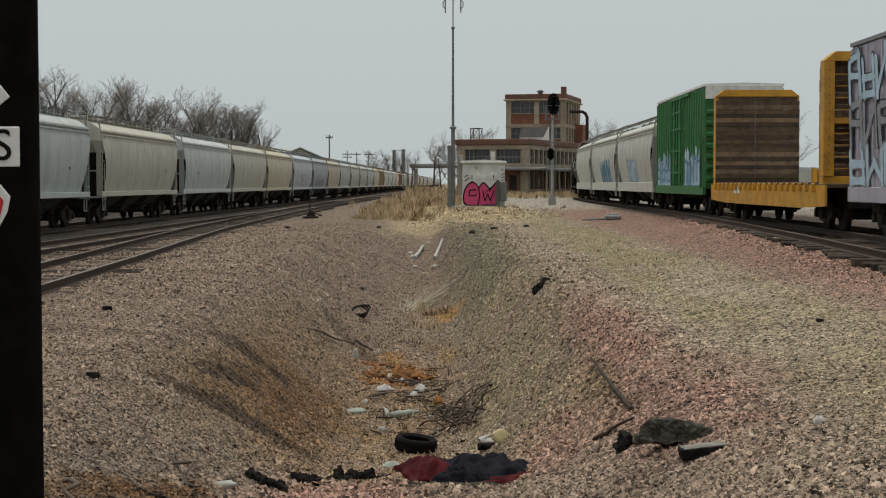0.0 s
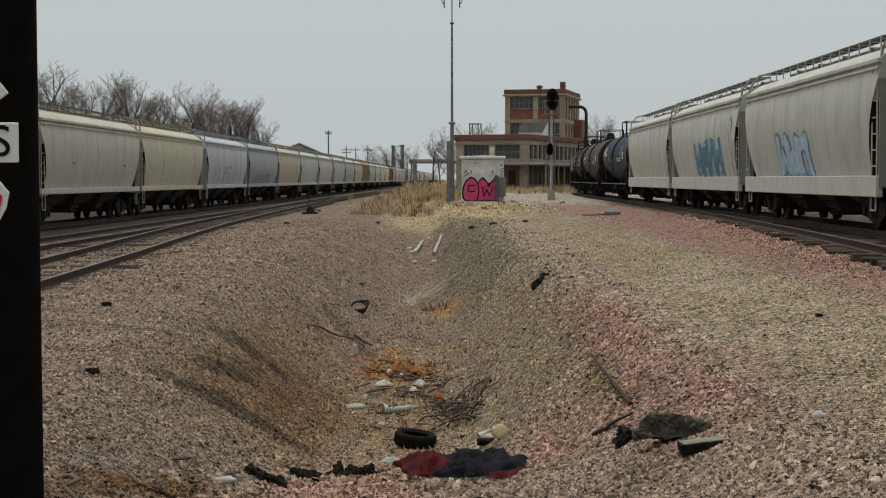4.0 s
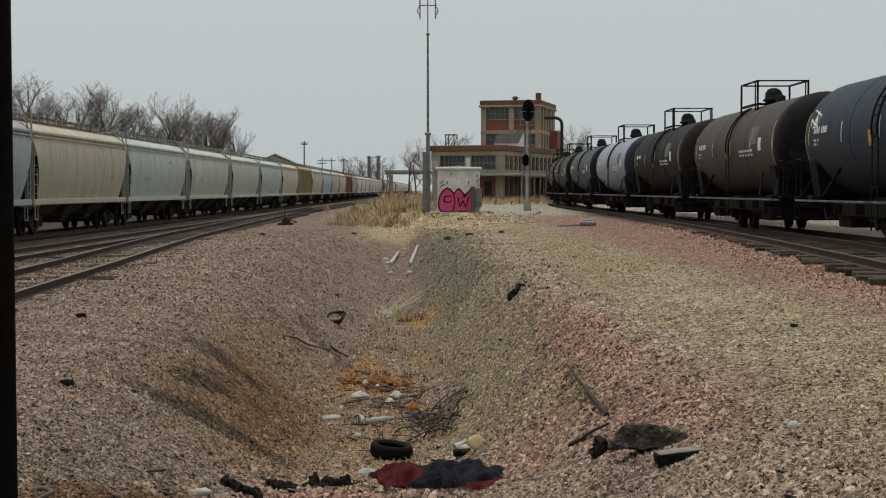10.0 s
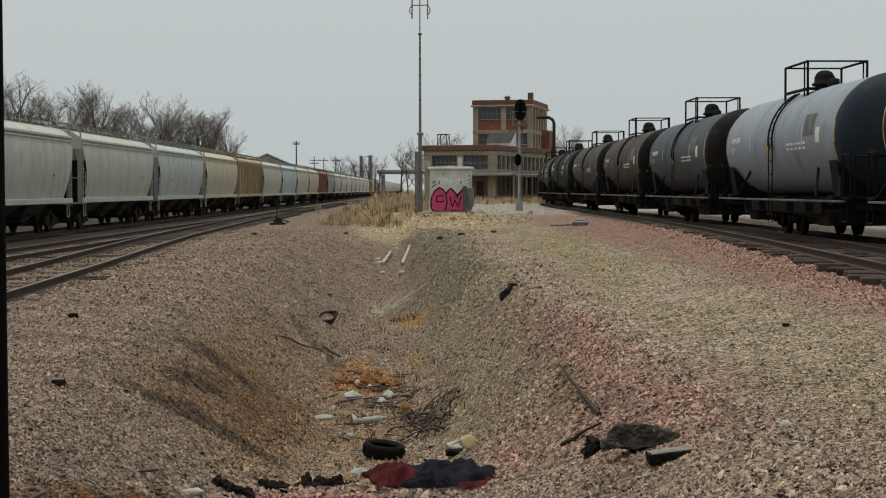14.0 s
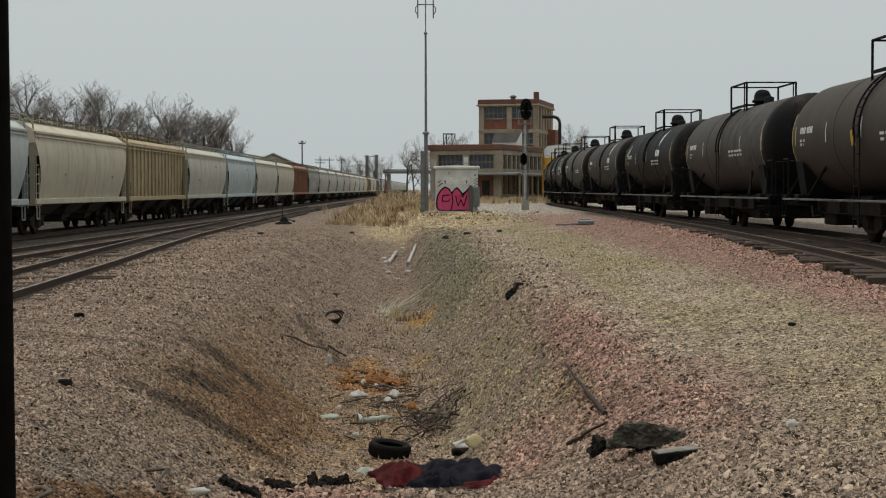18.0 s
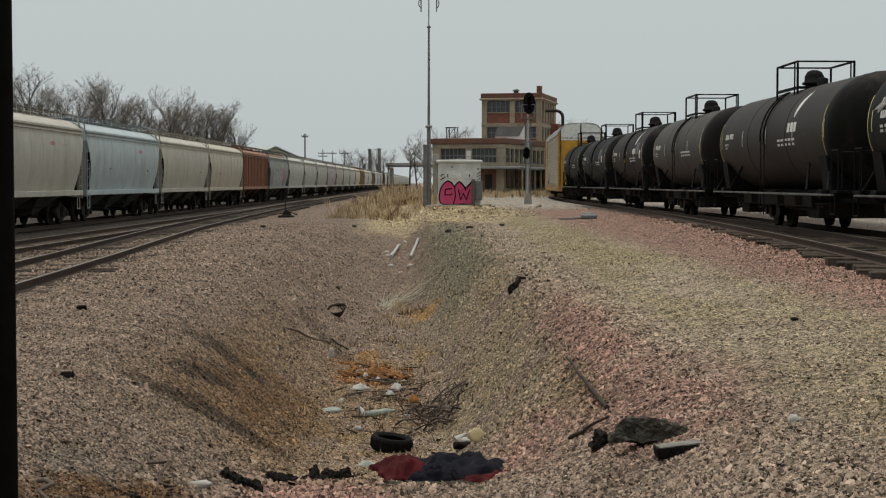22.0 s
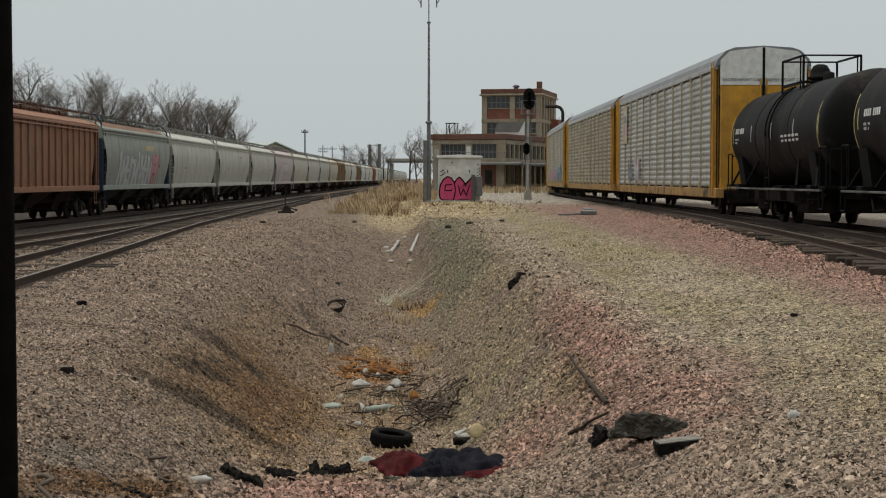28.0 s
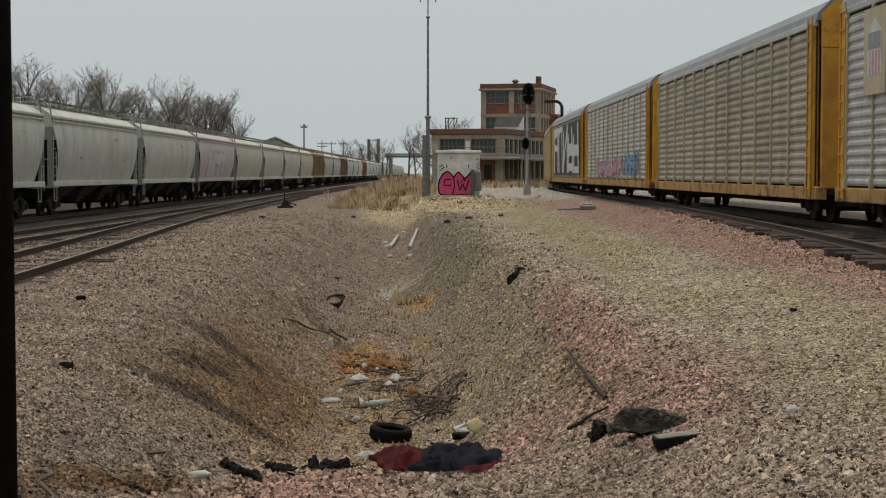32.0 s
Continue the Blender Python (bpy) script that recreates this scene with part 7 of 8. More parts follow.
def litter():
    rng = random.Random(33)
    # orange rotten debris in the ditch
    o = thing("rotten_debris", "orange-brown rotten wood chips in the ditch", "debris", pose(-0.85, 29.6, -2.0))
    for i in range(90):
        x, y = rng.gauss(0, 0.30), rng.gauss(0, 0.55)
        z = rough_land(-0.85 + x, 29.6 + y) + 2.0
        part("chip", CHIP, RUSTY, o, at=pose(x, y, z + 0.03, rng.uniform(-20, 20), rng.uniform(-20, 20), rng.uniform(0, 360)) @ Matrix.Scale(rng.uniform(0.6, 1.7), 4))
    scraps = ((-1.77, 31.3, 0.13, 0.2), (-1.05, 27.5, 0.30, 0.10), (-0.39, 27.4, 0.26, 0.12), (-0.5, 27.0, 0.16, 0.07), (-1.3, 26.0, 0.08, 0.06), (-1.0, 29.0, 0.1, 0.08), (-0.75, 28.6, 0.1, 0.07), (-0.2, 24.4, 0.12, 0.05), (0.6, 20.0, 0.14, 0.05), (-0.9, 23.0, 0.10, 0.05))
    for k, (x, y, w, h) in enumerate(scraps):
        solo("paper_scrap", rumpled(w, w * 0.7, h, 40 + k, n=10), PLASTIC, "dirty white scrap of packaging", "litter", on_land(x, y, 0.03, 0, 0, k * 37), "scraps in the ditch")
    b = thing("plastic_bottle", "crushed pale plastic bottle in the ditch", "bottle", on_land(-0.62, 24.5, 0.07, 0, 84, 12))
    part("bottle_body", Geo().lathe([(0.03, -0.24), (0.055, -0.23), (0.06, -0.1), (0.05, 0.0), (0.06, 0.1), (0.03, 0.2), (0.022, 0.25)], 12), MINT, b)
    part("cap", Geo().lathe([(0.1, -0.25), (0.16, -0.32), (0.02, -0.24)], 12), PLASTIC, b)
    solo("green_scrap", rumpled(0.24, 0.14, 0.08, 70, n=10), MINT, "crumpled pale green plastic scrap", "litter", on_land(-0.6, 18.1, 0.03, 0, 0, 10))
    solo("green_film", rumpled(0.3, 0.2, 0.06, 71, n=10), MINT, "torn greenish plastic film in the ditch", "litter", on_land(-1.4, 24.9, 0.03, 0, 0, 30))
    solo("paper_cone", Geo().lathe([(0.065, 0.0), (0.015, 0.17)], 12, Matrix.Rotation(radians(60), 4, "Y")), PLASTIC, "pale paper cone lying on the stones", "litter", on_land(0.49, 20.3, 0.1, 0, 0, 20))
    solo("yellowed_lid", Geo().lathe([(0.01, 0.0), (0.09, 0.0), (0.095, 0.015), (0.08, 0.025), (0.02, 0.02)], 16), BEIGE, "round yellowed plastic lid on edge", "litter", on_land(0.73, 19.5, 0.09, 72, 0, 10))
    solo("dark_hole_pipe", Geo().tube((-0.1, 0, 0), (0.1, 0.05, 0), 0.05, 10), CHAR, "short black pipe end", "litter", on_land(0.55, 19.7, 0.05))
    solo("orange_rag", rumpled(0.16, 0.14, 0.12, 75, n=10), RUSTY, "small orange rag on sticks", "litter", on_land(-0.08, 25.8, 0.05))
    solo("white_bottle", Geo().lathe([(0.014, -0.11), (0.038, -0.10), (0.042, 0.05), (0.018, 0.095), (0.014, 0.12)], 12, Matrix.Rotation(radians(80), 4, "Y")), PLASTIC, "dirty white plastic bottle by the charred clumps", "bottle", on_land(-1.84, 13.05, 0.045, 0, 0, -30))
    solo("clear_scrap", rumpled(0.085, 0.07, 0.05, 77, n=10), PLASTIC, "pale bluish plastic scrap on tan gravel", "litter", on_land(2.95, 12.1, 0.02))
    for k, (a, c) in enumerate((((-1.06, 59.3, 0.08), (-0.80, 64.3, 0.10)), ((-0.30, 57.8, 0.08), (-0.02, 60.3, 0.12)))):
        stick(a, c, 0.085, PLASTIC, "white plastic pipe lying at the head of the ditch", "plastic_pipe", 0.006, 80 + k)
    for k, (x, y) in enumerate(((-1.3, 61.5), (-0.6, 66.0), (-1.2, 60.0), (-1.0, 56.0), (-0.3, 56.0))):
        solo("pipe_shard", rumpled(0.2, 0.14, 0.07, 90 + k, n=8), PLASTIC, "white pipe shard near the ditch head", "litter", on_land(x, y, 0.04, 0, 0, 40 * k), "pipe shards")
    w = thing("wire_coil", "rusty dark wire coil half buried in the bank", "wire", on_land(-2.05, 38.3, 0.12, 60, 10, 20))
    for k in range(3):
        part("loop", Geo().pipe([(0.20 * math.cos(a) * (1 + 0.1 * k), 0.15 * math.sin(a + 0.3 * k), 0.05 * k) for a in np.linspace(0, 5.6, 16)], 0.022, 5), IRON, w)
    f = thing("scrap_flap", "dark torn rubber flap sticking out of the bank", "scrap", on_land(1.79, 28.8, 0.0, 0, 0, 10))
    part("flap", rumpled(0.26, 0.16, 0.14, 60, n=14), CHAR, f, at=pose(0, 0, 0.0, 20, -35, 0))
    part("bent_plate", Geo().prism([(-0.04, 0.0), (0.06, 0.24), (0.19, 0.22), (0.18, 0.18), (0.10, 0.18), (0.03, 0.0)], "y", -0.08, 0.08), IRON, f)


def reed_bundle():
    """A fan of pale reeds washed flat against the bank."""
    h = thing("reed_bundle", "fan of pale dry reeds washed flat in the ditch", "reeds", pose(-0.85, 42.9, rough_land(-0.85, 42.9)))
    rng = random.Random(64)
    for i in range(46):
        a, L = math.radians(rng.gauss(80, 9)), rng.uniform(1.6, 4.4)
        x0, y0 = rng.gauss(0.0, 0.14), rng.gauss(0.0, 0.5)
        x1, y1 = x0 + L * math.cos(a) * 0.9, y0 + L * math.sin(a)
        z = lambda x, y: rough_land(-0.85 + x, 42.9 + y) - rough_land(-0.85, 42.9)
        part("reed", Geo().tube((x0, y0, z(x0, y0) + 0.03), (x1, y1, z(x1, y1) + rng.uniform(0.03, 0.10)), 0.012, 4, 0.006), PALE_REED, h)


PALE_REED = surface("pale_reed", (0.42, 0.39, 0.29), (0.28, 0.25, 0.18), 4.0, 0.85, 0.0, 0.0, vary=0.3)
reed_bundle()
CHIP = Geo().cbox(-0.09, 0.09, -0.03, 0.03, -0.012, 0.012, 0.006).mesh("chip")
litter()

# ---- bare trees, weeds ----
BARK = surface("grey_bark", (0.105, 0.09, 0.078), (0.07, 0.06, 0.053), 2.0, 0.95, 0.0, 0.3, 8.0, vary=0.25)
TWIG = surface("brown_twigs", (0.205, 0.175, 0.148), (0.145, 0.122, 0.104), 0.4, 0.95, 0.0, 0.0, vary=0.3)


def bare_tree(seed, height, spread=0.5, twiggy=1.0):
    """A trunk that forks into rising limbs, and a crown of fine upswept twigs."""
    rng = random.Random(seed)
    trunk, twigs = Geo(), Geo()

    def shoot(p, d, length, r, level):
        n = (5, 5, 4, 3, 1)[level]
        step = length / n
        for i in range(n):
            q = p + d * step
            r2 = r * (0.88, 0.82, 0.78, 0.72, 0.6)[level]
            if level == 4:
                side = d.orthogonal().normalized() * r
                over = d.cross(side)
                twigs.add([p + side, p - side * 0.5 + over * 0.87, p - side * 0.5 - over * 0.87, q], [(0, 1, 3), (1, 2, 3), (2, 0, 3)])
                return
            (trunk if level < 3 else twigs).tube(p, q, r, (7, 5, 3, 3)[level], r2, caps=False)
            p, r = q, r2
            wander = (0.05, 0.10, 0.14, 0.17, 0.2)[level]
            d = (d + Vector((rng.gauss(0, wander), rng.gauss(0, wander), rng.uniform(-0.02, 0.09)))).normalized()
            if level == 4 or (level == 0 and i < 1):
                continue
            for _ in range((1 + (i > 2), 1 + (i > 1), 1 + i % 2, 2)[level]):
                a = rng.uniform(0, math.tau)
                out = Vector((math.cos(a), math.sin(a), 0.0))
                open_angle = rng.uniform(0.5, 1.05) * spread * 1.5
                nd = (d * math.cos(open_angle) + out * math.sin(open_angle) + Vector((0, 0, 0.05))).normalized()
                shoot(p, nd, length * rng.uniform(0.42, 0.68) * (1.0 - 0.07 * i), max(r * 0.58, 0.009), level + 1)

    shoot(Vector((0, 0, 0)), Vector((rng.gauss(0, 0.04), rng.gauss(0, 0.04), 1)).normalized(), height * 0.62, height * 0.018, 0)
    tall = max(p[2] for p in twigs.v)
    for g in (trunk, twigs):
        g.v = [tuple(c / tall for c in p) for p in g.v]
    return trunk, twigs


def tree_line():
    kinds = []
    for k, (h, sp) in enumerate(((13.0, 0.50), (12.0, 0.58), (14.0, 0.46), (12.5, 0.62), (13.5, 0.54))):
        trunk, twigs = bare_tree(100 + k, h, sp)
        t = thing("bare_tree", "bare brown leafless tree behind the grain train", "tree", group="tree line")
        part("trunk", trunk, BARK, t)
        part("crown", twigs, TWIG, t)
        kinds.append(t)
    rng = random.Random(17)
    first = set()
    spots = []
    for i in range(60):
        u = i / 59
        x = -53.5 + 21.5 * u + rng.uniform(-4.0, 1.5)
        y = 128 + 150 * u + rng.uniform(-6, 6)
        spots.append((x, y, rng.uniform(12.8, 18.0) * (1.06 - 0.12 * u)))
    spots += [(-33.2, 262.0, 15.6), (-31.0, 268, 12.8), (-36, 255, 14.6)]
    # far trees by the bridge and behind the works
    spots += [(-21 + k * 1.15, 405 + (k * 37) % 22, 9.0 + 1.3 * (k % 3)) for k in range(12)]
    spots += [(1.2 + k * 2.1, 262 + (k * 13) % 20, 8.6 + 0.9 * (k % 3)) for k in range(5)] + [(-0.3, 250, 10.0), (1.6, 246, 9.4), (24.5, 252, 10.0), (27, 258, 11), (33, 128, 8.5), (36, 132, 9.8), (39, 126, 9.0), (30, 138, 8.8), (42, 140, 11.0), (4.0, 282, 12.5), (7.5, 290, 13.0), (-1.5, 255, 11.0), (26.0, 270, 13.5), (29.5, 280, 14.0), (23.2, 262, 12.0)]
    for i, (x, y, s) in enumerate(spots):
        k = (i * 3 + i // 5) % 5
        m = pose(x, y, -0.5, 0, 0, rng.uniform(0, 360)) @ Matrix.Scale(s, 4)
        if k in first:
            copy_thing(kinds[k], m).scale = (s, s, s)
        else:
            first.add(k)
            kinds[k].matrix_basis = m


tree_line()


RUSSET = surface("russet_weeds", (0.175, 0.105, 0.058), (0.11, 0.068, 0.04), 1.2, 0.9, 0.0, 0.0, gloss=0.1)


def weeds():
    """Dry grass and weeds as one mass of blades on the mound and the bank."""
    rng = random.Random(8)
    straw, russet = Geo(), Geo()

    def tuft(x, y, h, n):
        g = russet if rng.random() < 0.22 else straw
        z = rough_land(x, y)
        for _ in range(n):
            a, lean = rng.uniform(0, math.tau), rng.uniform(0.05, 0.9)
            k = h * rng.uniform(0.5, 1.1)
            bx, by = x + rng.gauss(0, 0.12), y + rng.gauss(0, 0.12)
            w = rng.uniform(0.004, 0.008) * (1 + y / 60)
            dx, dy = math.cos(a), math.sin(a)
            tip = (bx + dx * lean * k, by + dy * lean * k, z + k)
            mid = (bx + dx * lean * k * 0.35, by + dy * lean * k * 0.35, z + k * 0.6)
            g.add([(bx - w, by, z), (bx + w, by, z), (mid[0] + w * 0.8, mid[1], mid[2]), (mid[0] - w * 0.8, mid[1], mid[2]), tip], [(0, 1, 2, 3), (3, 2, 4)])

    for _ in range(1150):
        y = rng.uniform(78, 150)
        x = max(rng.gauss(-2.6, 1.2) - (y - 78) * 0.014, -4.4 - (y - 78) * 0.02 + rng.gauss(0, 0.2))
        tuft(x, y, rng.uniform(0.12, 0.62), 7)
    for _ in range(620):
        y = rng.uniform(112, 200)
        tuft(rng.gauss(-1.6, 1.5) - (y - 112) * 0.006, y, rng.uniform(0.35, 0.95), 8)
    for _ in range(150):
        tuft(rng.uniform(-4.5, 2.5), rng.uniform(188, 204), rng.uniform(0.8, 2.0), 9)
    for _ in range(110):
        tuft(rng.gauss(1.5, 2.6), rng.uniform(80, 100), rng.uniform(0.08, 0.25), 6)
    for _ in range(9):
        tuft(rng.gauss(-0.4, 0.25), rng.gauss(41.5, 1.4), rng.uniform(0.15, 0.38), 14)
    for _ in range(12):
        tuft(rng.gauss(-1.8, 0.3), rng.uniform(18, 27), rng.uniform(0.05, 0.12), 4)
    for _ in range(110):
        tuft(rng.uniform(2.2, 5.0), rng.uniform(11, 50), rng.uniform(0.03, 0.08), 5)
    for _ in range(120):
        tuft(rng.gauss(-0.6, 0.7), rng.uniform(20, 40), rng.uniform(0.05, 0.2), 6)
    for _ in range(300):
        tuft(rng.uniform(3, 20), rng.uniform(150, 200), rng.uniform(0.3, 0.9), 8)
    tagged(part("dead_weeds", russet, RUSSET), "russet-brown dead weed stalks on the mound and bank", "weeds", kind="stuff")
    ob = part("dry_weeds", straw, STRAW)
    tagged(ob, "straw-coloured dry grass and weeds on the mound and bank", "grass", kind="stuff")


weeds()

# ---- spray paint, emblems and lettering on the cars ----
SPRAY = {n: surface("spray_" + n, c, tuple(v * 0.7 for v in c), 3.0, 0.6, 0.0, 0.0) for n, c in (
    ("blue", (0.12, 0.26, 0.42)), ("teal", (0.09, 0.21, 0.30)), ("ice", (0.42, 0.56, 0.66)), ("pink", (0.52, 0.26, 0.30)), ("chalk", (0.55, 0.55, 0.54)),
    ("ink", (0.03, 0.03, 0.035)), ("grey", (0.26, 0.27, 0.29)), ("rose", (0.50, 0.11, 0.20)), ("navy", (0.04, 0.06, 0.13)), ("rust", (0.32, 0.13, 0.07)))}


def side_x(z, kind):
    if kind == "hopper":
        prof = hopper_profile(False)
        return float(np.interp(z, [p[1] for p in prof[:7]], [p[0] for p in prof[:7]])) + 0.012
    return {"rack": 1.592, "box": 1.53, "ribbed": 1.53}[kind]


def spray(car, side, kind, y0, y1, z0, z1, n, colours, seed, name="graffiti", lean=0.15, fat=1.0):
    """A row of n letter-like shapes of thick strokes: an outline and its filling."""
    rng = random.Random(seed)
    w, h = (y1 - y0) / n, z1 - z0
    for k in range(n):
        c, tall = y0 + w * (k + 0.5), h * rng.uniform(0.82, 1.12)
        a, b, low = -0.40 * w, 0.40 * w, rng.uniform(-0.06, 0.06) * h
        ends = [((a, 0.0), (a * rng.uniform(0.6, 1.1), 1.0)), ((b * rng.uniform(0.7, 1.1), 0.0), (b, rng.uniform(0.75, 1.0)))]
        ends += rng.choice(([((a, 0.95), (b, 0.9))], [((a, 0.95), (b, 0.05))], [((a, 0.5), (b, 0.55)), ((a, 0.95), (b * 0.6, 0.9))], [((a, 0.05), (b, 0.05)), ((a, 0.5), (b, 0.5))], [((a, 0.1), (0.0, 0.6)), ((0.0, 0.6), (b, 0.1))]))
        for colour, wide, lift in ((colours[0], 0.46 * w * fat, 0.0), (colours[1], 0.33 * w * fat, 0.006)):
            g = Geo()
            for m, ((ya, za), (yb, zb)) in enumerate(ends):
                pa, pb = Vector((ya, za * tall)), Vector((yb, zb * tall))
                d = (pb - pa).normalized()
                e = Vector((-d.y, d.x)) * wide * (0.5 if m < 2 else 0.4)
                r = wide * (0.5 if m < 2 else 0.42) * rng.uniform(0.85, 1.15)
                rim = []
                for i in range(9):
                    t = math.pi * (0.5 + i / 8)
                    rim.append(pa + (d * math.cos(t) + e.normalized() * math.sin(t)) * r)
                mid = pa.lerp(pb, 0.5) - e.normalized() * r * rng.uniform(0.6, 1.1)
                rim.append(mid)
                for i in range(9):
                    t = math.pi * (-0.5 + i / 8)
                    rim.append(pb + (d * math.cos(t) + e.normalized() * math.sin(t)) * r * 1.08)
                rim.append(pa.lerp(pb, 0.5) + e.normalized() * r * rng.uniform(0.6, 1.1))
                rows = []
                for q in [pa.lerp(pb, 0.2), pa.lerp(pb, 0.8)] + rim:
                    z = min(max(z0 + low + q.y, z0 - 0.1), z1 + 0.25)
                    rows.append((side * (side_x(z, kind) + lift + 0.0008 * m), c + q.x + lean * q.y, z))
                n_rim = len(rim)
                g.add(rows, [((0 if i < 9 or i == n_rim - 1 else 1), 2 + i, 2 + (i + 1) % n_rim) for i in range(n_rim)] + [(0, 2 + 9, 1), (0, 1, 2 + n_rim - 1)])
            part(name, g, SPRAY[colour], car)


def drips(car, side, kind, y0, y1, z0, z1, n, colour, seed):
    """Runs of thin paint, one patch."""
    rng = random.Random(seed)
    g = Geo()
    for k in range(n):
        y = y0 + (y1 - y0) * (k + rng.random()) / n
        w, top = rng.uniform(0.04, 0.16), z0 + (z1 - z0) * rng.uniform(0.4, 1.0)
        x = side_x(z0 + 0.1, kind) + rng.uniform(0.0, 0.004)
        g.add([(side * x, y - w, z0 + rng.uniform(0, 0.15)), (side * x, y + w, z0), (side * x, y + w * 0.6, top), (side * x, y - w * 0.4, top - 0.1)], [(0, 1, 2, 3)])
    tagged(part("paint_run", g, SPRAY[colour], car), kind="stuff")


def decorate():
    a, b, _ = HOPPERS
    spray(a, -1, "hopper", -1.2, 2.6, 1.35, 2.3, 3, ("blue", "ice"), 3)
    drips(a, -1, "hopper", -1.0, 2.4, 1.3, 2.2, 18, "blue", 4)
    spray(b, -1, "hopper", -4.6, 1.2, 1.40, 2.45, 4, ("ice", "teal"), 5)
    drips(b, -1, "hopper", -4.4, 1.0, 1.35, 2.6, 10, "teal", 6)
    spray(b, -1, "hopper", -6.9, -6.1, 1.4, 3.2, 1, ("grey", "chalk"), 8)
    green, flat, lilac = LEADERS
    for y0, y1 in ((-6.2, -2.2), (2.0, 6.0)):
        drips(green, -1, "box", y0, y1, 1.15, 2.75, 46, "ice", int(10 + y0))
        drips(green, -1, "box", y0 + 0.5, y1 - 0.5, 1.15, 2.3, 16, "blue", int(30 + y0))
        spray(green, -1, "box", y0, y1, 1.35, 2.3, 5, ("ice", "teal"), int(50 + y0), lean=0.05, fat=0.55)
    part("route_plate", Geo().cbox(-1.60, -1.585, -0.2, 0.12, 2.05, 2.2, 0.002), SPRAY["rust"], green)
    spray(lilac, -1, "box", -6.8, 7.0, 3.2, 4.2, 12, ("ink", "ice"), 70, fat=0.55)
    spray(lilac, -1, "box", -6.6, 6.9, 2.1, 3.2, 11, ("ink", "grey"), 72, fat=0.5)
    spray(lilac, -1, "box", -6.4, 6.9, 1.25, 2.1, 9, ("grey", "ice"), 71, fat=0.45)
    part("load_plate", Geo().box(-1.535, -1.522, 3.0, 3.45, 0.92, 1.14), WHITE, flat)
    part("load_plate", Geo().box(-1.535, -1.522, 3.6, 4.05, 0.92, 1.14), WHITE, flat)
    # grain train
    left = [c for c, _, _ in LEFT_TRAIN]
    spray(left[5], 1, "hopper", -1.5, 1.8, 1.35, 2.3, 3, ("grey", "chalk"), 80)
    spray(left[6], 1, "hopper", -6.0, 4.0, 1.3, 1.85, 6, ("pink", "grey"), 81)
    drips(left[6], 1, "hopper", -1.0, 3.0, 2.2, 3.3, 9, "grey", 82)
    spray(left[19], 1, "hopper", -5.2, 2.8, 1.35, 2.7, 9, ("grey", "chalk"), 83, lean=0.1)
    spray(left[19], 1, "hopper", 2.8, 4.6, 1.4, 2.6, 1, ("rust", "pink"), 84)
    part("name_panel", Geo().box(1.60, 1.604, 1.2, 3.6, 3.05, 3.3), BEIGE, left[19])
    spray(left[23], 1, "hopper", -4.5, 3.0, 1.5, 2.9, 3, ("pink", "chalk"), 85)
    for i in (8, 11, 14, 15, 21, 22):
        part("emblem", Geo().prism([(2.9, 3.25), (3.6, 3.25), (3.6, 2.95), (3.25, 2.7), (2.9, 2.95)], "x", 1.585, 1.592), SPRAY["pink"], left[i])
    # autoracks
    r0, r1, r2, r3 = RACKS[:4]
    part("emblem_board", Geo().box(-1.596, -1.588, 9.4, 11.0, 2.9, 4.72), POST_TAN, r0)
    em = part("emblem", Geo().prism([(9.7, 3.3), (10.7, 3.3), (10.7, 4.2), (10.2, 4.5), (9.7, 4.2)], "x", -1.602, -1.597), SPRAY["chalk"], r0)
    part("emblem_band", Geo().box(-1.607, -1.6025, 9.75, 10.65, 3.85, 4.2), SPRAY["grey"], em)
    for k in range(4):
        part("emblem_stripe", Geo().box(-1.607, -1.6025, 9.78 + k * 0.23, 9.88 + k * 0.23, 3.32, 3.8), SPRAY["pink"], em)
    spray(r0, -1, "rack", 5.0, 6.6, 1.25, 2.3, 3, ("pink", "chalk"), 90)
    drips(r0, -1, "rack", 7.4, 9.0, 1.2, 2.2, 12, "grey", 91)
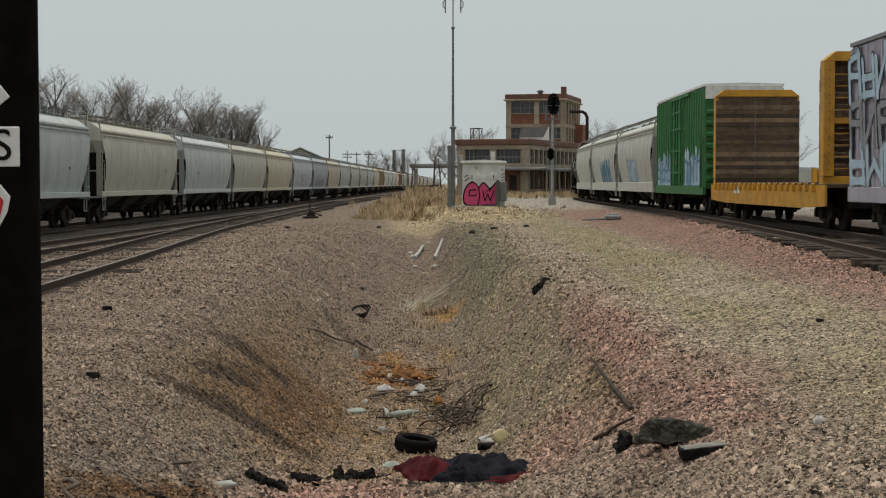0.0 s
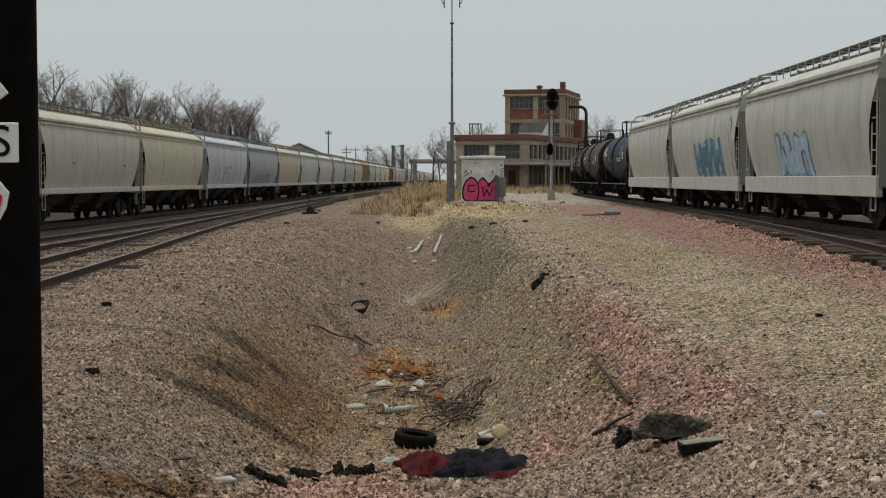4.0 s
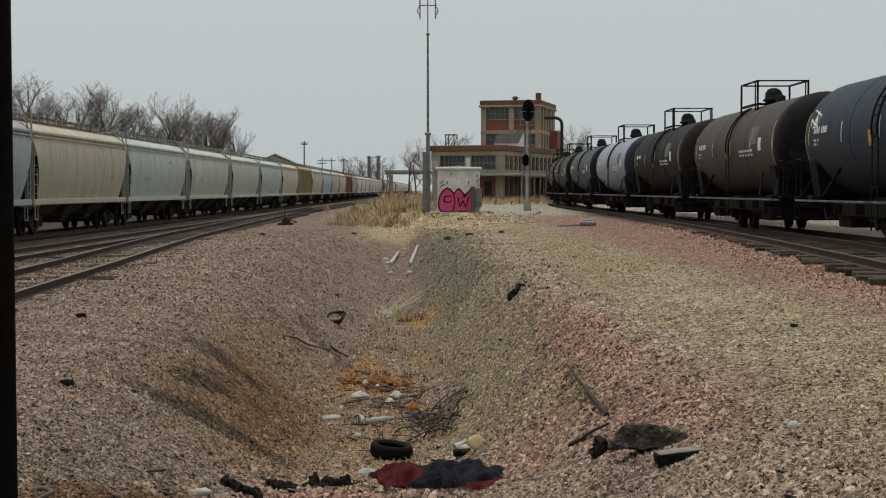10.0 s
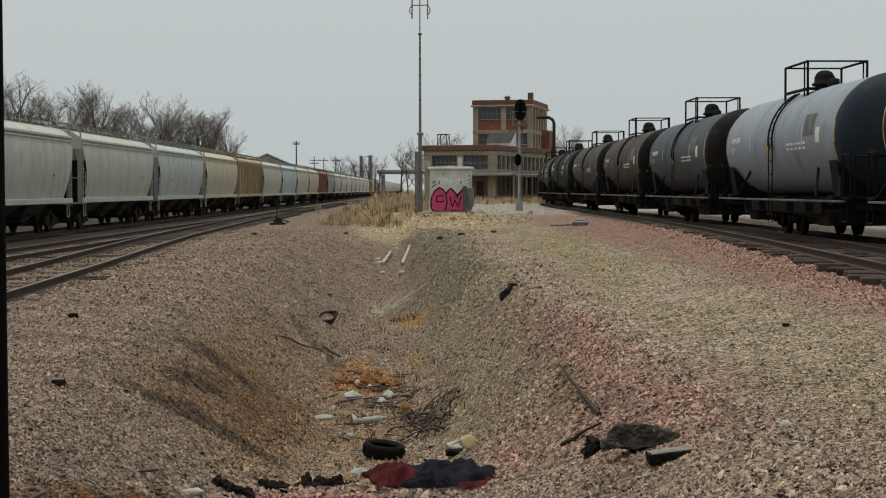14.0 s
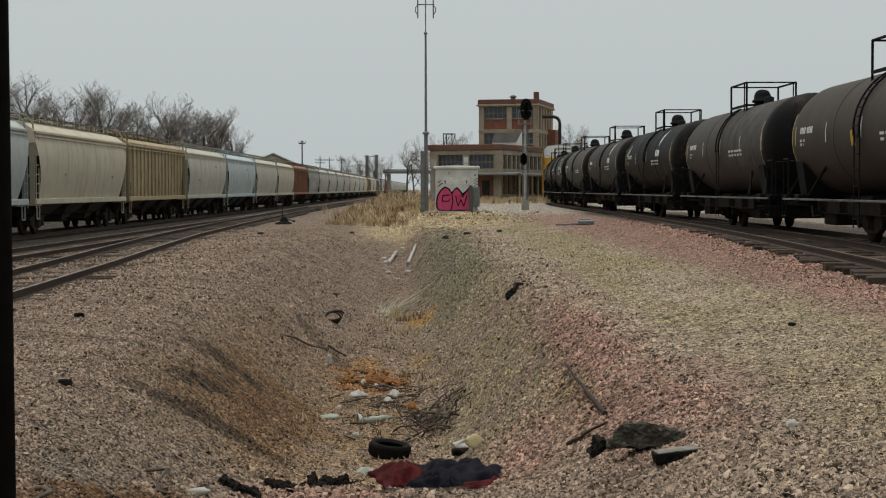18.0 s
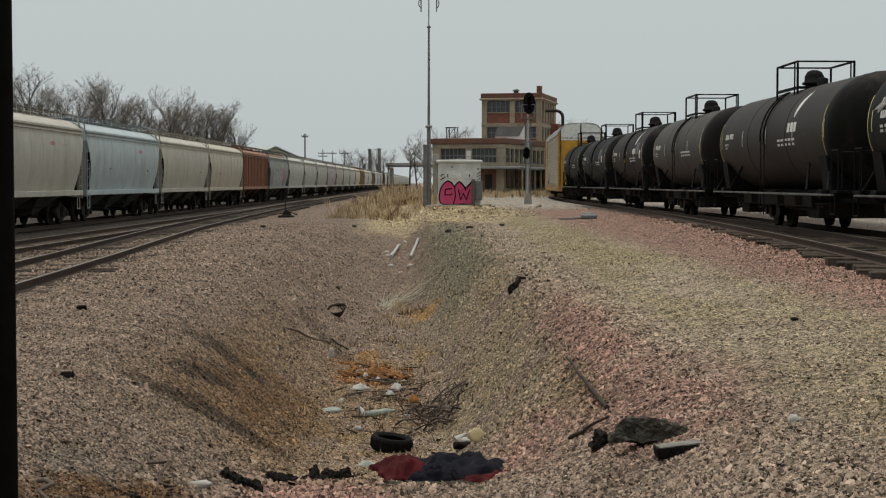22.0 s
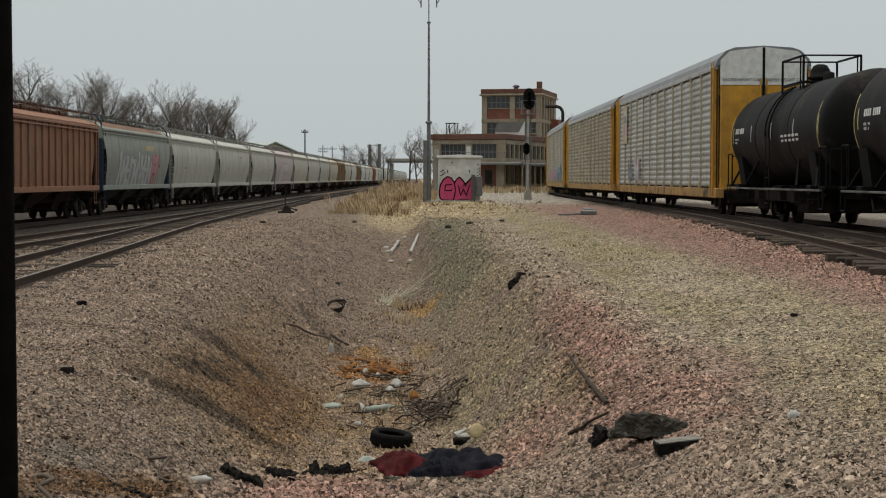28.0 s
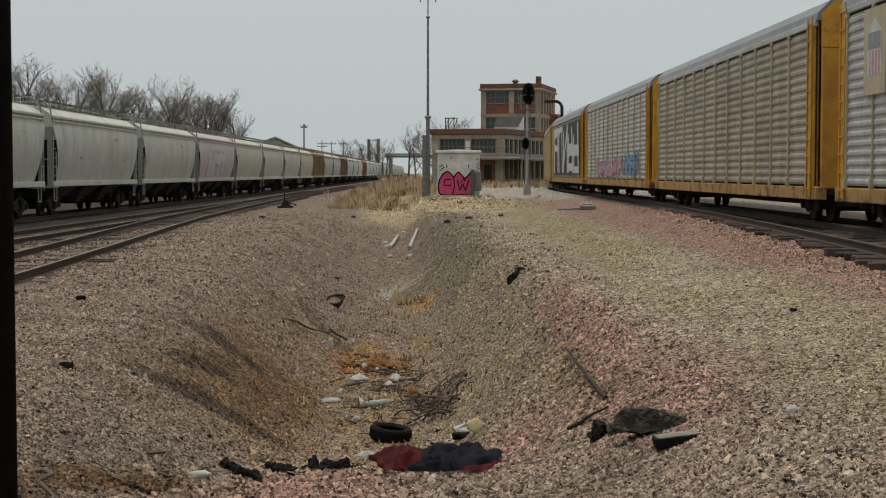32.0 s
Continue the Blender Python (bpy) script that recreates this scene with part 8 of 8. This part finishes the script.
    spray(r2, -1, "rack", -4.0, 8.0, 1.2, 1.9, 9, ("ice", "pink"), 93, fat=0.5)
    spray(r2, -1, "rack", -10.0, -4.5, 1.2, 2.1, 4, ("ice", "blue"), 95, fat=0.5)
    part("graffiti_ground", Geo().box(-1.594, -1.590, -11.8, 10.9, 1.1, 4.62), SPRAY["ink"], r3)
    spray(r3, -1, "rack", -11.2, 10.2, 1.35, 4.3, 5, ("chalk", "chalk"), 94, lean=0.08, fat=0.5)
    for e in (-0.74, 0.74):
        lettering("EXCESS HEIGHT CAR", 0.135, pose(e * 0.95, -14.15 + 0.985, 4.46, 90, 0, 0), BLACK, r0, name="letters")


decorate()

# ---- everything that rolls ----
def motions():
    times = [i * 1.0 for i in range(33)]
    for car, s, half in LEFT_TRAIN:
        rows = []
        for t in times:
            y = left_y(s, t)
            a, b = (float(left_x(y - half)), y - half), (float(left_x(y + half)), y + half)
            rows.append((t, pose((a[0] + b[0]) / 2, y, 0, 0, 0, -math.degrees(math.atan2(b[0] - a[0], b[1] - a[1])))))
        walk(car, rows)
    for car, s, half in RIGHT_TRAIN:
        rows = []
        for t in times:
            y = right_y(s, t)
            a, b = (float(right_x(y - half)), y - half), (float(right_x(y + half)), y + half)
            rows.append((t, pose((a[0] + b[0]) / 2, y, RIGHT_LEVEL, 0, 0, -math.degrees(math.atan2(b[0] - a[0], b[1] - a[1])))))
        walk(car, rows)
    # the wheelsets turn with the speed of their train; those with the same place in their bogie share the keys
    for cars, where in ((LEFT_TRAIN, left_y), (RIGHT_TRAIN, right_y)):
        for end in (-1, 1):
            sets = [w for car, _, _ in cars for w in car.children_recursive if w.name.startswith("wheelset") and (w.location.y > 0) == (end > 0)]
            rows = []
            for i in range(961):
                t = i / 30
                turn = math.degrees((where(0, 0) - where(0, t)) / 0.457)
                rows.append((t, pose(0, end * 0.86, 0.457, turn % 360, 0, 0)))
            walk(sets[0], rows)
            first = sets[0].animation_data
            for w in sets[1:]:
                w.rotation_mode = "QUATERNION"
                keys = w.animation_data_create()
                keys.action, keys.action_slot = first.action, first.action_slot


motions()
